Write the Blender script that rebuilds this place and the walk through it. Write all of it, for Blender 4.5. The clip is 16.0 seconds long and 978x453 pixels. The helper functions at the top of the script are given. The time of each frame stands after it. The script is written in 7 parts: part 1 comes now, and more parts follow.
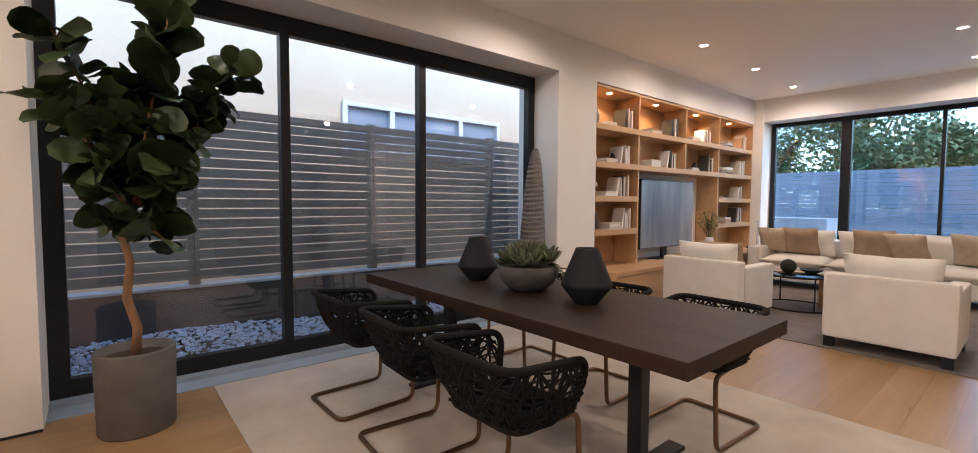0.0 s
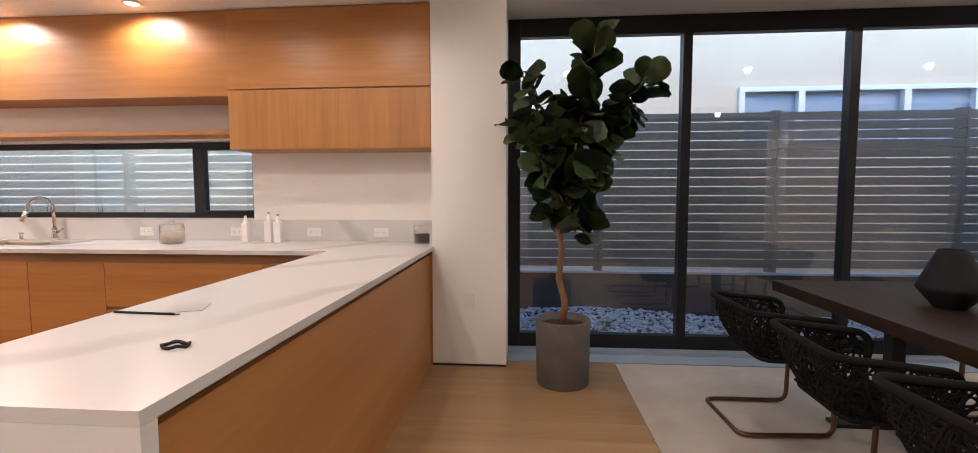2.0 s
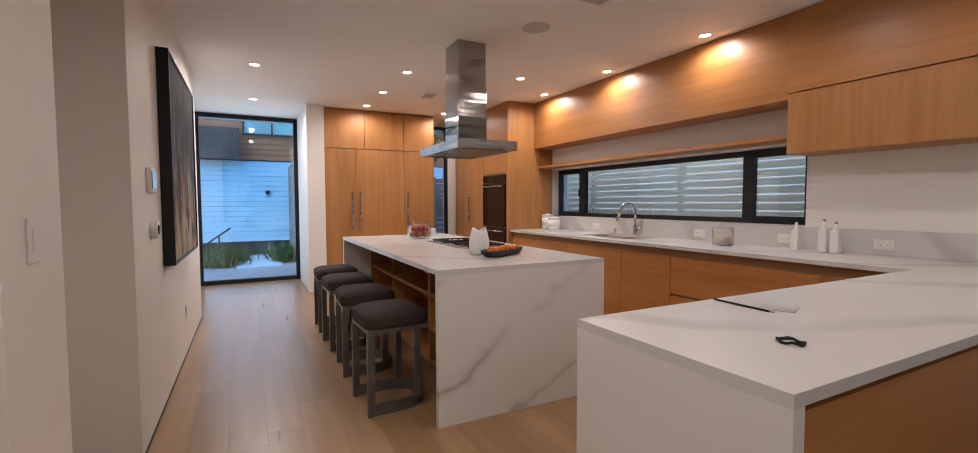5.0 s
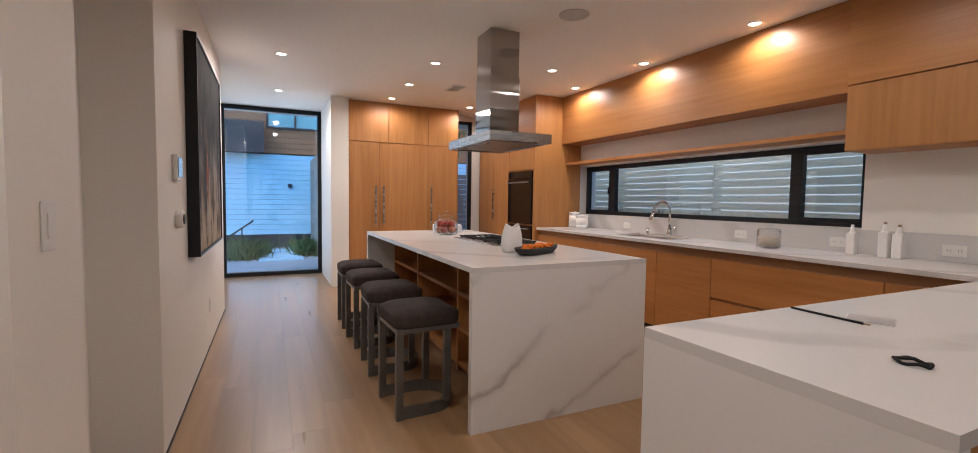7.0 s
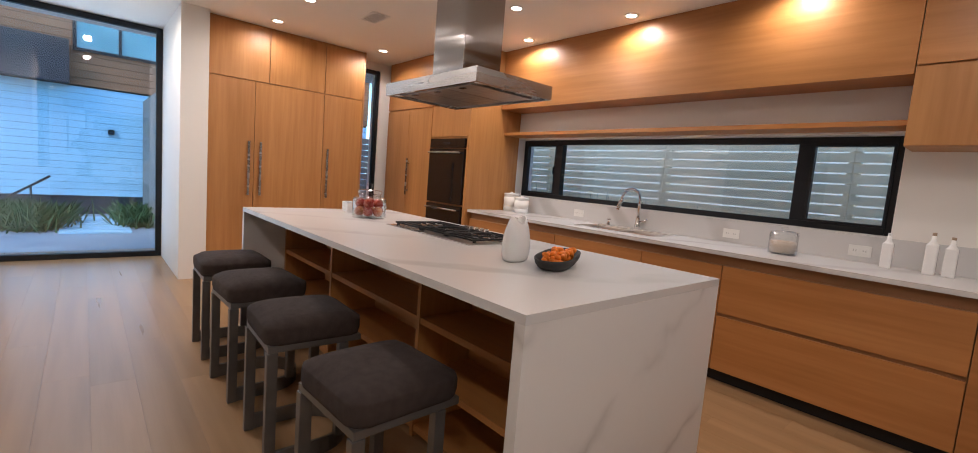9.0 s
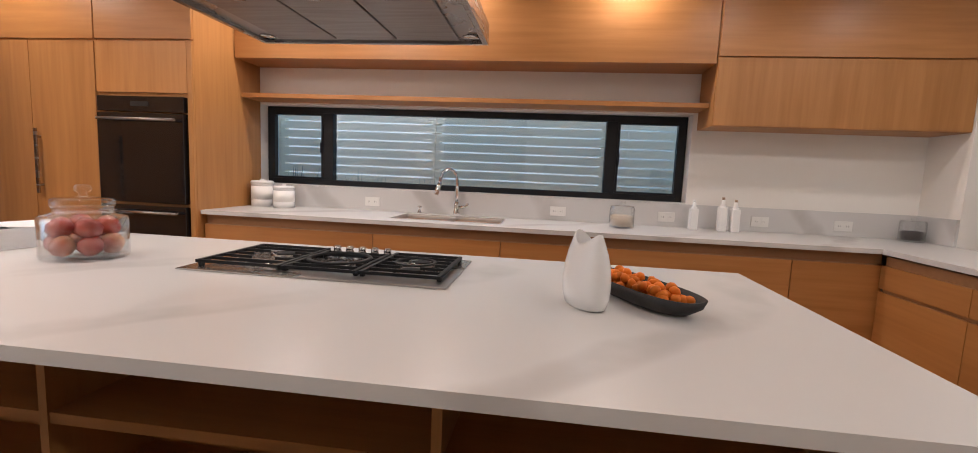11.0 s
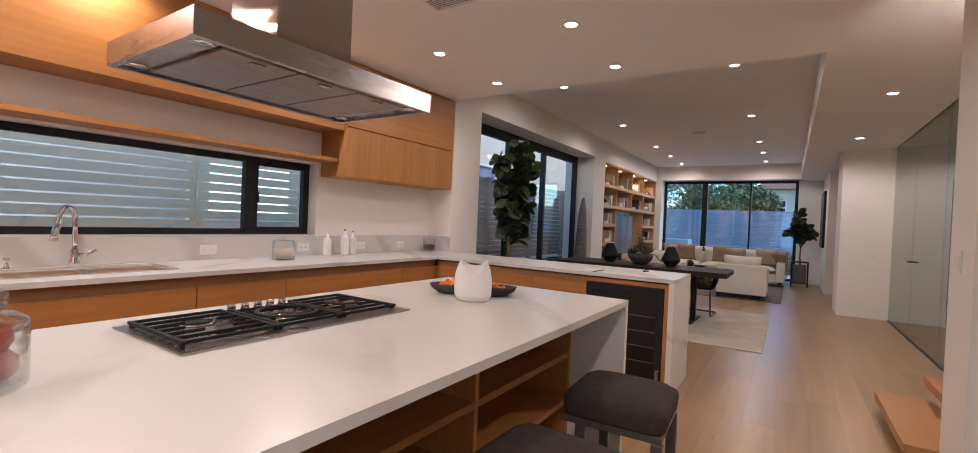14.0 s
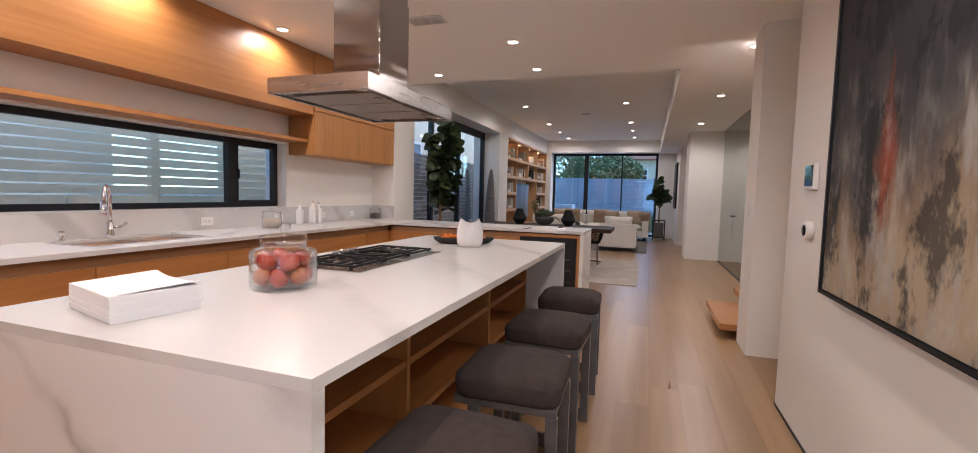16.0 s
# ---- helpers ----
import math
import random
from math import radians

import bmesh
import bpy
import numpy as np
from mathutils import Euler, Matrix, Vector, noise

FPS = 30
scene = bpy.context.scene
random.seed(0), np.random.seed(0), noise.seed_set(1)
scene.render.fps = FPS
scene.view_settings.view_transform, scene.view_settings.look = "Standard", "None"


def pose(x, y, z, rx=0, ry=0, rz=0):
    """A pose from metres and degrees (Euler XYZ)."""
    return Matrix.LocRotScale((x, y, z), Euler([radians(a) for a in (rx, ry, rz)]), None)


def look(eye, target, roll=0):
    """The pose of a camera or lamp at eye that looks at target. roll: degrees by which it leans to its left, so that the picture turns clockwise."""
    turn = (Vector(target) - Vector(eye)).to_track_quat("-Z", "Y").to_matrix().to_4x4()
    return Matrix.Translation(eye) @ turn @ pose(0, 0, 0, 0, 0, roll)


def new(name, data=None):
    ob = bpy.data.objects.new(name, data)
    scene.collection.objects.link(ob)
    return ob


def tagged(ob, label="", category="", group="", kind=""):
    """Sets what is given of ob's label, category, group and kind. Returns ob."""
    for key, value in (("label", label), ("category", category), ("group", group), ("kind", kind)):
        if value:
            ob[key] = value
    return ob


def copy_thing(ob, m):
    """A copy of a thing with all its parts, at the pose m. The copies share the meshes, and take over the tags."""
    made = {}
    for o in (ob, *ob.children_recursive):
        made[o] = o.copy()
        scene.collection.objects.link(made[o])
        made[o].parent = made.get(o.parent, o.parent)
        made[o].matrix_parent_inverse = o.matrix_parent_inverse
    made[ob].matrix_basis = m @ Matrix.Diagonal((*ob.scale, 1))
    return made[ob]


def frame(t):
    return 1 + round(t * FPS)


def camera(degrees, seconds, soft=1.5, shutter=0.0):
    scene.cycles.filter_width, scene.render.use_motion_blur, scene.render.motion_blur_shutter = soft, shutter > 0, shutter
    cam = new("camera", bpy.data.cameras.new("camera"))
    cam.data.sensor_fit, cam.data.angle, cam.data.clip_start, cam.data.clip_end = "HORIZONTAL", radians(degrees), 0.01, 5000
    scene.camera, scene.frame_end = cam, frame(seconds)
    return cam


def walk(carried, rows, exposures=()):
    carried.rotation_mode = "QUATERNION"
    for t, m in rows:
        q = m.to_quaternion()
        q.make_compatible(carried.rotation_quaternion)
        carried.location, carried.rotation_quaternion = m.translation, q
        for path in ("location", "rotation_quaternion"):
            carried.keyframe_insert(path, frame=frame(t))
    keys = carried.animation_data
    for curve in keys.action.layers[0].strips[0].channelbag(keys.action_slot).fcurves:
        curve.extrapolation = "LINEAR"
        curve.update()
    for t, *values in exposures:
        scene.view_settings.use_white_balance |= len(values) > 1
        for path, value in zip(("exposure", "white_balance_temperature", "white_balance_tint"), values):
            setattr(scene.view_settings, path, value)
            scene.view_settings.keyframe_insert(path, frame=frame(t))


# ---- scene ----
cam = camera(93.1, 16.0, 0.9)
PATH = [
    (0, (0.455, 0.027, 1.269), (1.73, 1.564, 1.164), 0.3),
    (0.5, (0.436, 0.047, 1.268), (1.392, 1.8, 1.161), 0.2),
    (1, (0.428, 0.04, 1.28), (1.028, 1.944, 1.165), 0.2),
    (1.5, (0.341, 0.054, 1.309), (0.561, 2.038, 1.178), 0.2),
    (2, (0.304, 0.051, 1.304), (0.147, 2.04, 1.167), -0.1),
    (2.5, (0.231, 0.048, 1.292), (-0.333, 1.961, 1.151), -0.5),
    (3, (0.181, 0.046, 1.287), (-0.758, 1.806, 1.144), -0.6),
    (3.5, (0.134, 0.026, 1.281), (-1.119, 1.58, 1.152), -0.9),
    (4, (0.119, -0.039, 1.286), (-1.401, 1.255, 1.173), -0.8),
    (4.5, (0.131, -0.113, 1.298), (-1.61, 0.866, 1.204), -1.1),
    (7, (-0.067, -0.167, 1.274), (-1.873, 0.686, 1.162), 0.8),
    (7.5, (-0.357, -0.184, 1.286), (-2.082, 0.82, 1.163), 1.5),
    (8, (-0.67, -0.139, 1.268), (-2.355, 0.928, 1.116), 2.1),
    (10.5, (-2.762, 0.004, 1.271), (-3.432, 1.876, 1.057), 5.1),
    (11, (-3.061, 0.117, 1.257), (-3.313, 2.088, 1.034), 2.5),
    (11.5, (-3.346, 0.189, 1.265), (-3.089, 2.159, 1.031), 0.8),
    (12, (-3.632, 0.194, 1.266), (-2.796, 1.996, 1.034), 1.7),
    (12.5, (-3.867, 0.173, 1.28), (-2.629, 1.736, 1.116), 2.5),
    (13, (-4.174, 0.19, 1.293), (-2.61, 1.434, 1.206), 2.5),
    (13.5, (-4.491, 0.137, 1.304), (-2.855, 1.287, 1.285), 2.6),
    (14, (-4.805, 0.092, 1.309), (-3.128, 1.181, 1.283), 2.5),
    (14.5, (-5.114, 0.137, 1.288), (-3.362, 1.099, 1.25), 1.7),
    (15, (-5.425, 0.112, 1.299), (-3.644, 1.02, 1.244), 1.6),
    (15.5, (-5.725, 0.111, 1.308), (-3.916, 0.958, 1.202), 1.6),
    (16, (-6.027, 0.179, 1.295), (-4.14, 0.825, 1.154), 1.5),
]
walk(cam, [(t, look(eye, target, roll)) for t, eye, target, roll in PATH], [(0.0, 2.5, 6950, 18), (1.5, 2.48, 6800, 17), (2.6, 1.95, 6650, 18), (4.0, 1.64, 6350, 14), (8.0, 1.6, 6300, 14), (10.5, 1.78, 6350, 14), (12.0, 1.75, 6300, 13), (12.6, 1.58, 6500, 16), (13.5, 1.8, 6550, 18), (14.5, 1.88, 6550, 18), (15.4, 1.9, 6500, 17), (16.0, 1.96, 6200, 16)])


# ---- light ----
world = bpy.data.worlds.new("world")
scene.world = world
world.use_nodes = True
wn = world.node_tree.nodes
sky = wn.new("ShaderNodeTexSky")
sky.sky_type, sky.sun_disc = "NISHITA", False
sky.air_density, sky.dust_density, sky.ozone_density = 1.0, 0.3, 5.0
sky.sun_elevation, sky.sun_rotation = radians(47), radians(153)
tint = wn.new("ShaderNodeMix")
tint.data_type, tint.blend_type = "RGBA", "MULTIPLY"
tint.inputs[0].default_value, tint.inputs[7].default_value = 1.0, (0.72, 1.04, 1.12, 1)
world.node_tree.links.new(sky.outputs[0], tint.inputs[6])
world.node_tree.links.new(tint.outputs[2], wn["Background"].inputs[0])
wn["Background"].inputs[1].default_value = 0.15

sun_data = bpy.data.lights.new("sun", "SUN")
sun_data.energy, sun_data.angle, sun_data.color = 0.55, radians(30), (1.0, 0.86, 0.70)
sun = new("sun", sun_data)
sun.matrix_world = look((5, -7, 12), (0, 3, 0))

# the sky's light through the glass front door
door_data = bpy.data.lights.new("door_skylight", "AREA")
door_data.shape, door_data.size, door_data.size_y, door_data.energy, door_data.color = "RECTANGLE", 1.3, 2.5, 3.4, (0.50, 0.75, 1.0)
door_sky = new("door_skylight", door_data)
door_sky.matrix_world = look((-8.36, -0.12, 1.4), (0.0, -0.12, 1.3))

WARM = (1.0, 0.905, 0.83)


# ---- helpers of this scene ----
def node_mat(name, rough=0.6, metal=0.0):
    m = bpy.data.materials.new(name)
    m.use_nodes = True
    nt = m.node_tree
    b = nt.nodes["Principled BSDF"]
    b.inputs["Roughness"].default_value, b.inputs["Metallic"].default_value = rough, metal
    return m, nt, b


def surface(name, col, col2=None, rough=0.6, metal=0.0, scale=8.0, stretch=(1, 1, 1), bump=0.1, fine=120.0, rvar=0.1, objvar=0.0, spec=None):
    """Two-scale procedural surface: broad stains between two colours, fine grain in relief."""
    m, nt, b = node_mat(name, rough, metal)
    N, L = nt.nodes.new, nt.links.new
    tc, mp = N("ShaderNodeTexCoord"), N("ShaderNodeMapping")
    mp.inputs["Scale"].default_value = stretch
    L(tc.outputs["Object"], mp.inputs[0])
    n1, n2 = N("ShaderNodeTexNoise"), N("ShaderNodeTexNoise")
    n1.inputs["Scale"].default_value, n1.inputs["Detail"].default_value = scale, 5
    n2.inputs["Scale"].default_value, n2.inputs["Detail"].default_value = fine, 3
    L(mp.outputs[0], n1.inputs["Vector"]), L(mp.outputs[0], n2.inputs["Vector"])
    ramp = N("ShaderNodeValToRGB")
    ramp.color_ramp.elements[0].position, ramp.color_ramp.elements[1].position = 0.3, 0.7
    ramp.color_ramp.elements[0].color = (*col, 1)
    ramp.color_ramp.elements[1].color = (*(col2 or [c * 0.9 for c in col]), 1)
    L(n1.outputs[0], ramp.inputs[0])
    out = ramp.outputs[0]
    if objvar:
        oi, hs, mr = N("ShaderNodeObjectInfo"), N("ShaderNodeHueSaturation"), N("ShaderNodeMapRange")
        mr.inputs[3].default_value, mr.inputs[4].default_value = 1 - objvar, 1 + objvar
        L(oi.outputs["Random"], mr.inputs[0]), L(mr.outputs[0], hs.inputs["Value"]), L(out, hs.inputs["Color"])
        out = hs.outputs[0]
    L(out, b.inputs["Base Color"])
    mr2 = N("ShaderNodeMapRange")
    mr2.inputs[3].default_value, mr2.inputs[4].default_value = max(0.02, rough - rvar), min(1, rough + rvar)
    L(n1.outputs[0], mr2.inputs[0]), L(mr2.outputs[0], b.inputs["Roughness"])
    bp = N("ShaderNodeBump")
    bp.inputs["Strength"].default_value, bp.inputs["Distance"].default_value = bump, 0.004
    L(n2.outputs[0], bp.inputs["Height"]), L(bp.outputs[0], b.inputs["Normal"])
    if spec is not None:
        b.inputs["Specular IOR Level"].default_value = spec
    return m


def wood(name, light, dark, along="z", grain=40.0, rough=0.42, objvar=0.06):
    """Straight-grained timber: fibres along one axis, broad figure and fine pores."""
    m, nt, b = node_mat(name, rough)
    N, L = nt.nodes.new, nt.links.new
    tc, mp, oi = N("ShaderNodeTexCoord"), N("ShaderNodeMapping"), N("ShaderNodeObjectInfo")
    s = {"x": (0.06, 1, 1), "y": (1, 0.06, 1), "z": (1, 1, 0.06)}[along]
    mp.inputs["Scale"].default_value = s
    add = N("ShaderNodeVectorMath")
    L(tc.outputs["Object"], add.inputs[0])
    comb = N("ShaderNodeMath")
    comb.operation, comb.inputs[1].default_value = "MULTIPLY", 7.0
    L(oi.outputs["Random"], comb.inputs[0]), L(comb.outputs[0], add.inputs[1])
    L(add.outputs[0], mp.inputs[0])
    n1, n2, n3 = N("ShaderNodeTexNoise"), N("ShaderNodeTexNoise"), N("ShaderNodeTexNoise")
    for n, sc, d in ((n1, 7.0, 3), (n2, grain, 4), (n3, grain * 7, 2)):
        n.inputs["Scale"].default_value, n.inputs["Detail"].default_value = sc, d
        L(mp.outputs[0], n.inputs["Vector"])
    mix = N("ShaderNodeMix")
    mix.inputs[0].default_value = 0.45
    L(n1.outputs[0], mix.inputs[2]), L(n2.outputs[0], mix.inputs[3])
    ramp = N("ShaderNodeValToRGB")
    e = ramp.color_ramp.elements
    e[0].position, e[1].position = 0.34, 0.66
    e[0].color, e[1].color = (*dark, 1), (*light, 1)
    L(mix.outputs[0], ramp.inputs[0])
    hs, mr = N("ShaderNodeHueSaturation"), N("ShaderNodeMapRange")
    mr.inputs[3].default_value, mr.inputs[4].default_value = 1 - objvar, 1 + objvar
    L(oi.outputs["Random"], mr.inputs[0]), L(mr.outputs[0], hs.inputs["Value"]), L(ramp.outputs[0], hs.inputs["Color"])
    L(hs.outputs[0], b.inputs["Base Color"])
    rr = N("ShaderNodeMapRange")
    rr.inputs[3].default_value, rr.inputs[4].default_value = rough - 0.07, rough + 0.1
    L(n2.outputs[0], rr.inputs[0]), L(rr.outputs[0], b.inputs["Roughness"])
    bp = N("ShaderNodeBump")
    bp.inputs["Strength"].default_value, bp.inputs["Distance"].default_value = 0.12, 0.002
    L(n3.outputs[0], bp.inputs["Height"]), L(bp.outputs[0], b.inputs["Normal"])
    return m


def quartz_mat(name="quartz", base=(0.64, 0.63, 0.61), vein_col=(0.535, 0.52, 0.50)):
    """White engineered stone with soft grey drifting veins."""
    m, nt, b = node_mat(name, 0.27)
    b.inputs["Specular IOR Level"].default_value = 0.4
    N, L = nt.nodes.new, nt.links.new
    tc, mp = N("ShaderNodeTexCoord"), N("ShaderNodeMapping")
    mp.inputs["Rotation"].default_value = (0.5, 0.35, 0.75)
    L(tc.outputs["Object"], mp.inputs[0])
    warp, cloud = N("ShaderNodeTexNoise"), N("ShaderNodeTexNoise")
    warp.inputs["Scale"].default_value, warp.inputs["Detail"].default_value = 1.5, 6
    cloud.inputs["Scale"].default_value, cloud.inputs["Detail"].default_value = 2.3, 4
    wave = N("ShaderNodeTexWave")
    wave.wave_type, wave.bands_direction = "BANDS", "X"
    wave.inputs["Scale"].default_value, wave.inputs["Distortion"].default_value = 0.5, 4.5
    wave.inputs["Detail"].default_value, wave.inputs["Detail Scale"].default_value = 4, 1.1
    for n in (warp, cloud, wave):
        L(mp.outputs[0], n.inputs["Vector"])
    vein = N("ShaderNodeValToRGB")
    vein.color_ramp.elements[0].position, vein.color_ramp.elements[0].color = 0.0, (1, 1, 1, 1)
    vein.color_ramp.elements[1].position, vein.color_ramp.elements[1].color = 0.13, (0, 0, 0, 1)
    vein.color_ramp.interpolation = 'EASE'
    L(wave.outputs["Fac"], vein.inputs[0])
    fade = N("ShaderNodeValToRGB")
    fade.color_ramp.elements[0].position, fade.color_ramp.elements[1].position = 0.36, 0.56
    L(cloud.outputs[0], fade.inputs[0])
    mul = N("ShaderNodeMath")
    mul.operation = "MULTIPLY"
    L(vein.outputs[0], mul.inputs[0]), L(fade.outputs[0], mul.inputs[1])
    mix = N("ShaderNodeMix")
    mix.data_type = "RGBA"
    mix.inputs[6].default_value, mix.inputs[7].default_value = (*base, 1), (*vein_col, 1)
    L(mul.outputs[0], mix.inputs[0]), L(mix.outputs[2], b.inputs["Base Color"])
    return m


def veined_panel_mat():
    """White stone slab cut across its veins: narrow, jagged grey veins climbing in parallel, with a soft halo."""
    m, nt, b = node_mat("quartz_panel", 0.3)
    b.inputs["Specular IOR Level"].default_value = 0.4
    N, L = nt.nodes.new, nt.links.new
    tc, dot, warp, jag, cloud = N("ShaderNodeTexCoord"), N("ShaderNodeVectorMath"), N("ShaderNodeTexNoise"), N("ShaderNodeTexNoise"), N("ShaderNodeTexNoise")
    dot.operation, dot.inputs[1].default_value = "DOT_PRODUCT", (0.35, -1.0, 1.75)
    L(tc.outputs["Object"], dot.inputs[0])
    for n, sc, d in ((warp, 1.7, 3), (jag, 9.0, 5), (cloud, 1.9, 3)):
        n.inputs["Scale"].default_value, n.inputs["Detail"].default_value = sc, d
        L(tc.outputs["Object"], n.inputs["Vector"])

    def add(a, k, c):
        q = N("ShaderNodeMath")
        q.operation, q.inputs[1].default_value = "MULTIPLY_ADD", k
        L(a, q.inputs[0]), L(c, q.inputs[2])
        return q.outputs[0]
    v = add(jag.outputs[0], 0.16, add(warp.outputs[0], 0.75, dot.outputs["Value"]))
    pp = N("ShaderNodeMath")
    pp.operation, pp.inputs[1].default_value = "PINGPONG", 0.5
    L(v, pp.inputs[0])
    r = N("ShaderNodeValToRGB")
    e = r.color_ramp.elements
    e[0].position, e[0].color = 0.0, (0.85, 0.85, 0.85, 1)
    e[1].position, e[1].color = 0.16, (0, 0, 0, 1)
    q = e.new(0.035)
    q.color = (0.45, 0.45, 0.45, 1)
    q = e.new(0.07)
    q.color = (0.14, 0.14, 0.14, 1)
    L(pp.outputs[0], r.inputs[0])
    f = N("ShaderNodeMapRange")
    f.inputs[1].default_value, f.inputs[2].default_value = 0.36, 0.58
    L(cloud.outputs[0], f.inputs[0])
    mul, mix = N("ShaderNodeMath"), N("ShaderNodeMix")
    mul.operation, mix.data_type = "MULTIPLY", "RGBA"
    L(r.outputs[0], mul.inputs[0]), L(f.outputs[0], mul.inputs[1]), L(mul.outputs[0], mix.inputs[0])
    mix.inputs[6].default_value, mix.inputs[7].default_value = (0.73, 0.715, 0.69, 1), (0.38, 0.36, 0.335, 1)
    L(mix.outputs[2], b.inputs["Base Color"])
    return m


def brushed_mat():
    """Upright-brushed steel sheet, slightly wavy: lamps smear into level streaks."""
    m, nt, b = node_mat("brushed_sheet", 0.11, 1.0)
    N, L = nt.nodes.new, nt.links.new
    b.inputs["Base Color"].default_value = (0.42, 0.40, 0.38, 1)
    b.inputs["Anisotropic"].default_value = 0.92
    tg = N("ShaderNodeTangent")
    tg.direction_type, tg.axis = "RADIAL", "Z"
    L(tg.outputs[0], b.inputs["Tangent"])
    tc, mp, n, bp = N("ShaderNodeTexCoord"), N("ShaderNodeMapping"), N("ShaderNodeTexNoise"), N("ShaderNodeBump")
    mp.inputs["Scale"].default_value = (0.5, 0.5, 4.0)
    n.inputs["Scale"].default_value, n.inputs["Detail"].default_value = 2.2, 1
    bp.inputs["Strength"].default_value, bp.inputs["Distance"].default_value = 0.5, 0.006
    L(tc.outputs["Object"], mp.inputs[0]), L(mp.outputs[0], n.inputs["Vector"])
    L(n.outputs[0], bp.inputs["Height"]), L(bp.outputs[0], b.inputs["Normal"])
    return m


def pane_mat(name, tint=(1, 1, 1), low=0.035, high=0.7, power=4.0):
    """Thin window glass: clear, with a mirror sheen that grows at grazing angles."""
    m = bpy.data.materials.new(name)
    m.use_nodes = True
    nt = m.node_tree
    nt.nodes.clear()
    N, L = nt.nodes.new, nt.links.new
    out, mix, tr, gl, fr = N("ShaderNodeOutputMaterial"), N("ShaderNodeMixShader"), N("ShaderNodeBsdfTransparent"), N("ShaderNodeBsdfGlossy"), N("ShaderNodeLayerWeight")
    tr.inputs[0].default_value = (*tint, 1)
    gl.inputs["Roughness"].default_value = 0.0
    fr.inputs[0].default_value = 0.5
    pw, mr = N("ShaderNodeMath"), N("ShaderNodeMapRange")
    pw.operation, pw.inputs[1].default_value = "POWER", power
    mr.inputs[3].default_value, mr.inputs[4].default_value = low, high
    L(fr.outputs["Facing"], pw.inputs[0]), L(pw.outputs[0], mr.inputs[0]), L(mr.outputs[0], mix.inputs[0]), L(tr.outputs[0], mix.inputs[1]), L(gl.outputs[0], mix.inputs[2]), L(mix.outputs[0], out.inputs[0])
    return m


def glow(name, col, power):
    m, nt, b = node_mat(name)
    b.inputs["Base Color"].default_value = (*col, 1)
    b.inputs["Emission Color"].default_value, b.inputs["Emission Strength"].default_value = (*col, 1), power
    return m


WALL = surface("wall_paint", (0.83, 0.80, 0.75), (0.80, 0.775, 0.73), 0.6, scale=1.2, bump=0.06, fine=250)
CEIL = surface("ceiling_paint", (0.87, 0.85, 0.81), (0.85, 0.83, 0.79), 0.75, scale=0.8, bump=0.05, fine=250)
OAK = wood("rift_oak", (0.50, 0.235, 0.078), (0.38, 0.163, 0.046), "z", 34, 0.4)
OAKX = wood("rift_oak_lengthwise", (0.49, 0.220, 0.070), (0.37, 0.152, 0.042), "x", 34, 0.38)
OAKY = wood("rift_oak_crosswise", (0.47, 0.212, 0.068), (0.36, 0.150, 0.042), "y", 34, 0.38)
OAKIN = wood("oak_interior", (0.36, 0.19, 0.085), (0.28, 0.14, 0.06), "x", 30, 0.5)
SHELFOAK = wood("shelf_oak", (0.60, 0.37, 0.19), (0.50, 0.29, 0.14), "x", 30, 0.45)
PLANK = wood("floor_oak", (0.395, 0.246, 0.127), (0.305, 0.180, 0.084), "x", 14, 0.30, 0.085)
TABLEWOOD = wood("dark_oak", (0.034, 0.019, 0.012), (0.018, 0.010, 0.0065), "y", 45, 0.5)
TABLEWOOD.node_tree.nodes["Principled BSDF"].inputs["Specular IOR Level"].default_value = 0.2
QUARTZ = quartz_mat()
QUARTZEND = veined_panel_mat()
SPLASH = quartz_mat("grey_quartz", (0.62, 0.61, 0.60), (0.49, 0.475, 0.46))
CHIMNEY = brushed_mat()
BLACKMETAL = surface("black_metal", (0.010, 0.011, 0.013), (0.015, 0.016, 0.019), 0.42, 0.0, 6, bump=0.03, spec=0.3)
STEEL = surface("brushed_steel", (0.44, 0.42, 0.40), (0.39, 0.375, 0.36), 0.27, 1.0, 2, (1, 1, 12), 0.012, 60, 0.04)
CHROME = surface("chrome", (0.7, 0.7, 0.7), (0.65, 0.65, 0.66), 0.1, 1.0, 5, bump=0.0, rvar=0.04)
BRONZE = surface("bronze_tube", (0.22, 0.13, 0.075), (0.17, 0.10, 0.06), 0.33, 0.9, 12, bump=0.04)
GUNMETAL = surface("gunmetal", (0.19, 0.185, 0.18), (0.15, 0.146, 0.142), 0.38, 0.7, 10, bump=0.05)
STOOLCLOTH = surface("stool_cloth", (0.050, 0.034, 0.029), (0.038, 0.026, 0.022), 0.9, 0, 30, bump=0.5, fine=900)
CORD = surface("black_cord", (0.008, 0.007, 0.007), (0.013, 0.011, 0.010), 0.8, 0, 60, bump=0.5, fine=500, spec=0.15)
CREAM = surface("cream_linen", (0.75, 0.71, 0.65), (0.69, 0.65, 0.585), 0.95, 0, 6, bump=0.35, fine=700)
TAN = surface("tan_linen", (0.40, 0.29, 0.20), (0.33, 0.235, 0.16), 0.95, 0, 9, bump=0.4, fine=600)
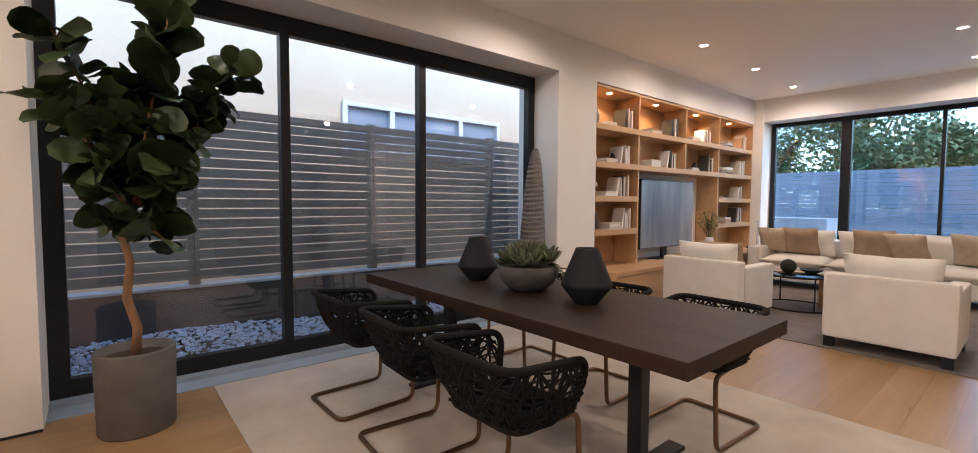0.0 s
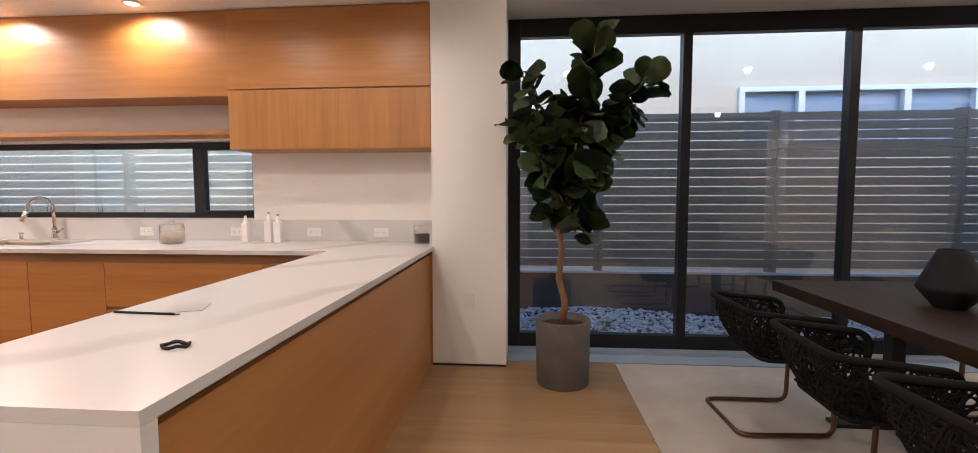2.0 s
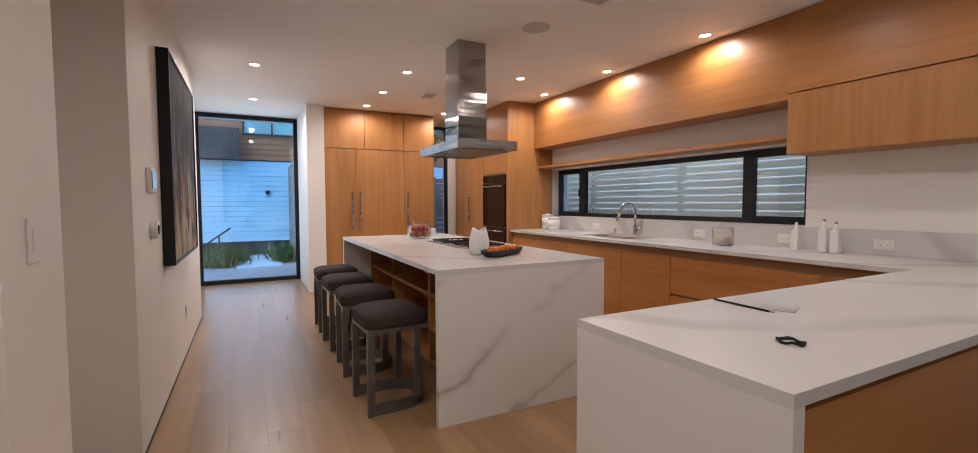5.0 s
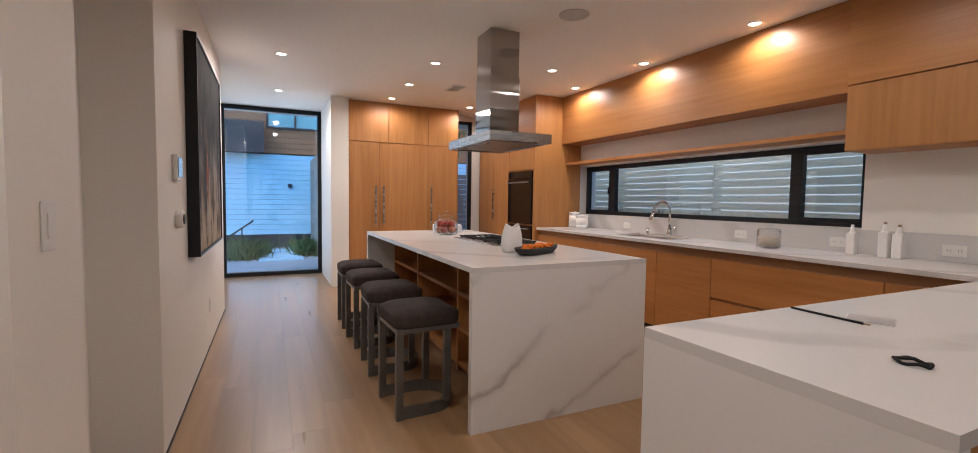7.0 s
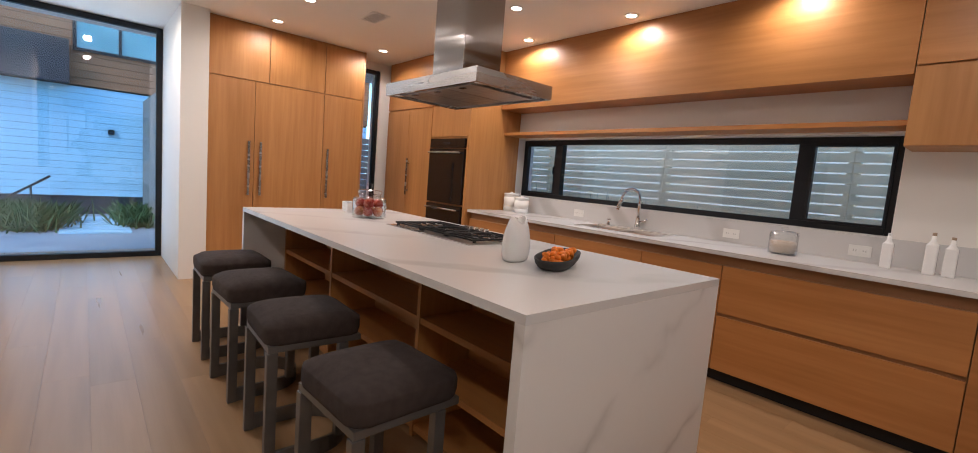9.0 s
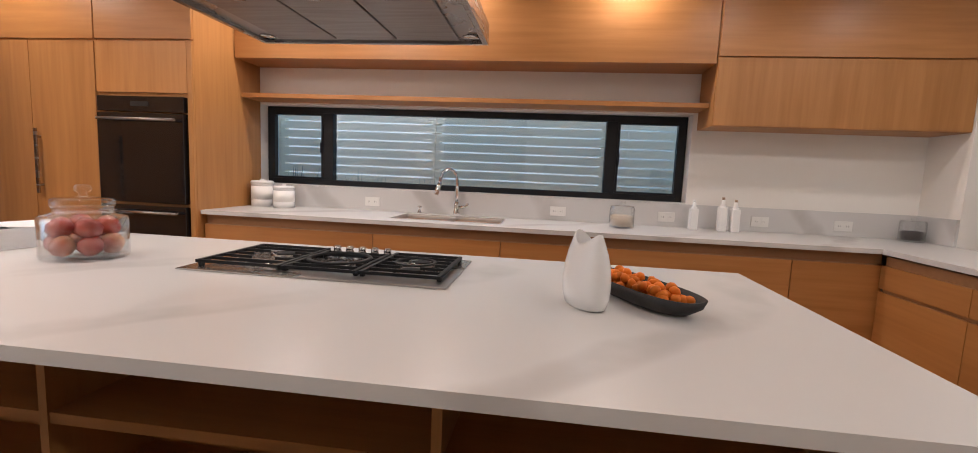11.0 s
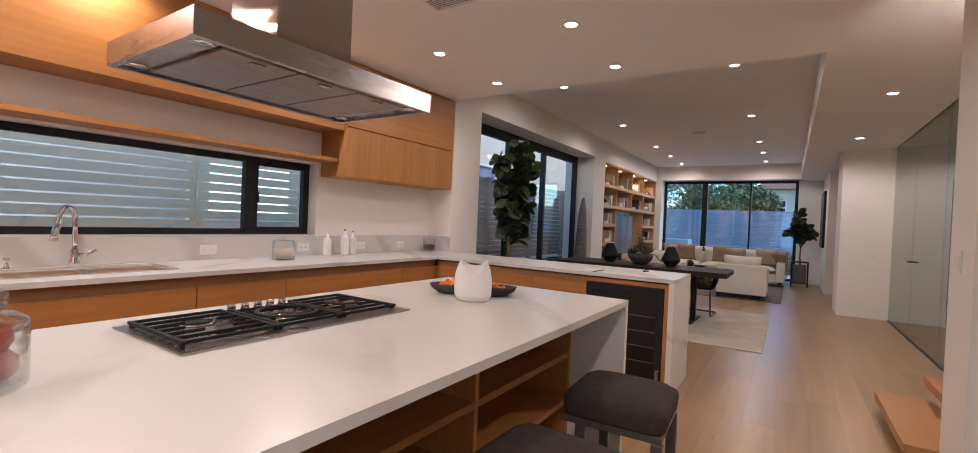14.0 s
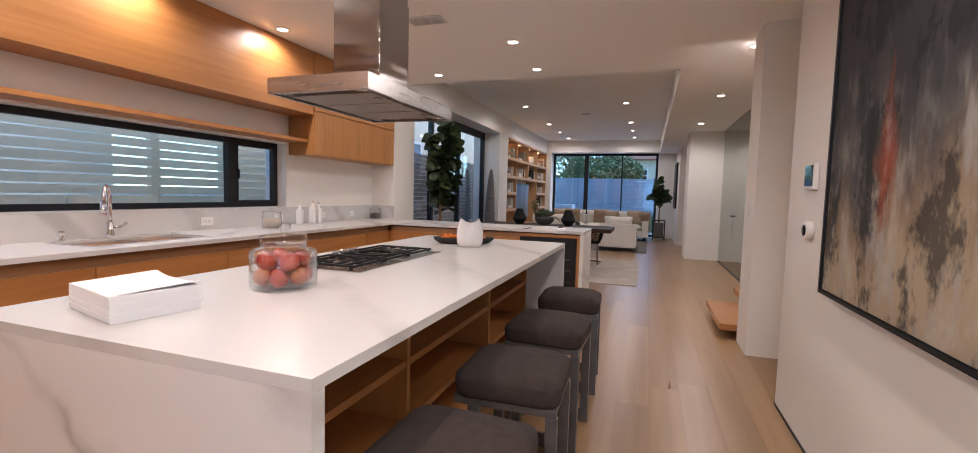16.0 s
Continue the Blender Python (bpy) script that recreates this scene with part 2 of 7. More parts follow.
BEIGE = surface("beige_linen", (0.55, 0.44, 0.33), (0.47, 0.36, 0.26), 0.95, 0, 14, bump=0.4, fine=600)
RUG = surface("wool_rug", (0.56, 0.50, 0.43), (0.44, 0.38, 0.32), 0.98, 0, 3.2, bump=0.8, fine=300)
RUGDARK = surface("grey_rug", (0.20, 0.175, 0.155), (0.14, 0.12, 0.11), 0.98, 0, 4, bump=0.8, fine=260)
CONCRETE = surface("concrete_pot", (0.135, 0.125, 0.115), (0.10, 0.092, 0.086), 0.75, 0, 7, bump=0.3, fine=90)
MATTEBLACK = surface("matte_black_ceramic", (0.010, 0.010, 0.011), (0.015, 0.015, 0.016), 0.65, 0, 12, bump=0.12, fine=160, spec=0.25)
DARKSTONE = surface("dark_stoneware", (0.035, 0.031, 0.029), (0.022, 0.020, 0.019), 0.7, 0, 14, bump=0.3, fine=80)
STONEBOWL = surface("grey_stone", (0.085, 0.082, 0.078), (0.055, 0.053, 0.05), 0.8, 0, 14, bump=0.5, fine=80)
SOIL = surface("soil", (0.06, 0.035, 0.02), (0.03, 0.018, 0.01), 0.95, 0, 30, bump=0.9, fine=80)
BARK = surface("bark", (0.26, 0.13, 0.06), (0.16, 0.085, 0.045), 0.8, 0, 20, (1, 1, 0.25), 0.6, 60)
LEAF = surface("fig_leaf", (0.066, 0.105, 0.040), (0.045, 0.075, 0.028), 0.38, 0, 9, bump=0.25, fine=40, objvar=0.35)
SUCC = surface("succulent_leaf", (0.06, 0.085, 0.04), (0.10, 0.105, 0.055), 0.5, 0, 14, bump=0.15, fine=50, objvar=0.35)
WHITECER = surface("white_ceramic", (0.80, 0.79, 0.77), (0.76, 0.75, 0.73), 0.18, 0, 5, bump=0.02)
WHITEPL = surface("white_plastic", (0.78, 0.77, 0.74), (0.75, 0.74, 0.71), 0.35, 0, 5, bump=0.02)
PAPER = surface("paper", (0.80, 0.80, 0.80), (0.76, 0.76, 0.77), 0.9, 0, 40, (1, 1, 20), 0.2, 300)
BLACKGLASS = surface("black_glass", (0.006, 0.006, 0.007), (0.009, 0.009, 0.010), 0.06, 0, 3, bump=0.0, rvar=0.03)
APPLEGOLD = surface("golden_apple_skin", (0.40, 0.17, 0.055), (0.34, 0.06, 0.035), 0.25, 0, 12, bump=0.03, objvar=0.2)
APPLE = surface("apple_skin", (0.25, 0.010, 0.014), (0.38, 0.07, 0.035), 0.22, 0, 14, bump=0.03, objvar=0.3)
APRICOT = surface("apricot", (0.80, 0.22, 0.018), (0.66, 0.15, 0.012), 0.6, 0, 20, bump=0.2, objvar=0.2, spec=0.25)
GRAIN = surface("grain", (0.58, 0.49, 0.40), (0.44, 0.35, 0.27), 0.9, 0, 160, bump=0.8, fine=260)
DARKBEAN = surface("dark_beans", (0.03, 0.02, 0.016), (0.05, 0.035, 0.03), 0.8, 0, 160, bump=0.8, fine=260)
FENCE = surface("grey_fence", (0.185, 0.185, 0.175), (0.145, 0.148, 0.14), 0.7, 0, 3, (0.3, 1, 4), 0.2, 120, objvar=0.06)
DARKWALL = surface("dark_concrete", (0.055, 0.058, 0.065), (0.038, 0.04, 0.046), 0.85, 0, 3, bump=0.3)
# Very pale, for the wall added to make the fence gaps bright.
PALEBACKING = surface("pale_backing", (0.88, 0.80, 0.66), (0.84, 0.76, 0.62), 0.8, 0, 2, bump=0.3, fine=120)
STUCCO = surface("beige_stucco", (0.74, 0.58, 0.42), (0.68, 0.52, 0.37), 0.9, 0, 2, bump=0.5, fine=150)
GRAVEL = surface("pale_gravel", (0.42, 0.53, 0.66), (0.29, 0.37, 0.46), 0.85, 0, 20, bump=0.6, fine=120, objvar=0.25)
# The paving's blue tint is outdoor daylight put into the colour.
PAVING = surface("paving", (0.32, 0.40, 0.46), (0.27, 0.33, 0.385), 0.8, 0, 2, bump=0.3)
GROUND = surface("earth_ground", (0.13, 0.12, 0.10), (0.09, 0.085, 0.07), 0.95, 0, 1.5, bump=0.5)
# White boards and slabs; the blue of the daylight is mixed into this colour.
SIDING = surface("blue_daylit_siding", (0.46, 0.74, 0.90), (0.42, 0.68, 0.84), 0.6, 0, 2, (0.3, 0.3, 3), 0.15)
CEDAR = wood("cedar_cladding", (0.40, 0.165, 0.07), (0.22, 0.09, 0.04), "y", 25, 0.6)
# Blue-grey, lightened in colour to make up for weak daylight on this fence.
GARDENFENCE = surface("blue_grey_fence", (0.27, 0.32, 0.40), (0.22, 0.27, 0.34), 0.7, 0, 3, (1, 0.3, 4), 0.2, 120, objvar=0.06)
FOLIAGE = surface("garden_leaf", (0.07, 0.125, 0.04), (0.11, 0.18, 0.065), 0.6, 0, 12, bump=0.2)
TILE = surface("roof_tile", (0.34, 0.14, 0.08), (0.26, 0.11, 0.07), 0.8, 0, 8, bump=0.4)
PANE = pane_mat("window_pane", (0.97, 0.98, 0.98), 0.075)
FILTERSTEEL = surface("filter_steel", (0.34, 0.31, 0.285), (0.28, 0.255, 0.235), 0.38, 0.9, 4, (1, 14, 1), 0.05, 60)
SINKSTEEL = surface("satin_steel", (0.62, 0.61, 0.60), (0.57, 0.56, 0.55), 0.38, 1.0, 6, bump=0.02)
THINGLASS = pane_mat("thin_jar_glass", (0.985, 0.99, 0.99), 0.05, 0.95, 2.3)
# Greenish glass; tint darkened to stand for the shade in the stairwell behind.
SCREENGLASS = pane_mat("screen_glass", (0.62, 0.70, 0.67), 0.09, 0.9, 2.6)
# Same fence; brightness and warmth against the blue skylight put into its colour.
FENCELIT = surface("lit_fence", (0.92, 0.76, 0.52), (0.85, 0.70, 0.48), 0.6, 0, 3, (0.3, 1, 4), 0.2, 120, objvar=0.05)
LAMPGLOW = glow("lamp_glow", (1.0, 0.90, 0.76), 5.0)
BULBGLOW = glow("shelf_lamp_glow", (1.0, 0.74, 0.46), 4.0)


def bm_box(bm, x0, x1, y0, y1, z0, z1, bevel=0.0):
    r = bmesh.ops.create_cube(bm, size=1, matrix=Matrix.LocRotScale(((x0 + x1) / 2, (y0 + y1) / 2, (z0 + z1) / 2), None, (abs(x1 - x0), abs(y1 - y0), abs(z1 - z0))))
    if bevel:
        ed = {e for v in r["verts"] for e in v.link_edges}
        bmesh.ops.bevel(bm, geom=list(ed), offset=bevel, segments=2, affect="EDGES", profile=0.6)
    return bm


def ring_slab(x0, x1, y0, y1, z0, z1, hx0, hx1, hy0, hy1, upright=False):
    """One slab with a square hole through it; upright: x and z span the face, y is the depth."""
    bm = bmesh.new()
    us, vs_ = (x0, hx0, hx1, x1), ((z0, hy0, hy1, z1) if upright else (y0, hy0, hy1, y1))
    d0, d1 = (y0, y1) if upright else (z0, z1)
    g = [[[bm.verts.new((u, d, v) if upright else (u, v, d)) for v in vs_] for u in us] for d in (d0, d1)]
    cells = [(i, j) for i in range(3) for j in range(3) if (i, j) != (1, 1)]
    for i, j in cells:
        for k in (0, 1):
            bm.faces.new((g[k][i][j], g[k][i + 1][j], g[k][i + 1][j + 1], g[k][i][j + 1]))
        for (a, b), n in ((((i, j), (i + 1, j)), (i, j - 1)), (((i + 1, j), (i + 1, j + 1)), (i + 1, j)), (((i + 1, j + 1), (i, j + 1)), (i, j + 1)), (((i, j + 1), (i, j)), (i - 1, j))):
            if n not in cells:
                bm.faces.new((g[0][a[0]][a[1]], g[0][b[0]][b[1]], g[1][b[0]][b[1]], g[1][a[0]][a[1]]))
    return bm


def box(*a, bevel=0.0):
    return bm_box(bmesh.new(), *a, bevel=bevel)


def boxes(*rows, bevel=0.0):
    bm = bmesh.new()
    for r in rows:
        bm_box(bm, *r, bevel=bevel)
    return bm


def lathe(profile, seg=32, at=(0, 0, 0), bm=None, squash=(1, 1)):
    """Turned body from (radius, height) pairs."""
    bm = bm or bmesh.new()
    rings = []
    for r, z in profile:
        if r < 1e-5:
            rings.append([bm.verts.new((at[0], at[1], at[2] + z))])
        else:
            rings.append([bm.verts.new((at[0] + squash[0] * r * math.cos(2 * math.pi * i / seg), at[1] + squash[1] * r * math.sin(2 * math.pi * i / seg), at[2] + z)) for i in range(seg)])
    for a, b in zip(rings, rings[1:]):
        for i in range(seg):
            j = (i + 1) % seg
            if len(a) == 1 and len(b) == 1:
                continue
            if len(a) == 1:
                bm.faces.new((a[0], b[j], b[i]))
            elif len(b) == 1:
                bm.faces.new((a[i], a[j], b[0]))
            else:
                bm.faces.new((a[i], a[j], b[j], b[i]))
    for f in bm.faces:
        f.smooth = True
    return bm


def disc_body(r, z0, z1, seg=32, at=(0, 0, 0), bm=None):
    return lathe([(0, z0), (r, z0), (r, z1), (0, z1)], seg, at, bm)


def tube(points, r, seg=8, bm=None, closed=False, taper=None):
    """A round bar along a line of points."""
    bm = bm or bmesh.new()
    pts = [Vector(p) for p in points]
    n, rings, up = len(pts), [], None
    for i, p in enumerate(pts):
        a = pts[(i - 1) % n] if closed else pts[max(i - 1, 0)]
        b = pts[(i + 1) % n] if closed else pts[min(i + 1, n - 1)]
        d = (b - a).normalized()
        if up is None:
            up = d.orthogonal().normalized()
        up = (up - d * up.dot(d))
        up = up.normalized() if up.length > 1e-6 else d.orthogonal().normalized()
        side = d.cross(up)
        rr = r if taper is None else r + (taper - r) * i / max(1, n - 1)
        rings.append([bm.verts.new(p + rr * (math.cos(2 * math.pi * k / seg) * up + math.sin(2 * math.pi * k / seg) * side)) for k in range(seg)])
    pairs = list(zip(rings, rings[1:])) + ([(rings[-1], rings[0])] if closed else [])
    for a, b in pairs:
        for k in range(seg):
            f = bm.faces.new((a[k], a[(k + 1) % seg], b[(k + 1) % seg], b[k]))
            f.smooth = True
    if not closed:
        bm.faces.new(rings[0][::-1]), bm.faces.new(rings[-1])
    return bm


def rounded(points, r, steps=5, closed=False):
    """Round off the corners of a line of points."""
    pts, out, n = [Vector(p) for p in points], [], len(points)
    for i, p in enumerate(pts):
        if not closed and i in (0, n - 1):
            out.append(p)
            continue
        a, b = (pts[i - 1] - p), (pts[(i + 1) % n] - p)
        k = min(r, a.length * 0.49, b.length * 0.49)
        s, e = p + a.normalized() * k, p + b.normalized() * k
        for j in range(steps + 1):
            t = j / steps
            out.append((1 - t) ** 2 * s + 2 * t * (1 - t) * p + t * t * e)
    return out


def mesh_of(name, bm, material):
    bmesh.ops.recalc_face_normals(bm, faces=bm.faces)
    me = bpy.data.meshes.new(name)
    bm.to_mesh(me)
    bm.free()
    me.materials.append(material)
    return me


def thing(name, at, label, category, group="", rz=0):
    ob = tagged(new(name), label, category, group)
    ob.matrix_basis = pose(*at, 0, 0, rz)
    return ob


def part(name, bm, material, parent, label="", world=False):
    """One mesh under a thing or a part. world: the mesh is given in the world's metres."""
    if world:
        top = parent
        while top.parent:
            top = top.parent
        bmesh.ops.transform(bm, matrix=top.matrix_basis.inverted(), verts=bm.verts)
    ob = new(name, mesh_of(name, bm, material))
    ob.parent = parent
    if label:
        ob["label"] = label
    return ob


def structure(name, bm, material, label, category):
    return tagged(new(name, mesh_of(name, bm, material)), label, category, kind="structure")


def whole(name, bm, material, at, label, category, group="", rz=0):
    ob = tagged(new(name, mesh_of(name, bm, material)), label, category, group)
    ob.matrix_basis = pose(*at, 0, 0, rz)
    return ob


# ---- structure ----
KC, LC = 2.72, 3.13        # ceilings: kitchen and hall, living and dining
floor = structure("floor", box(-9.0, 10.2, -3.2, 4.14, -0.25, -0.012), PLANK, "pale oiled oak plank floor", "floor")
structure("wall_north_kitchen", ring_slab(-7.6, -0.4, 3.86, 4.14, 0, KC, -5.555, -2.02, 1.10, 1.772, True), WALL, "warm white plaster kitchen wall", "wall")
structure("wall_pier", box(-0.4, 0.16, 3.5, 4.14, 0, LC), WALL, "white pier between kitchen and dining room", "wall")
structure("wall_north_header", box(0.16, 4.33, 3.5, 4.14, KC - 0.01, LC), WALL, "white header above the sliding glass doors", "wall")
structure("wall_column", box(4.33, 5.0, 3.51, 4.14, 0, LC), WALL, "white wall column beside the bookshelves", "wall")
structure("wall_north_living", boxes((5.0, 9.62, 3.51, 4.14, 2.705, LC), (5.0, 9.62, 3.92, 4.14, 0, 2.705), (9.62, 10.25, 3.36, 4.14, 0, LC)), WALL, "white living room wall round the bookshelves", "wall")
structure("wall_east", boxes((9.64, 10.25, -0.6, 3.36, 2.735, LC), (9.98, 10.25, -0.6, -0.065, 0, 2.735)), WALL, "white wall round the garden doors", "wall")
structure("wall_south_living", boxes((4.77, 5.6, -0.86, -0.6, 0, KC), (7.9, 10.25, -0.86, -0.6, 0, KC), (4.95, 8.1, -2.2, -2.0, 0, KC), (8.0, 8.1, -2.0, -0.86, 0, KC)), WALL, "white living room side wall", "wall")
structure("wall_hall_block", box(4.77, 4.95, -3.2, -0.86, 0, KC), WALL, "white wall at the end of the hall", "wall")
structure("wall_stair_back", box(-1.4, 4.77, -3.2, -3.0, 0, 4.6), WALL, "white back wall of the stair", "wall")
structure("wall_stair_column", box(-1.72, -1.32, -3.2, -0.645, 0, KC), WALL, "white column beside the stair", "wall")
structure("wall_niche_back", box(-2.70, -1.72, -1.12, -0.92, 0, KC), WALL, "white back wall of the shallow niche", "wall")
structure("wall_hall", box(-6.0, -2.70, -1.12, -0.645, 0, KC), WALL, "white hall wall with the painting", "wall")
structure("wall_foyer_south", box(-9.0, -6.0, -1.12, -0.92, 0, KC), WALL, "white foyer side wall", "wall")
structure("wall_foyer_pier", boxes((-8.52, -7.0, 0.62, 0.86, 0, KC), (-8.52, -8.30, -0.92, -0.86, 0, KC)), WALL, "white wall end beside the pantry cabinets", "wall")
structure("wall_west", boxes((-8.0, -7.72, 0.86, 2.58, 0, KC), (-7.75, -7.5, 3.0, 3.9, 0, KC), (-7.75, -7.5, 2.58, 3.0, 2.62, KC)), WALL, "white wall behind the pantry cabinets", "wall")
structure("ceiling_kitchen", box(-9.0, -0.4, -1.25, 4.14, KC, KC + 0.45), CEIL, "smooth white kitchen ceiling", "ceiling")
structure("ceiling_hall", boxes((-0.4, 10.25, -1.25, -0.09, KC, LC + 0.1), (4.95, 10.25, -2.2, -1.25, KC, LC + 0.1)), CEIL, "smooth white hall ceiling", "ceiling")
structure("ceiling_living", box(-0.4, 10.25, -0.09, 4.14, LC, LC + 0.2), CEIL, "smooth white raised ceiling", "ceiling")
structure("ceiling_stair", box(-1.72, 4.95, -3.2, -1.25, 4.4, 4.6), CEIL, "white ceiling of the stairwell", "ceiling")
structure("wall_stair_upper", boxes((-1.72, 4.95, -1.30, -1.25, LC + 0.1, 4.6), (-1.72, -1.5, -3.2, -1.25, KC, 4.6), (4.77, 4.95, -3.2, -1.25, KC, 4.6)), WALL, "white upper stairwell walls", "wall")
# Shadow line at the wall foot, drawn as thin black strips.
structure("trim", boxes((-6.0, -2.70, -0.645, -0.639, 0, 0.012), (-0.4, 0.16, 3.488, 3.5, 0.0, 0.012)), BLACKMETAL, "thin black strip drawn for the shadow line at the wall foot", "trim")


def window(name, plane, a0, a1, z0, z1, axis, mullions, label, stile=0.07, depth=0.07, head=None, foot=None, mid=0.05):
    """Black metal window or sliding door: frame, mullions and one pane a bay. axis: the direction it runs in."""
    head, foot = head or stile, foot or stile

    def b(lo, hi, za, zb, d0, d1):
        return (lo, hi, plane + d0, plane + d1, za, zb) if axis == "x" else (plane + d0, plane + d1, lo, hi, za, zb)
    w = tagged(new(name), label, "window", kind="structure")
    fr = part("window_frame", boxes(b(a0, a0 + stile, z0, z1, -depth / 2, depth / 2), b(a1 - stile, a1, z0, z1, -depth / 2, depth / 2), b(a0 + stile, a1 - stile, z1 - head, z1, -depth / 2, depth / 2), b(a0 + stile, a1 - stile, z0, z0 + foot, -depth / 2, depth / 2), bevel=0.004), BLACKMETAL, w)
    edges = [a0 + stile]
    for c, wd in mullions:
        part("mullion", box(*b(c - wd / 2, c + wd / 2, z0 + foot, z1 - head, -depth / 2 - 0.006, depth / 2 + 0.006), bevel=0.004), BLACKMETAL, w)
        edges += [c - wd / 2, c + wd / 2]
    edges.append(a1 - stile)
    for lo, hi in zip(edges[::2], edges[1::2]):
        p = part("pane", box(*b(lo, hi, z0 + foot, z1 - head, -0.004, 0.004)), PANE, w, "clear glass pane")
        p.visible_shadow = False
    return w


strip = window("window_1", 4.005, -5.553, -2.022, 1.10, 1.768, "x", [(-4.99, 0.09), (-2.595, 0.09)], "black-framed strip window behind the sink", 0.05, 0.06)
# the two end bays are casements with a sash and a small latch of their own
for a, b, hx in ((-5.502, -5.036, -5.05), (-2.549, -2.073, -2.535)):
    part("sash", ring_slab(a, b, 3.968, 4.018, 1.151, 1.717, a + 0.017, b - 0.017, 1.168, 1.700, True), BLACKMETAL, strip, "black casement sash")
    part("latch", box(hx - 0.007, hx + 0.007, 3.950, 3.9675, 1.38, 1.47, bevel=0.003), BLACKMETAL, strip, "small black casement latch")
window("window_2", 3.92, 0.16, 4.33, 0.036, KC - 0.012, "x", [(1.57, 0.07), (2.82, 0.07)], "black-framed sliding glass doors beside the dining table", 0.10, 0.08, 0.14, 0.11)
window("window_3", 10.05, -0.06, 3.35, 0.02, 2.73, "y", [(1.05, 0.045), (2.22, 0.14)], "black-framed sliding doors to the garden", 0.07, 0.08)
window("window_4", -8.42, -0.86, 0.62, 0.0, KC - 0.005, "y", [], "black-framed full-height glass front door", 0.06, 0.07)
window("window_5", -7.55, 2.59, 3.0, 0.0, 2.62, "y", [], "narrow full-height black-framed side window", 0.05, 0.06)
structure("sill", box(-5.553, -2.022, 3.858, 3.965, 1.094, 1.104), QUARTZ, "white stone window sill", "sill")
structure("threshold", boxes((0.16, 4.33, 3.62, 3.80, -0.011, 0.006), (0.16, 4.33, 3.80, 4.0, -0.011, 0.035)), PAVING, "pale stone threshold of the sliding doors", "threshold")


def downlight(x, y, z, power, tilt=0.0):
    lamp = thing("ceiling_light", (x, y, z), "round recessed downlight with white trim, lit", "ceiling light", "downlights")
    part("trim_ring", lathe([(0.043, -0.001), (0.060, -0.001), (0.066, -0.004), (0.064, -0.007), (0.045, -0.007), (0.043, -0.001)], 28), WHITEPL, lamp, "white trim ring")
    part("lens", disc_body(0.043, -0.0045, -0.0015, 24), LAMPGLOW, lamp, "glowing frosted lens")
    d = bpy.data.lights.new("downlight", "SPOT")
    d.energy, d.color, d.spot_size, d.spot_blend, d.shadow_soft_size = power, WARM, radians(172), 0.5, 0.045
    o = new("downlight_lamp", d)
    o.matrix_world = pose(x, y, z - 0.03)


KP, LP = 10.6, 6.4
for x, y in ((-7.02, -0.05), (-5.26, -0.05), (-6.77, 1.43), (-5.85, 1.43), (-4.83, 1.43), (-6.83, 2.67), (-4.49, 2.67), (-5.02, 3.36), (-3.82, 3.36), (-2.6, 3.36)):
    downlight(x, y, KC, KP * (1.5 if y < 0 else 0.72 if y > 3 else 0.62 if y < 2 and x < -4.5 else 0.78 if x < -4.8 else 1.0))
for x, y in ((-1.73, 2.67), (-0.8, 2.67), (-1.76, 1.45), (-0.78, 1.45)):
    downlight(x, y, KC, KP * (0.34 if y > 2 else 0.45))
for x in (-1.1, 1.1, 3.64):
    downlight(x, -0.69, KC, KP * (2.0 if x < 0 else 1.0))
for x in (0.9, 3.5, 5.95, 7.45, 8.95):
    for y in (2.7, 0.68):
        downlight(x, y, LC, LP * (0.6 if x < 1 else 1.0))


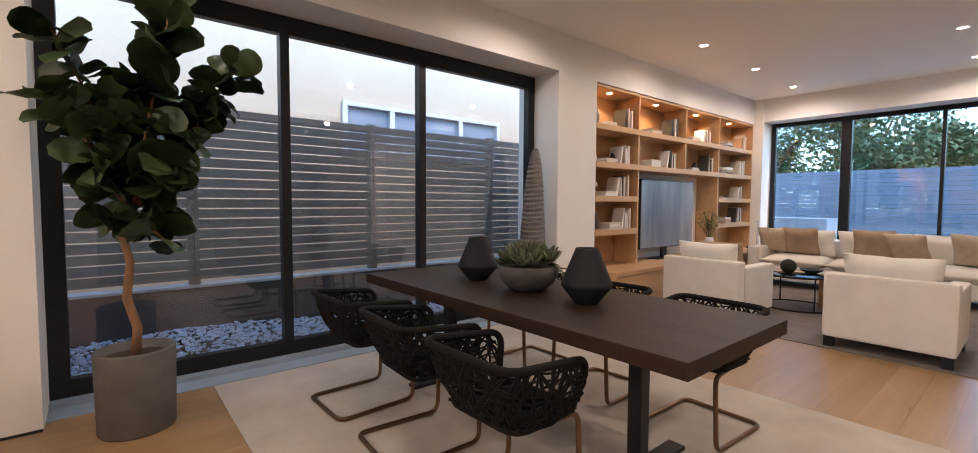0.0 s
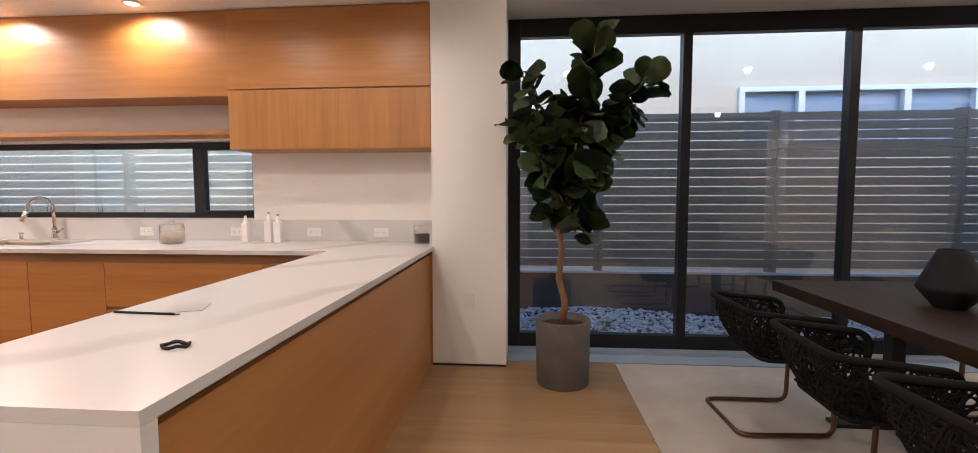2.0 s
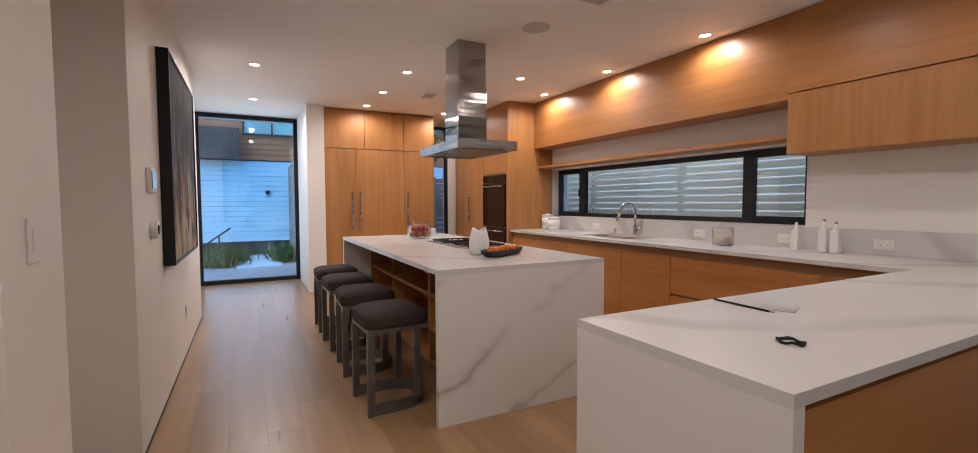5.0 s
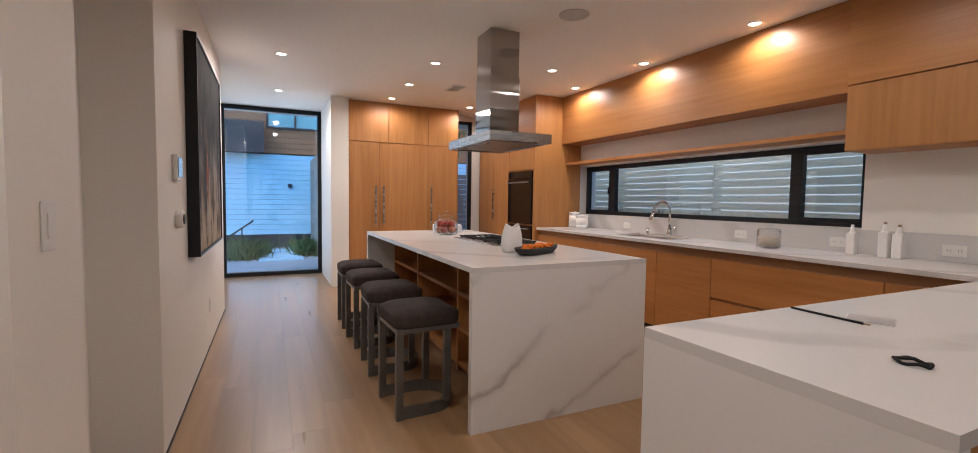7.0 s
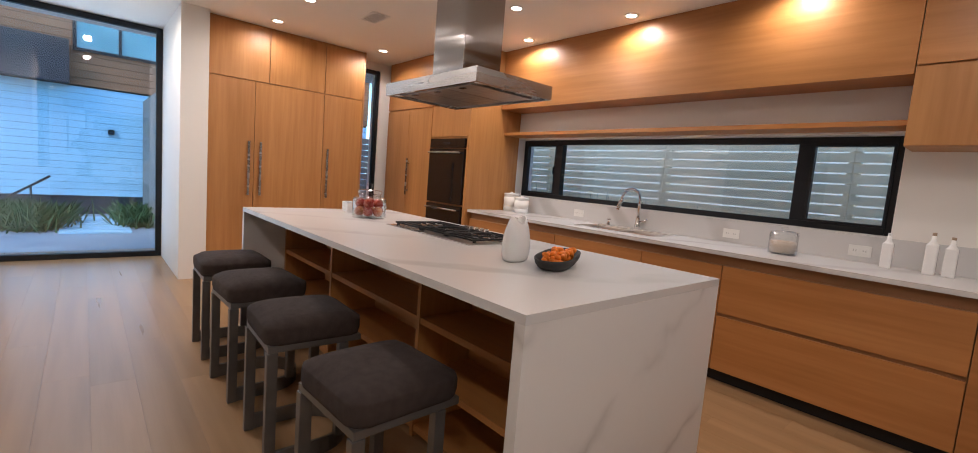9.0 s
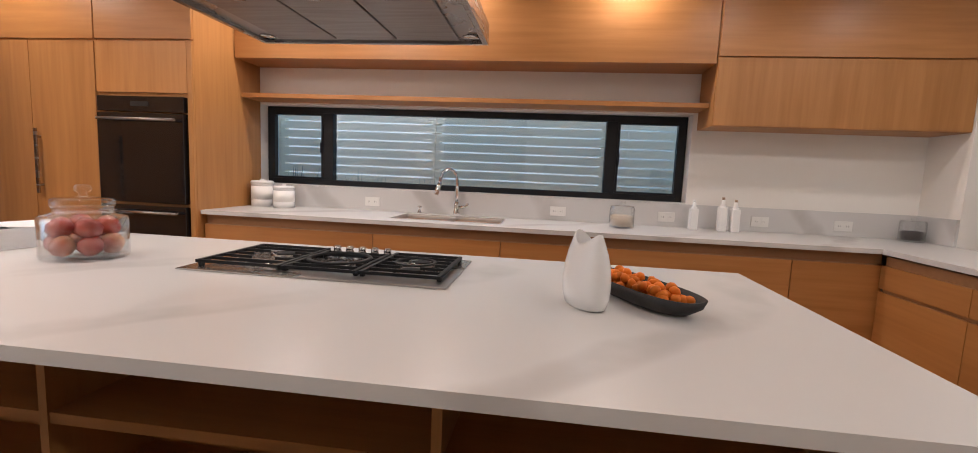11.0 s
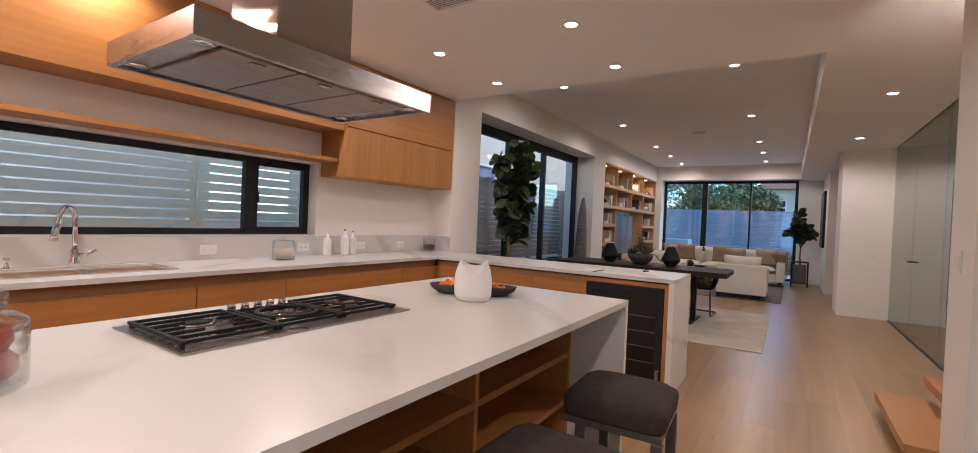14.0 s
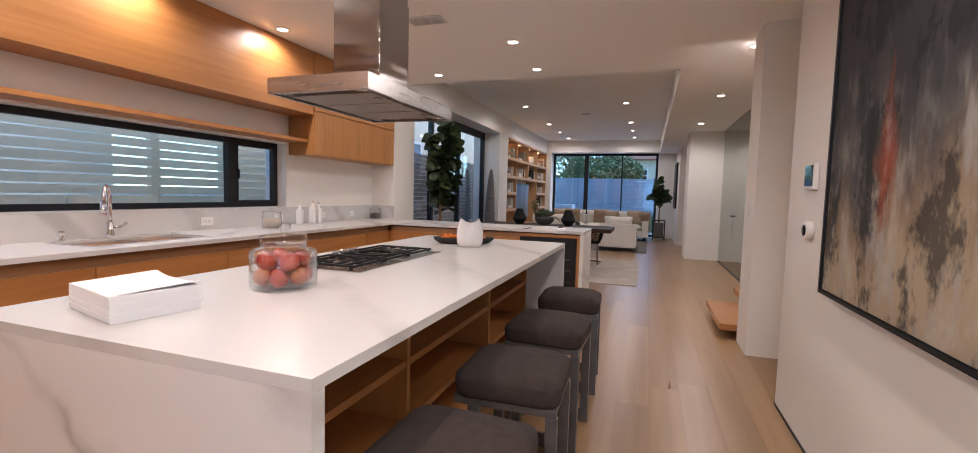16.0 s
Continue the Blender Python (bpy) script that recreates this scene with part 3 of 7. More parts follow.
# ---- kitchen ----
def cabinet(name, x0, x1, y0, y1, z0, z1, label, fronts, body=OAK, group="", handle=None, face="y"):
    """Flush-fronted cabinet unit. fronts: (lo, hi, z0, z1) of each door or drawer; face: 'y' fronts towards -y, 'x' towards -x, 'e' towards +x."""
    c = thing(name, ((x0 + x1) / 2, (y0 + y1) / 2, z0), label, "cabinet", group)
    t = 0.02
    if face == "y":
        part("body", box(x0 + 0.001, x1 - 0.001, y0 + t + 0.001, y1, z0, z1), body, c, world=True)
    elif face == "x":
        part("body", box(x0 + t + 0.001, x1, y0 + 0.001, y1 - 0.001, z0, z1), body, c, world=True)
    else:
        part("body", box(x0, x1 - t - 0.001, y0 + 0.001, y1 - 0.001, z0, z1), body, c, world=True)
    for f in fronts:
        lo, hi, a, b = f[:4]
        m = f[4] if len(f) > 4 else OAK
        g = 0.003
        bx = {"y": (lo + g, hi - g, y0, y0 + t, a + g, b - g), "x": (x0, x0 + t, lo + g, hi - g, a + g, b - g), "e": (x1 - t, x1, lo + g, hi - g, a + g, b - g)}[face]
        d = part("door", box(*bx, bevel=0.0015), m, c, world=True)
        if len(f) > 5:
            for hp in (f[5] if isinstance(f[5], tuple) else ()):
                px, py = (hp, y0 - 0.035) if face == "y" else ((x0 - 0.035, hp) if face == "x" else (x1 + 0.035, hp))
                ha, hb = handle
                if face == "y":
                    hb_ = boxes((px - 0.012, px + 0.012, py - 0.006, py + 0.006, ha, hb), (px - 0.006, px + 0.006, py + 0.006, y0, ha + 0.05, ha + 0.07), (px - 0.006, px + 0.006, py + 0.006, y0, hb - 0.07, hb - 0.05), bevel=0.002)
                else:
                    s0, s1 = (x1, px - 0.006) if face == "e" else (px + 0.006, x0)
                    hb_ = boxes((px - 0.006, px + 0.006, py - 0.012, py + 0.012, ha, hb), (s0, s1, py - 0.006, py + 0.006, ha + 0.05, ha + 0.07), (s0, s1, py - 0.006, py + 0.006, hb - 0.07, hb - 0.05), bevel=0.002)
                part("handle", hb_, STEEL, d, "long flat steel bar handle", world=True)
    return c


TOP = 0.915
# base units along the window wall
xs = [-5.538, -4.26, -3.37, -2.76, -1.55, -1.03]
for i, (a, b) in enumerate(zip(xs, xs[1:])):
    if i == 3:
        fr = [(a, b, 0.09, 0.468, OAKX), (a, b, 0.487, 0.815, OAKX)]
    else:
        fr = [(a, b, 0.09, 0.815, OAKX)]
    cabinet("base_cabinet", a, b, 3.17, 3.84, 0.085, 0.815, "oak base cabinet with handleless fronts under the white worktop" if i != 3 else "oak drawer unit with two handleless drawers", fr, OAKIN, "base cabinets")
whole("toe_kick", box(-5.538, -1.1, 3.24, 3.26, 0.0, 0.085), BLACKMETAL, (0, 0, 0), "dark recessed toe kick under the base cabinets", "toe kick")
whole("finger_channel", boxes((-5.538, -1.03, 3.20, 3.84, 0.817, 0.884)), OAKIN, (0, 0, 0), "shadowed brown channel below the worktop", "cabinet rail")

# worktop with the sink cut out, one run round the corner
SX0, SX1, SY0, SY1 = -4.19, -3.40, 3.33, 3.72
wt = thing("worktop", (-3, 3.5, TOP), "white veined quartz worktop turning the corner into the peninsula", "worktop")
part("slab", ring_slab(-5.542, -1.07, 3.14, 3.86, TOP - 0.03, TOP, SX0, SX1, SY0, SY1), QUARTZ, wt, world=True)
part("peninsula_slab", boxes((-1.07, -0.39, 0.81, 3.5, TOP - 0.03, TOP), (-1.07, -0.4, 3.5, 3.86, TOP - 0.03, TOP)), QUARTZ, wt, world=True)
part("waterfall_end", box(-1.07, -0.39, 0.81, 0.85, 0.0, TOP - 0.0305), QUARTZEND, wt, "white quartz waterfall end panel", world=True)
sp = thing("backsplash", (-3, 3.85, TOP), "low pale grey veined stone backsplash", "backsplash")
part("upstand", box(-5.542, -0.42, 3.84, 3.859, TOP + 0.001, 1.093), SPLASH, sp, world=True)
part("side_upstand", box(-0.42, -0.401, 3.502, 3.859, TOP + 0.001, 1.093), SPLASH, sp, world=True)

# peninsula body
pen = thing("peninsula", (-0.72, 2.0, 0), "oak-clad kitchen peninsula with drawers on the kitchen side", "cabinet")
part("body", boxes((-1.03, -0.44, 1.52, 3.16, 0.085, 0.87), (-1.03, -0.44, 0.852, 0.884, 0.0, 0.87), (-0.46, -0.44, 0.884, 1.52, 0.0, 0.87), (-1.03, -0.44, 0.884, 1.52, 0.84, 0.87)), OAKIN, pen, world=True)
part("back_panel", box(-0.44, -0.42, 0.852, 3.497, 0.0, 0.850), OAKY, pen, "oak panel with level grain", world=True)
# Black strip draws the shadow line under the slab's overhang.
part("shade_strip", box(-0.4395, -0.432, 0.852, 3.497, 0.8705, 0.8845), BLACKMETAL, pen, "black strip standing for the shade below the slab", world=True)
part("wall_filler", box(-0.44, -0.4015, 3.4985, 3.84, 0.0, 0.88), OAKY, pen, world=True)
part("end_stile", box(-1.05, -1.03, 0.852, 0.884, 0.0, 0.87), OAK, pen, world=True)
part("top_rail", box(-1.05, -1.03, 0.884, 1.52, 0.838, 0.87), OAKY, pen, world=True)
part("toe_kick", box(-0.99, -0.97, 1.5, 3.2, 0.0, 0.085), BLACKMETAL, pen, world=True)
for a, b in ((1.52, 2.02), (2.02, 2.55), (2.55, 3.168)):
    for z0, z1 in ((0.09, 0.655), (0.675, 0.815)):
        part("drawer", box(-1.05, -1.03, a + 0.002, b - 0.002, z0, z1, bevel=0.0015), OAKY, pen, world=True)
wine = thing("wine_cooler", (-0.75, 1.19, 0), "black glass-fronted wine cooler built into the peninsula", "wine cooler")
part("body", box(-0.99, -0.48, 0.892, 1.512, 0.02, 0.832), BLACKMETAL, wine, world=True)
wd = part("door", boxes((-1.05, -0.995, 0.890, 0.94, 0.06, 0.832), (-1.05, -0.995, 1.465, 1.515, 0.06, 0.832), (-1.05, -0.995, 0.94, 1.465, 0.06, 0.12), (-1.05, -0.995, 0.94, 1.465, 0.77, 0.832), bevel=0.003), BLACKMETAL, wine, world=True)
part("glass", box(-1.044, -1.036, 0.94, 1.465, 0.12, 0.77), BLACKGLASS, wd, "dark reflecting glass", world=True)
for z in (0.24, 0.36, 0.48, 0.60):
    part("rack", box(-1.047, -1.0445, 0.95, 1.455, z, z + 0.006), GUNMETAL, wine, "grey rack edge", world=True)
part("handle", box(-1.075, -1.06, 0.90, 0.925, 0.10, 0.20), STEEL, wine, world=True)
part("plinth", box(-1.0, -0.98, 0.89, 1.51, 0.0, 0.058), BLACKMETAL, wine, world=True)

# upper cabinets and bulkhead
cabinet("wall_cabinet", -1.987, -0.403, 3.51, 3.858, 1.655, KC - 0.004, "oak wall cabinet with upright grain, hung to the ceiling", [(-1.987, -0.403, 1.655, 2.108), (-1.987, -0.403, 2.113, KC - 0.006, OAKX)], OAK)
bulk = thing("oak_bulkhead", (-3.7, 3.68, 2.07), "oak-clad bulkhead above the strip window", "bulkhead")
part("front", box(-5.538, -1.992, 3.53, 3.55, 2.07, KC - 0.004, bevel=0.001), OAKX, bulk, world=True)
part("underside", box(-5.538, -1.992, 3.55, 3.858, 2.07, 2.09), OAKX, bulk, world=True)
shf = thing("wall_shelf", (-3.7, 3.7, 1.75), "long thin oak shelf above the strip window", "shelf")
part("board", box(-5.538, -1.992, 3.60, 3.858, 1.785, 1.818, bevel=0.002), OAKX, shf, world=True)

# oven tower and tall units
tow = cabinet("oven_tower", -6.30, -5.545, 3.10, 3.858, 0.085, KC - 0.004, "tall oak cabinet with a black double oven", [(-6.30, -5.585, 1.72, 2.075), (-6.30, -5.545, 2.085, KC - 0.006, OAKX), (-6.30, -5.585, 0.09, 0.40)], OAK)
part("side_stile", box(-5.585, -5.547, 3.10, 3.12, 0.09, 2.075), OAK, tow, world=True)
ov = thing("double_oven", (-5.88, 3.1, 0.42), "black glass double oven with steel bar handles", "oven")
part("body", box(-6.282, -5.598, 3.122, 3.6, 0.415, 1.70), BLACKMETAL, ov, world=True)
for z0, z1 in ((0.42, 0.93), (0.95, 1.58)):
    d = part("door", box(-6.278, -5.601, 3.075, 3.12, z0, z1, bevel=0.004), BLACKGLASS, ov, "black glass oven door", world=True)
    part("handle", tube([(-6.24, 3.035, z1 - 0.045), (-5.64, 3.035, z1 - 0.045)], 0.011, 10), STEEL, d, "steel bar handle", world=True)
    for x in (-6.21, -5.67):
        part("handle_mount", box(x - 0.007, x + 0.007, 3.04, 3.0745, z1 - 0.052, z1 - 0.038), STEEL, d, world=True)
part("control_panel", box(-6.278, -5.601, 3.08, 3.12, 1.59, 1.695, bevel=0.003), BLACKGLASS, ov, "black control panel", world=True)
part("display", box(-6.01, -5.87, 3.077, 3.0795, 1.625, 1.66), surface("display", (0.02, 0.025, 0.03), None, 0.1), ov, world=True)
cabinet("tall_cabinet", -7.4, -6.305, 3.10, 3.858, 0.085, KC - 0.004, "tall oak cabinet beside the oven tower", [(-7.4, -6.84, 0.09, 2.075, OAK), (-6.84, -6.305, 0.09, 2.075, OAK, (-6.78,)), (-7.4, -6.305, 2.085, KC - 0.006, OAKX)], OAK, handle=(0.98, 1.45))
pant = cabinet("pantry_cabinet", -7.7, -7.1, 0.862, 2.565, 0.03, KC - 0.004, "tall flush oak pantry cabinet with long bar handles", [(0.862, 1.32, 0.05, 2.115, OAK, (1.262,)), (1.32, 2.08, 0.05, 2.115, OAK, (1.38,)), (2.08, 2.565, 0.05, 2.115, OAK, (2.13,)), (0.862, 1.46, 2.12, KC - 0.03), (1.46, 2.08, 2.12, KC - 0.03), (2.08, 2.565, 2.12, KC - 0.03)], OAK, handle=(0.88, 1.47), face="e")
part("side_panel", box(-7.7, -7.1, 2.565, 2.585, 0.0, KC - 0.004), OAK, pant, world=True)

# island
IX0, IX1, IY0, IY1 = -5.285, -2.312, 0.80, 2.015
isl = thing("kitchen_island", (-3.77, 1.41, 0), "kitchen island, white veined quartz over oak shelving", "kitchen island")
part("countertop", ring_slab(IX0, IX1, IY0, IY1, TOP - 0.03, TOP, -4.16, -3.385, 1.465, 1.84), QUARTZ, isl, world=True)
for a, b in ((IX0, IX0 + 0.04), (IX1 - 0.04, IX1)):
    part("waterfall_end", box(a, b, IY0, IY1, 0.0, TOP - 0.0305), QUARTZEND, isl, "white quartz waterfall end with grey veins", world=True)
part("core", box(IX0 + 0.041, IX1 - 0.041, 1.42, 1.99, 0.0, TOP - 0.031), OAKX, isl, "oak cabinet core", world=True)
for x in (IX0 + 0.041, -4.345, -3.30, IX1 - 0.066):
    part("divider", box(x, x + 0.025, 1.10, 1.4195, 0.0, TOP - 0.031), OAK, isl, world=True)
for x0, x1 in ((IX0 + 0.0665, -4.3455), (-4.3195, -3.3005), (-3.2745, IX1 - 0.0665)):
    for z in (0.03, 0.30, 0.562):
        part("shelf", box(x0, x1, 1.105, 1.4195, z, z + 0.03), OAKX, isl, world=True)

# cooktop
ck = thing("gas_cooktop", (-3.773, 1.67, TOP), "stainless five-burner gas cooktop with black iron grates", "cooktop")
part("tray", boxes((-4.222, -3.346, 1.418, 1.872, TOP + 0.001, TOP + 0.006), (-4.153, -3.388, 1.475, 1.86, TOP - 0.03, TOP + 0.0005), bevel=0.001), STEEL, ck, "stainless tray", world=True)
def grate(gx0, gx1, gy0, gy1, cx, cy, clear):
    """Cast-iron grate: outer frame, level fingers that stop short of the burner, short feet."""
    bm = bmesh.new()
    z0, z1 = TOP + 0.016, TOP + 0.026
    for x in (gx0 + 0.006, gx1 - 0.006):
        bm_box(bm, x - 0.006, x + 0.006, gy0, gy1, z0, z1)
        for y in (gy0 + 0.02, gy1 - 0.02):
            bm_box(bm, x - 0.006, x + 0.006, y - 0.008, y + 0.008, TOP + 0.0062, z0 - 0.0003)
    n = 7
    for k in range(n):
        y = gy0 + 0.006 + (gy1 - gy0 - 0.012) * k / (n - 1)
        d = abs(y - cy)
        if k in (0, n - 1) or d > clear:
            bm_box(bm, gx0 + 0.0125, gx1 - 0.0125, y - 0.003, y + 0.003, z0, z1)
        else:
            h = math.sqrt(clear * clear - d * d)
            bm_box(bm, gx0 + 0.0125, cx - h, y - 0.003, y + 0.003, z0, z1)
            bm_box(bm, cx + h, gx1 - 0.0125, y - 0.003, y + 0.003, z0, z1)
    return bm


def iron_ring(cx, cy, r, w, z0, z1):
    return lathe([(r - w, z0), (r, z0), (r + 0.003, (z0 + z1) / 2), (r, z1), (r - w, z1), (r - w, z0)], 36, (cx, cy, TOP))


for gx0, gx1, gy1, cx, cy, clear in ((-4.195, -3.908, 1.835, -4.035, 1.655, 0.075), (-3.898, -3.648, 1.785, -3.773, 1.63, 0.098), (-3.638, -3.378, 1.835, -3.508, 1.655, 0.07)):
    g = part("grate", grate(gx0, gx1, 1.47, gy1, cx, cy, clear), MATTEBLACK, ck, "black cast-iron grate", world=True)
part("wok_ring", iron_ring(-3.773, 1.63, 0.108, 0.012, 0.0265, 0.034), MATTEBLACK, ck, "raised black iron wok ring", world=True)
part("wok_ring", iron_ring(-3.508, 1.655, 0.070, 0.008, 0.0265, 0.032), MATTEBLACK, ck, "small raised iron ring", world=True)
for bx, by, br in ((-4.035, 1.56, 0.032), (-4.035, 1.75, 0.042), (-3.773, 1.63, 0.030), (-3.508, 1.60, 0.036), (-3.508, 1.745, 0.030)):
    bu = part("burner", lathe([(0, 0.006), (br, 0.006), (br, 0.014), (br * 0.8, 0.0155), (0, 0.0155)], 24, (bx, by, TOP)), MATTEBLACK, ck, world=True)
    part("burner_ring", lathe([(br * 1.25, 0.006), (br * 1.5, 0.006), (br * 1.432, 0.012), (br * 1.25, 0.012), (br * 1.25, 0.006)], 24, (bx, by, TOP)), CHROME, bu, world=True)
part("knob_strip", box(-3.905, -3.641, 1.792, 1.857, TOP + 0.0062, TOP + 0.010, bevel=0.001), CHROME, ck, "bright steel strip under the knobs", world=True)
for k in range(5):
    kx = -3.875 + 0.051 * k
    kb = part("knob", lathe([(0, 0.018), (0.015, 0.018), (0.0145, 0.036), (0.011, 0.040), (0, 0.040)], 16, (kx, 1.825, TOP)), CHROME, ck, "chrome knob", world=True)
    part("knob_skirt", lathe([(0, 0.0102), (0.019, 0.0102), (0.016, 0.0178), (0, 0.0178)], 16, (kx, 1.825, TOP)), MATTEBLACK, kb, "black knob skirt", world=True)

# hood
hd = thing("range_hood", (-3.72, 1.68, 1.79), "brushed stainless island range hood with a square chimney", "range hood")
HX0, HX1, HY0, HY1, HZ = -4.24, -3.325, 1.37, 1.93, 1.745
part("canopy_rim", boxes((HX0, HX1, HY0, HY0 + 0.02, HZ, HZ + 0.075), (HX0, HX1, HY1 - 0.02, HY1, HZ, HZ + 0.075), (HX0, HX0 + 0.02, HY0 + 0.02, HY1 - 0.02, HZ, HZ + 0.075), (HX1 - 0.02, HX1, HY0 + 0.02, HY1 - 0.02, HZ, HZ + 0.075)), STEEL, hd, world=True)
bm = bmesh.new()
lo = [bm.verts.new(p) for p in ((HX0, HY0, HZ + 0.0755), (HX1, HY0, HZ + 0.0755), (HX1, HY1, HZ + 0.0755), (HX0, HY1, HZ + 0.0755))]
hi = [bm.verts.new(p) for p in ((-3.94, 1.50, HZ + 0.088), (-3.62, 1.50, HZ + 0.088), (-3.62, 1.80, HZ + 0.088), (-3.94, 1.80, HZ + 0.088))]
bm.faces.new(lo[::-1]), bm.faces.new(hi)
for i in range(4):
    bm.faces.new((lo[i], lo[(i + 1) % 4], hi[(i + 1) % 4], hi[i]))
part("canopy", bm, STEEL, hd, world=True)
part("chimney", boxes((-3.93, -3.63, 1.51, 1.79, HZ + 0.088, 2.33), (-3.924, -3.636, 1.516, 1.784, 2.33, KC - 0.001), bevel=0.002), CHIMNEY, hd, "two-piece steel chimney", world=True)
part("underside", box(HX0 + 0.02, HX1 - 0.02, HY0 + 0.02, HY1 - 0.02, HZ + 0.012, HZ + 0.016), STEEL, hd, world=True)
for k in range(3):
    x = HX0 + 0.10 + k * 0.24
    f = part("filter", box(x, x + 0.232, HY0 + 0.055, HY1 - 0.055, HZ + 0.003, HZ + 0.0115, bevel=0.003), FILTERSTEEL, hd, "steel grease filter", world=True)
    part("filter_catch", box(x + 0.095, x + 0.14, HY0 + 0.075, HY0 + 0.095, HZ - 0.002, HZ + 0.0025), STEEL, f, world=True)
for x, y in ((HX0 + 0.055, HY0 + 0.07), (HX1 - 0.055, HY0 + 0.07), (HX0 + 0.055, HY1 - 0.07), (HX1 - 0.055, HY1 - 0.07)):
    hl = part("hood_lamp", disc_body(0.03, HZ + 0.004, HZ + 0.0115, 20, (x, y, 0)), CHROME, hd, "small round hood lamp", world=True)


# stools
def stool():
    s = thing("counter_stool", (0, 0, 0), "backless counter stool with dark brown padded seat and flat gunmetal legs", "stool", "stools along the island")
    bm = box(-0.215, 0.215, -0.215, 0.215, 0.555, 0.665)
    bmesh.ops.subdivide_edges(bm, edges=bm.edges[:], cuts=7, use_grid_fill=True)
    for v in bm.verts:
        x, y, z = v.co
        f = max(0.0, 1 - (abs(x) / 0.215) ** 4) * max(0.0, 1 - (abs(y) / 0.215) ** 4)
        if z > 0.6:
            v.co.z = 0.632 + 0.038 * f ** 0.6 + (z - 0.665) * 0.5
        k = (max(abs(x), abs(y)) / 0.215) ** 8
        zz = (v.co.z - 0.6) / 0.06
        v.co.x *= 1 - 0.06 * k * max(0, abs(zz) - 0.3)
        v.co.y *= 1 - 0.06 * k * max(0, abs(zz) - 0.3)
    for c in (-1, 1):
        for v in bm.verts:
            if v.co.x * c > 0.18 and abs(v.co.y) > 0.18:
                v.co.x -= c * 0.018
                v.co.y -= 0.018 * (1 if v.co.y > 0 else -1)
    for f in bm.faces:
        f.smooth = True
    part("seat_cushion", bm, STOOLCLOTH, s, "dark brown woven seat pad")
    part("seat_frame", boxes((-0.205, 0.205, -0.205, 0.205, 0.525, 0.554), bevel=0.003), GUNMETAL, s)
    for x in (-0.19, 0.19):
        part("leg", box(x - 0.018, x + 0.018, -0.21, -0.165, 0.0, 0.524, bevel=0.003), GUNMETAL, s)
        part("leg", box(x - 0.018, x + 0.018, 0.10, 0.145, 0.07, 0.524, bevel=0.003), GUNMETAL, s)
    # horseshoe foot rail
    bm = bmesh.new()
    pts = [(-0.19, -0.17), (-0.19, 0.03)] + [(-0.19 * math.cos(a * math.pi / 12), 0.03 + 0.185 * math.sin(a * math.pi / 12)) for a in range(1, 12)] + [(0.19, 0.03), (0.19, -0.17)]
    ring = []
    for i, (x, y) in enumerate(pts):
        d = (Vector(pts[min(i + 1, len(pts) - 1)]) - Vector(pts[max(i - 1, 0)])).normalized()
        n = Vector((-d.y, d.x)) * 0.008
        ring.append([bm.verts.new((x + sx * n.x, y + sx * n.y, z)) for sx, z in ((-1, 0.0), (1, 0.0), (1, 0.075), (-1, 0.075))])
    for a, b in zip(ring, ring[1:]):
        for k in range(4):
            bm.faces.new((a[k], a[(k + 1) % 4], b[(k + 1) % 4], b[k]))
    bm.faces.new(ring[0]), bm.faces.new(ring[-1][::-1])
    part("foot_rail", bm, GUNMETAL, s, "curved flat foot rail")
    return s


st = stool()
for piece in st.children:
    piece.data.transform(Matrix.Diagonal((0.95, 0.95, 0.958, 1)))
st.matrix_basis = pose(-2.83, 0.66, 0, 0, 0, 3)
for x, y, r in ((-3.56, 0.66, -2), (-4.25, 0.655, 2), (-4.90, 0.655, -1)):
    copy_thing(st, pose(x, y, 0, 0, 0, r))


# ---- small kitchen things ----
sink = thing("kitchen_sink", (-3.8, 3.5, TOP), "undermounted stainless steel double sink", "sink")
for a, b in ((SX0, -3.80), (-3.79, SX1)):
    part("basin", boxes((a, a + 0.004, SY0, SY1, TOP - 0.22, TOP - 0.012), (b - 0.004, b, SY0, SY1, TOP - 0.22, TOP - 0.012), (a, b, SY0, SY0 + 0.004, TOP - 0.22, TOP - 0.012), (a, b, SY1 - 0.004, SY1, TOP - 0.22, TOP - 0.012), (a, b, SY0, SY1, TOP - 0.225, TOP - 0.22)), SINKSTEEL, sink, world=True)
part("rim", ring_slab(SX0 - 0.014, SX1 + 0.014, SY0 - 0.014, SY1 + 0.014, TOP + 0.0004, TOP + 0.003, SX0 + 0.001, SX1 - 0.001, SY0 + 0.001, SY1 - 0.001), SINKSTEEL, sink, "bright stainless rim", world=True)
fau = thing("kitchen_faucet", (-3.80, 3.78, TOP), "chrome gooseneck faucet with a side lever", "faucet")
part("base", lathe([(0, 0.0), (0.028, 0.0), (0.026, 0.03), (0.02, 0.05), (0.02, 0.11), (0, 0.11)], 20), CHROME, fau)
part("spout", tube([(0, 0, 0.1), (0, 0, 0.27)] + [(-0.055 + 0.055 * math.cos(a * math.pi / 10), -0.06 + 0.06 * math.cos(a * math.pi / 10), 0.27 + 0.10 * math.sin(a * math.pi / 10)) for a in range(1, 10)] + [(-0.115, -0.125, 0.25)], 0.013, 12), CHROME, fau)
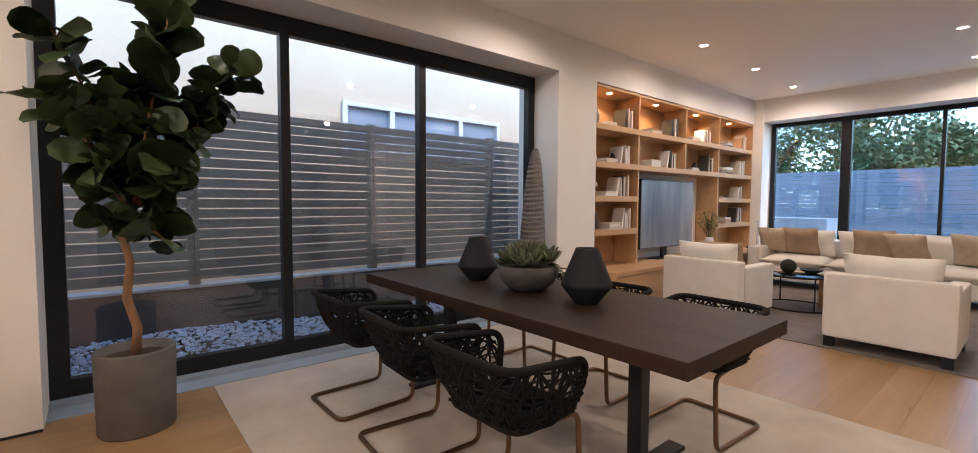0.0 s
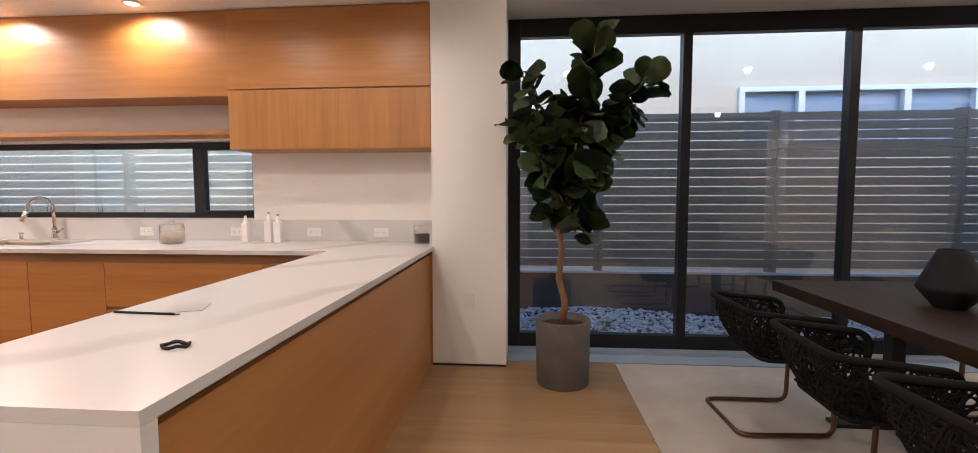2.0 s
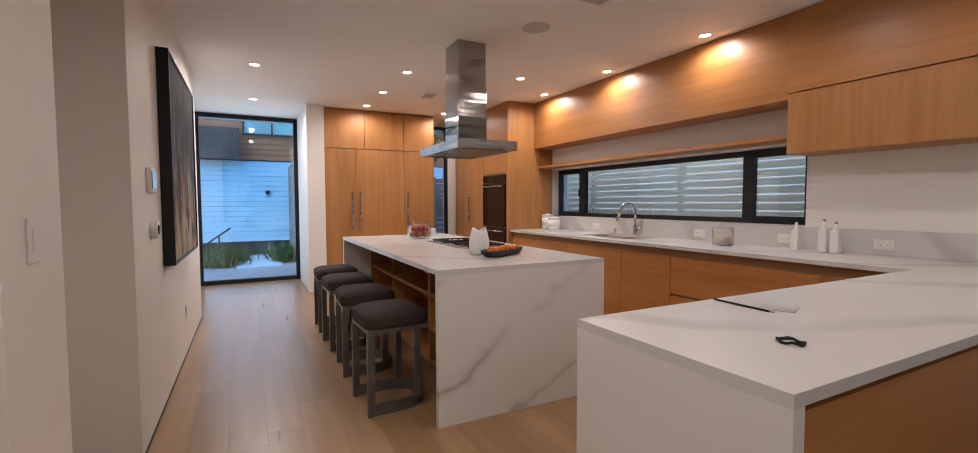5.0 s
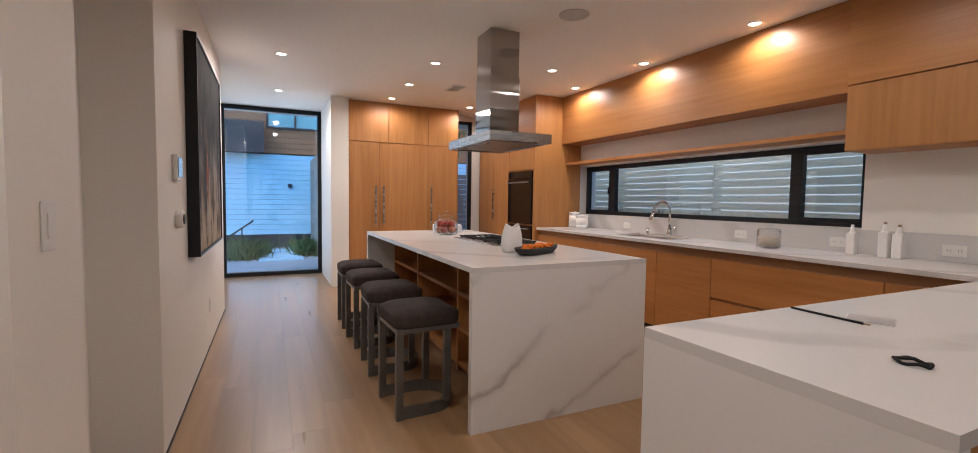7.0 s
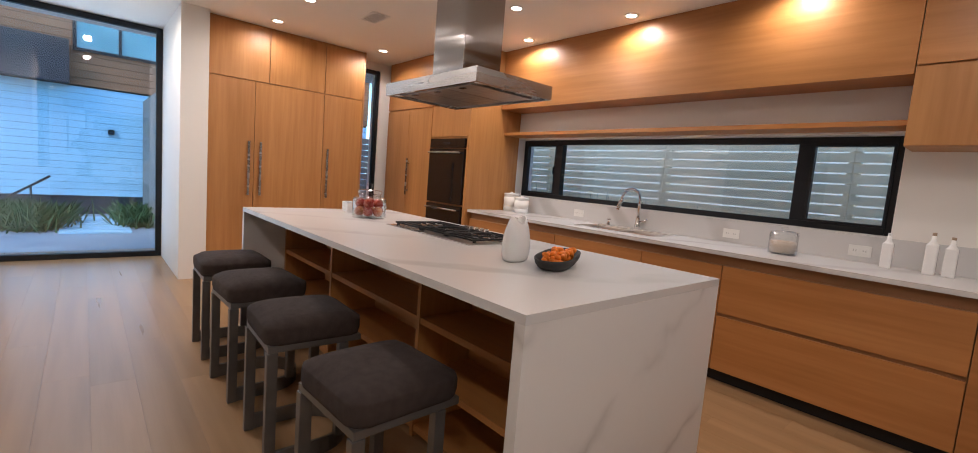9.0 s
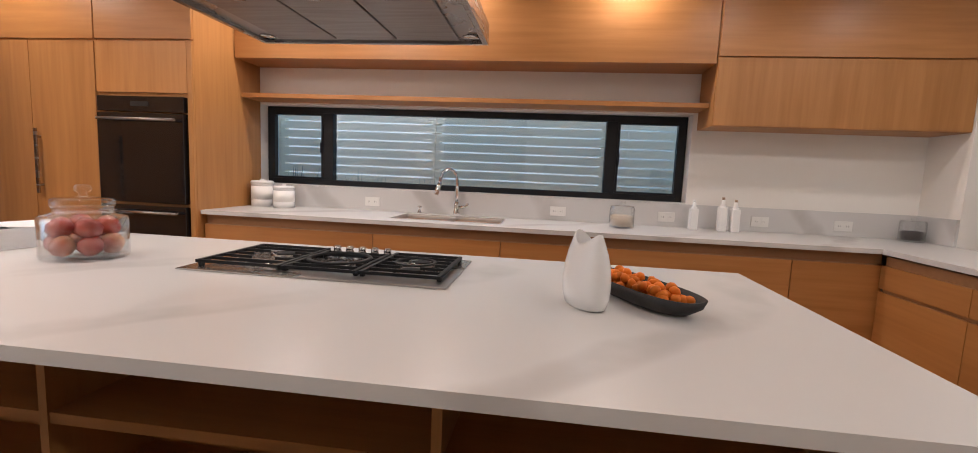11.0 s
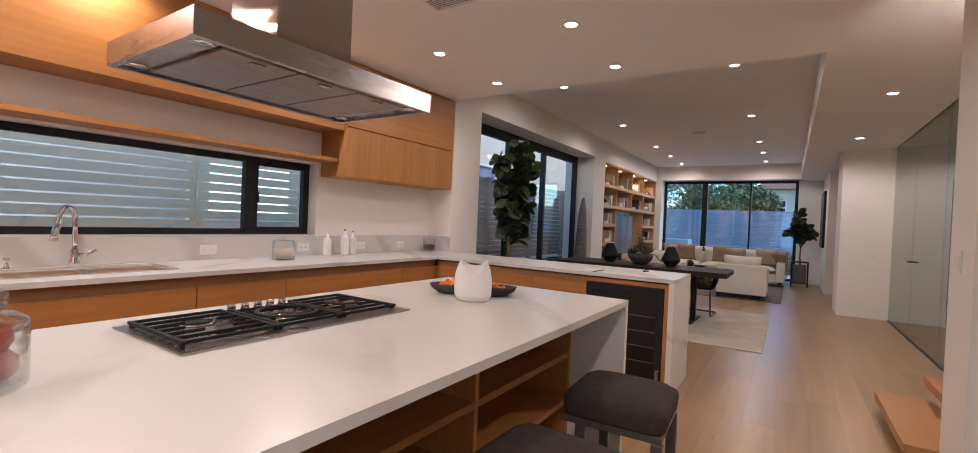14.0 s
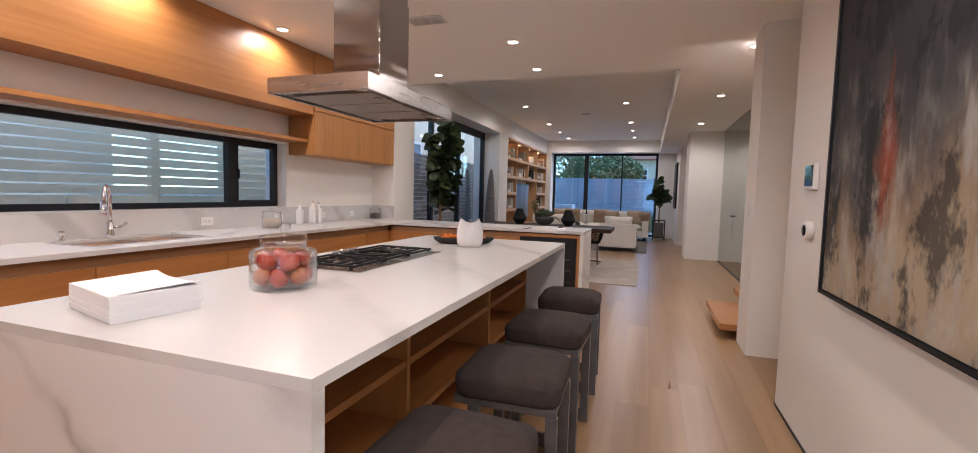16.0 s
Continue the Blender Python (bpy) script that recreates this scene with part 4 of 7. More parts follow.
part("spray_head", tube([(-0.113, -0.122, 0.262), (-0.135, -0.15, 0.17)], 0.018, 12, taper=0.02), CHROME, fau)
part("lever", tube([(0.015, 0, 0.07), (0.06, -0.01, 0.075), (0.10, -0.02, 0.10)], 0.010, 8), CHROME, fau)
soap = thing("soap_dispenser", (-4.10, 3.76, TOP), "short chrome soap dispenser beside the sink", "soap dispenser")
part("body", lathe([(0, 0), (0.018, 0), (0.018, 0.01), (0.012, 0.015), (0.012, 0.05), (0.017, 0.052), (0.017, 0.065), (0, 0.065)], 16), CHROME, soap)


def outlet(x, y, z, face="y"):
    o = thing("wall_outlet", (x, y, z), "white double wall outlet on the stone backsplash", "wall outlet", "wall outlets", 0 if face == "y" else 180)
    part("plate", box(-0.062, 0.062, -0.006, -0.0005, -0.037, 0.037, bevel=0.002), WHITEPL, o)
    for s in (-0.027, 0.027):
        soc = part("socket", box(s - 0.017, s + 0.017, -0.008, -0.006, -0.022, 0.022, bevel=0.001), WHITEPL, o)
        part("slot", boxes((s - 0.008, s - 0.006, -0.0086, -0.0082, -0.006, 0.006), (s + 0.006, s + 0.008, -0.0086, -0.0082, -0.006, 0.006)), MATTEBLACK, soc, "dark slots")


for x in (-4.53, -2.99, -2.16, -1.48, -0.90):
    outlet(x, 3.8395, 0.99)


def jar(at, r, h, fill, label, lid="glass", fillh=0.5):
    j = thing("glass_jar", at, label, "jar")
    part("jar_body", lathe([(0, 0), (r * 0.96, 0), (r, 0.008), (r, h * 0.8), (r * 0.92, h * 0.86), (r * 0.92, h * 0.88), (r * 0.90, h * 0.88), (r * 0.90, h * 0.85), (r * 0.965, h * 0.79), (r * 0.965, 0.012), (0, 0.012)], 32), THINGLASS, j, "clear glass jar").visible_shadow = False
    if fill:
        part("contents", lathe([(0, 0.014), (r * 0.94, 0.014), (r * 0.94, h * fillh), (r * 0.6, h * fillh + 0.006), (0, h * fillh + 0.003)], 24), fill, j)
    part("lid", lathe([(0, h * 0.885), (r * 0.99, h * 0.885), (r * 0.99, h * 0.90), (r * 0.5, h * 0.93), (r * 0.18, h * 0.94), (r * 0.18, h * 0.97), (r * 0.3, h * 1.02), (r * 0.2, h * 1.07), (0, h * 1.08)], 28), THINGLASS, j, "glass lid with a round knob").visible_shadow = False
    return j


jar((-2.535, 3.56, TOP), 0.088, 0.175, GRAIN, "clear glass jar of pale grain on the worktop")
jar((-0.52, 3.72, TOP), 0.076, 0.165, DARKBEAN, "clear glass jar of dark beans in the corner", fillh=0.42)
for x, y, r, h in ((-5.43, 3.70, 0.088, 0.225), (-5.215, 3.66, 0.082, 0.19)):
    c = thing("canister", (x, y, TOP), "white ribbed ceramic canister with a silver lid", "canister", "canisters beside the oven")
    part("body", lathe([(0, 0), (r, 0), (r, h * 0.22), (r * 0.97, h * 0.24), (r * 0.97, h * 0.78), (r, h * 0.8), (r, h * 0.82), (0, h * 0.82)], 32), WHITECER, c)
    part("band", lathe([(r * 0.975, h * 0.26), (r * 0.985, h * 0.26), (r * 0.985, h * 0.74), (r * 0.975, h * 0.74)], 32), CEIL, c, "matt off-white band")
    part("lid", lathe([(0, h * 0.825), (r * 1.02, h * 0.825), (r * 1.02, h * 0.9), (r * 0.9, h * 0.94), (r * 0.2, h * 0.95), (r * 0.2, h), (0, h)], 32), WHITECER, c)
for x, y, h, w in ((-2.0, 3.70, 0.22, 0.028), (-1.80, 3.70, 0.25, 0.029), (-1.715, 3.69, 0.235, 0.029)):
    b = thing("bottle", (x, y, TOP), "plain white square ceramic bottle on the worktop", "bottle", "white bottles")
    bm = box(-w, w, -w, w, 0, h * 0.72, bevel=0.008)
    part("body", bm, WHITECER, b)
    part("neck", lathe([(w * 0.95, h * 0.715), (w * 0.45, h * 0.80), (w * 0.4, h * 0.93), (0, h * 0.93)], 16), WHITECER, b)
    part("stopper", lathe([(0, h * 0.931), (w * 0.36, h * 0.931), (w * 0.36, h), (0, h)], 12), TAN if h > 0.22 else WHITECER, b)

# fruit jar on the island
FX, FY = -4.618, 1.486
fj = thing("fruit_jar", (FX, FY, TOP), "wide clear glass jar of red apples with a glass lid", "jar")
part("jar_body", lathe([(0, 0), (0.112, 0), (0.119, 0.006), (0.121, 0.014), (0.121, 0.132), (0.117, 0.143), (0.106, 0.150), (0.084, 0.154), (0.080, 0.160), (0.082, 0.172), (0.078, 0.172), (0.076, 0.160), (0.080, 0.150), (0.103, 0.146), (0.113, 0.139), (0.117, 0.130), (0.117, 0.018), (0, 0.012)], 48), THINGLASS, fj, "clear glass jar").visible_shadow = False
part("lid", lathe([(0, 0.174), (0.083, 0.174), (0.086, 0.178), (0.086, 0.196), (0.080, 0.203), (0.045, 0.207), (0.016, 0.209), (0.012, 0.214), (0.012, 0.222), (0.023, 0.228), (0.025, 0.240), (0.018, 0.249), (0, 0.251)], 44), THINGLASS, fj, "glass lid with a round knob").visible_shadow = False


def fruit(r, at, rng):
    bm = lathe([(0, -0.74 * r), (0.3 * r, -0.86 * r), (0.75 * r, -0.62 * r), (r, 0), (0.86 * r, 0.55 * r), (0.45 * r, 0.85 * r), (0.12 * r, 0.78 * r), (0, 0.66 * r)], 16)
    bmesh.ops.rotate(bm, cent=(0, 0, 0), matrix=Euler((rng.uniform(-1, 1), rng.uniform(-1, 1), 0)).to_matrix(), verts=bm.verts)
    bmesh.ops.translate(bm, vec=at, verts=bm.verts)
    return bm


rng = random.Random(4)
for lvl, n, rad, r in ((0.0555, 6, 0.0745, 0.0365), (0.0545, 1, 0.0, 0.031), (0.112, 4, 0.062, 0.039)):
    for k in range(n):
        a = 2 * math.pi * k / n + lvl * 9
        whole("apple", fruit(r, (0, 0, 0), rng), APPLEGOLD if lvl < 0.06 and k % 2 == 0 else APPLE, (FX + rad * math.cos(a), FY + rad * math.sin(a), TOP + lvl - 0.006), "golden apple with a red blush inside the glass jar" if lvl < 0.06 and k % 2 == 0 else "glossy red apple inside the glass jar", "apple", "apples in the jar")

# paper stack
ps = thing("paper_stack", (-5.047, 1.655, TOP), "thick stack of white printed sheets on the island", "papers", rz=-14)
for k in range(8):
    dx, dy, rot = rng.uniform(-0.0015, 0.0015), rng.uniform(-0.0015, 0.0015), rng.uniform(-0.006, 0.006)
    bm = box(-0.118, 0.118, -0.155, 0.155, 0.001 + k * 0.0094, 0.0102 + k * 0.0094)
    bmesh.ops.rotate(bm, cent=(0, 0, 0), matrix=Matrix.Rotation(rot, 3, "Z"), verts=bm.verts)
    bmesh.ops.translate(bm, vec=(dx, dy, 0), verts=bm.verts)
    part("sheaf", bm, PAPER, ps)
bm = bmesh.new()
bmesh.ops.create_grid(bm, x_segments=8, y_segments=8, size=0.5)
for v in bm.verts:
    v.co = Vector((v.co.x * 0.23, v.co.y * 0.30, 0.077 + 0.012 * (abs(v.co.y) * 2) ** 3 * (0.5 + v.co.x)))
bmesh.ops.solidify(bm, geom=bm.faces[:], thickness=0.0012)
part("top_sheet", bm, PAPER, ps, "curled top sheet")

# pitcher: rounded body pinched at the mouth, two soft points
pit = thing("pitcher", (-2.95, 1.375, TOP), "glossy white ceramic pitcher with a pinched wavy rim", "pitcher", rz=-69)
bm, rows = bmesh.new(), []
prof = [(0.066, 0.0), (0.078, 0.006), (0.088, 0.035), (0.0895, 0.08), (0.086, 0.12), (0.077, 0.155), (0.066, 0.18), (0.057, 0.196)]
for i, (r, z) in enumerate(prof):
    k = max(0, (i - 3) / 4)
    ring = []
    for s in range(32):
        a = 2 * math.pi * s / 32
        lift = 0.016 * k * k * math.cos(2 * a)
        ring.append(bm.verts.new((1.05 * r * (1 + 0.10 * k) * math.cos(a), r * (0.62 - 0.14 * k) * math.sin(a), 0.95 * z + lift)))
    rows.append(ring)
inner = [[bm.verts.new((v.co.x * 0.9, v.co.y * 0.86, v.co.z - 0.002)) for v in rows[-1]]]
inner.append([bm.verts.new((v.co.x * 0.95, v.co.y * 0.9, 0.12)) for v in rows[5]])
allr = rows + inner
for a, b in zip(allr, allr[1:]):
    for s in range(32):
        f = bm.faces.new((a[s], a[(s + 1) % 32], b[(s + 1) % 32], b[s]))
        f.smooth = True
bm.faces.new(rows[0][::-1]), bm.faces.new(inner[-1])
part("body", bm, WHITECER, pit)

# oblong bowl of apricots
bowl = thing("serving_bowl", (-2.79, 1.485, TOP), "oblong dark stoneware bowl of orange apricots", "bowl", rz=-62)
bm, rows = bmesh.new(), []
for s, z in ((0.62, 0.0), (0.80, 0.006), (0.95, 0.028), (1.0, 0.05), (0.965, 0.05), (0.90, 0.028), (0.74, 0.012)):
    rows.append([bm.verts.new((0.232 * s * math.copysign(abs(math.cos(a)) ** 0.7, math.cos(a)), 0.082 * s * math.copysign(abs(math.sin(a)) ** 0.8, math.sin(a)), z)) for a in [2 * math.pi * k / 36 for k in range(36)]])
for a, b in zip(rows, rows[1:]):
    for s in range(36):
        f = bm.faces.new((a[s], a[(s + 1) % 36], b[(s + 1) % 36], b[s]))
        f.smooth = True
bm.faces.new(rows[0][::-1]), bm.faces.new(rows[-1])
part("body", bm, DARKSTONE, bowl)
mb = bowl.matrix_basis
for k in range(64):
    u, v = rng.uniform(-0.86, 0.86), rng.uniform(-0.75, 0.75)
    p = mb @ Vector((0.195 * u, 0.06 * v * math.sqrt(1 - 0.5 * u * u), 0.030 + 0.011 * (k % 3) + 0.005 * rng.random()))
    bm = lathe([(0, -1), (0.6, -0.8), (1, 0), (0.6, 0.8), (0, 1)], 10)
    bmesh.ops.scale(bm, vec=(0.0165, 0.0165, 0.0125), verts=bm.verts)
    bmesh.ops.rotate(bm, cent=(0, 0, 0), matrix=Euler((rng.uniform(0, 3), rng.uniform(0, 3), 0)).to_matrix(), verts=bm.verts)
    whole("apricot", bm, APRICOT, p, "orange apricot heaped in the oblong bowl", "apricot", "apricots in the bowl")

# on the peninsula
lf = thing("note_card", (-0.855, 1.535, TOP), "small pale grey folded card lying on the peninsula", "card", rz=22)
part("lower_leaf", box(-0.06, 0.06, -0.055, 0.055, 0.0005, 0.0015), PAPER, lf)
part("upper_leaf", box(-0.058, 0.06, -0.054, 0.054, 0.0017, 0.0032), surface("grey_card", (0.42, 0.41, 0.40), (0.36, 0.35, 0.34), 0.6), lf, "pale grey cover")
pc = thing("pencil", (0, 0, 0), "thin black pencil lying beside the card", "pencil")
part("shaft", tube([(-1.054, 1.462, TOP + 0.0042), (-0.83, 1.446, TOP + 0.0042)], 0.004, 8), MATTEBLACK, pc)
part("tip", tube([(-0.8295, 1.446, TOP + 0.0042), (-0.812, 1.4447, TOP + 0.0042)], 0.0022, 8), OAKIN, pc, "sharpened wooden tip")
rg = thing("cord_loop", (-0.59, 1.15, TOP), "small black cord loop lying on the peninsula", "cord")
part("loop", tube([(0.034 * math.cos(a * math.pi / 12), 0.024 * math.sin(a * math.pi / 12), 0.006 + 0.003 * math.sin(a)) for a in range(24)], 0.004, 8, closed=True), MATTEBLACK, rg)
part("tail", tube([(0.031, 0.0, 0.006), (0.0, 0.01, 0.012), (-0.031, 0.0, 0.006)], 0.004, 8), MATTEBLACK, rg)

# ceiling fittings
spk = thing("ceiling_speaker", (-3.12, 1.98, KC), "round white flush ceiling speaker", "speaker")
part("grille", lathe([(0, -0.006), (0.10, -0.006), (0.115, -0.004), (0.118, -0.0005), (0, -0.0005)], 36), surface("speaker_grille", (0.62, 0.60, 0.57), None, 0.8, bump=0.4, fine=500), spk)
spk2 = copy_thing(spk, pose(4.6, 1.6, LC))
vent = thing("ceiling_vent", (-5.78, 2.02, KC), "small white slatted ceiling air vent", "vent")
part("frame", boxes((-0.16, 0.16, -0.09, -0.075, -0.008, -0.0005), (-0.16, 0.16, 0.075, 0.09, -0.008, -0.0005), (-0.16, -0.145, -0.075, 0.075, -0.008, -0.0005), (0.145, 0.16, -0.075, 0.075, -0.008, -0.0005)), WHITEPL, vent)
# Black sheet stands for the unlit duct behind the slats.
part("backing", box(-0.145, 0.145, -0.075, 0.075, -0.002, -0.0006), MATTEBLACK, vent, "black sheet for the dark of the duct")
for k in range(7):
    part("slat", box(-0.144, 0.144, -0.066 + k * 0.021, -0.058 + k * 0.021, -0.007, -0.003), WHITEPL, vent)
copy_thing(vent, pose(-2.46, 2.0, KC, 0, 0, 90))


# ---- hall ----
pa = thing("abstract_painting", (-4.29, -0.61, 0.885), "large abstract black, grey, cream and red painting, dark frame", "painting")


def painting_mat():
    m, nt, b = node_mat("abstract_paint", 0.75)
    b.inputs["Specular IOR Level"].default_value = 0.08
    N, L = nt.nodes.new, nt.links.new
    tc, sep = N("ShaderNodeTexCoord"), N("ShaderNodeSeparateXYZ")
    L(tc.outputs["Object"], sep.inputs[0])
    mp = N("ShaderNodeMapping")
    mp.inputs["Scale"].default_value = (1, 1, 0.28)
    L(tc.outputs["Object"], mp.inputs[0])
    n1, n2 = N("ShaderNodeTexNoise"), N("ShaderNodeTexNoise")
    for n, s, d in ((n1, 5.0, 6), (n2, 17.0, 5)):
        n.inputs["Scale"].default_value, n.inputs["Detail"].default_value = s, d
        L(mp.outputs[0], n.inputs["Vector"])
    h = N("ShaderNodeMath")
    h.operation = "MULTIPLY_ADD"
    h.inputs[1].default_value, h.inputs[2].default_value = 0.72, -0.12
    L(sep.outputs["Z"], h.inputs[0])
    s = N("ShaderNodeMath")
    s.operation = "ADD"
    L(h.outputs[0], s.inputs[0])
    k = N("ShaderNodeMath")
    k.operation, k.inputs[1].default_value, k.inputs[2].default_value = "MULTIPLY_ADD", 0.85, -0.425
    L(n1.outputs[0], k.inputs[0]), L(k.outputs[0], s.inputs[1])
    r = N("ShaderNodeValToRGB")
    e = r.color_ramp.elements
    e[0].position, e[0].color = 0.02, (0.39, 0.31, 0.215, 1)
    e[1].position, e[1].color = 0.50, (0.055, 0.055, 0.057, 1)
    for p, c in ((0.14, (0.27, 0.20, 0.135, 1)), (0.25, (0.15, 0.122, 0.10, 1)), (0.37, (0.09, 0.087, 0.085, 1))):
        q = e.new(p)
        q.color = c
    L(s.outputs[0], r.inputs[0])
    # one red streak with ragged sides
    dx, dz = N("ShaderNodeMath"), N("ShaderNodeMath")
    dx.operation, dx.inputs[1].default_value = "SUBTRACT", 0.22
    L(sep.outputs["X"], dx.inputs[0])
    ab = N("ShaderNodeMath")
    ab.operation = "ABSOLUTE"
    L(dx.outputs[0], ab.inputs[0])
    dz.operation, dz.inputs[1].default_value = "SUBTRACT", 0.56
    L(sep.outputs["Z"], dz.inputs[0])
    az = N("ShaderNodeMath")
    az.operation = "ABSOLUTE"
    L(dz.outputs[0], az.inputs[0])
    zz = N("ShaderNodeMath")
    zz.operation, zz.inputs[1].default_value = "MULTIPLY_ADD", 0.30
    L(az.outputs[0], zz.inputs[0]), L(ab.outputs[0], zz.inputs[2])
    nn = N("ShaderNodeMath")
    nn.operation, nn.inputs[1].default_value = "MULTIPLY_ADD", 0.16
    L(n2.outputs[0], nn.inputs[0]), L(zz.outputs[0], nn.inputs[2])
    mk = N("ShaderNodeMapRange")
    mk.inputs[1].default_value, mk.inputs[2].default_value, mk.inputs[3].default_value, mk.inputs[4].default_value = 0.09, 0.19, 0.8, 0.0
    L(nn.outputs[0], mk.inputs[0])
    mix = N("ShaderNodeMix")
    mix.data_type = "RGBA"
    mix.inputs[7].default_value = (0.36, 0.075, 0.035, 1)
    # pale grey upright brush marks, thinning out towards the dark top
    br, bd, bx, bw = N("ShaderNodeMapRange"), N("ShaderNodeMapRange"), N("ShaderNodeMath"), N("ShaderNodeMix")
    br.inputs[1].default_value, br.inputs[2].default_value, br.inputs[4].default_value = 0.50, 0.66, 0.75
    bd.inputs[1].default_value, bd.inputs[2].default_value = 0.50, 0.24
    L(n2.outputs[0], br.inputs[0]), L(s.outputs[0], bd.inputs[0])
    bx.operation, bw.data_type = "MULTIPLY", "RGBA"
    L(br.outputs[0], bx.inputs[0]), L(bd.outputs[0], bx.inputs[1]), L(bx.outputs[0], bw.inputs[0])
    bw.inputs[7].default_value = (0.36, 0.34, 0.31, 1)
    L(r.outputs[0], bw.inputs[6])
    # broad patches: black ones high up, cream ones low down, with torn edges
    pm, pn, dk, lt = N("ShaderNodeMapping"), N("ShaderNodeTexNoise"), N("ShaderNodeMix"), N("ShaderNodeMix")
    pm.inputs["Scale"].default_value, pm.inputs["Location"].default_value = (1, 1, 0.55), (3.1, 0.0, 1.7)
    pn.inputs["Scale"].default_value, pn.inputs["Detail"].default_value, pn.inputs["Roughness"].default_value = 4.2, 8, 0.68
    L(tc.outputs["Object"], pm.inputs[0]), L(pm.outputs[0], pn.inputs["Vector"])
    dm, lm, lh, lx = N("ShaderNodeMapRange"), N("ShaderNodeMapRange"), N("ShaderNodeMapRange"), N("ShaderNodeMath")
    dm.inputs[1].default_value, dm.inputs[2].default_value, dm.inputs[4].default_value = 0.51, 0.58, 0.8
    lm.inputs[1].default_value, lm.inputs[2].default_value, lm.inputs[4].default_value = 0.46, 0.38, 0.55
    lh.inputs[1].default_value, lh.inputs[2].default_value = 0.75, 0.25
    L(pn.outputs[0], dm.inputs[0]), L(pn.outputs[0], lm.inputs[0]), L(sep.outputs["Z"], lh.inputs[0])
    lx.operation, dk.data_type, lt.data_type = "MULTIPLY", "RGBA", "RGBA"
    L(lm.outputs[0], lx.inputs[0]), L(lh.outputs[0], lx.inputs[1])
    dk.inputs[7].default_value, lt.inputs[7].default_value = (0.030, 0.032, 0.033, 1), (0.46, 0.42, 0.36, 1)
    L(dm.outputs[0], dk.inputs[0]), L(bw.outputs[2], dk.inputs[6])
    L(lx.outputs[0], lt.inputs[0]), L(dk.outputs[2], lt.inputs[6])
    L(mk.outputs[0], mix.inputs[0]), L(lt.outputs[2], mix.inputs[6]), L(mix.outputs[2], b.inputs["Base Color"])
    bp = N("ShaderNodeBump")
    bp.inputs["Strength"].default_value, bp.inputs["Distance"].default_value = 0.4, 0.006
    L(n2.outputs[0], bp.inputs["Height"]), L(bp.outputs[0], b.inputs["Normal"])
    return m


part("canvas", box(-0.725, 0.725, -0.03, 0.026, 0.02, 1.40), painting_mat(), pa, "painted canvas")
part("frame", boxes((-0.75, 0.75, -0.034, 0.035, 0.0, 0.015), (-0.75, 0.75, -0.034, 0.035, 1.405, 1.42), (-0.75, -0.735, -0.034, 0.035, 0.015, 1.405), (0.735, 0.75, -0.034, 0.035, 0.015, 1.405), bevel=0.001), BLACKMETAL, pa, "dark floater frame")
th = thing("thermostat", (-3.14, -0.6445, 1.43), "white wall panel with a black touch screen", "thermostat")
part("housing", box(-0.075, 0.075, 0.0, 0.026, -0.07, 0.07, bevel=0.006), WHITEPL, th)
part("screen", box(-0.062, 0.062, 0.0262, 0.029, -0.05, 0.058, bevel=0.001), BLACKGLASS, th, "black touch screen")
ne = thing("round_thermostat", (-3.16, -0.6445, 1.145), "round white thermostat with a dark dial", "thermostat")
bm = lathe([(0, 0), (0.045, 0), (0.05, 0.004), (0.05, 0.03), (0.044, 0.036), (0, 0.036)], 32)
bmesh.ops.rotate(bm, cent=(0, 0, 0), matrix=Matrix.Rotation(-math.pi / 2, 3, "X"), verts=bm.verts)
part("housing", bm, WHITEPL, ne)
bm = lathe([(0, 0.0362), (0.030, 0.0362), (0.028, 0.040), (0, 0.040)], 28)
bmesh.ops.rotate(bm, cent=(0, 0, 0), matrix=Matrix.Rotation(-math.pi / 2, 3, "X"), verts=bm.verts)
part("dial", bm, BLACKGLASS, ne, "dark glass dial")


def plate(at, rz, label, w=0.037, h=0.058):
    p = thing("switch_plate", at, label, "switch", rz=rz)
    part("plate", box(-w, w, -0.006, -0.0005, -h, h, bevel=0.002), WHITEPL, p)
    part("rocker", box(-0.016, 0.016, -0.009, -0.0062, -0.03, 0.03, bevel=0.001), WHITEPL, p)


plate((-4.61, -0.645, 0.36), 180, "white wall outlet low on the hall wall")
plate((-0.11, 3.5, 0.50), 0, "white outlet plate on the pier")
plate((4.77, -1.05, 1.0), -90, "white light switch at the end of the hall")
plate((-1.5, -0.645, 1.2), 180, "white light switch on the stair column")

# stair: floating oak treads and a glass screen
stair = thing("staircase", (-0.7, -1.2, 0), "floating staircase with thick oak treads on a dark stringer", "stairs")
for k in range(9):
    part("tread", box(-1.30, -0.24, -0.84 - k * 0.27, -0.50 - k * 0.27, 0.085 + k * 0.175, 0.145 + k * 0.175, bevel=0.004), OAKX, stair, "thick oak tread", world=True)
part("stringer", box(-0.95, -0.65, -2.9, -0.62, 0.0, 0.08), BLACKMETAL, stair, "dark steel stringer", world=True)
for k in range(1, 9):
    part("riser_block", box(-0.95, -0.65, -0.80 - k * 0.27, -0.66 - k * 0.27, 0.0805, 0.0845 + k * 0.175), BLACKMETAL, stair, world=True)
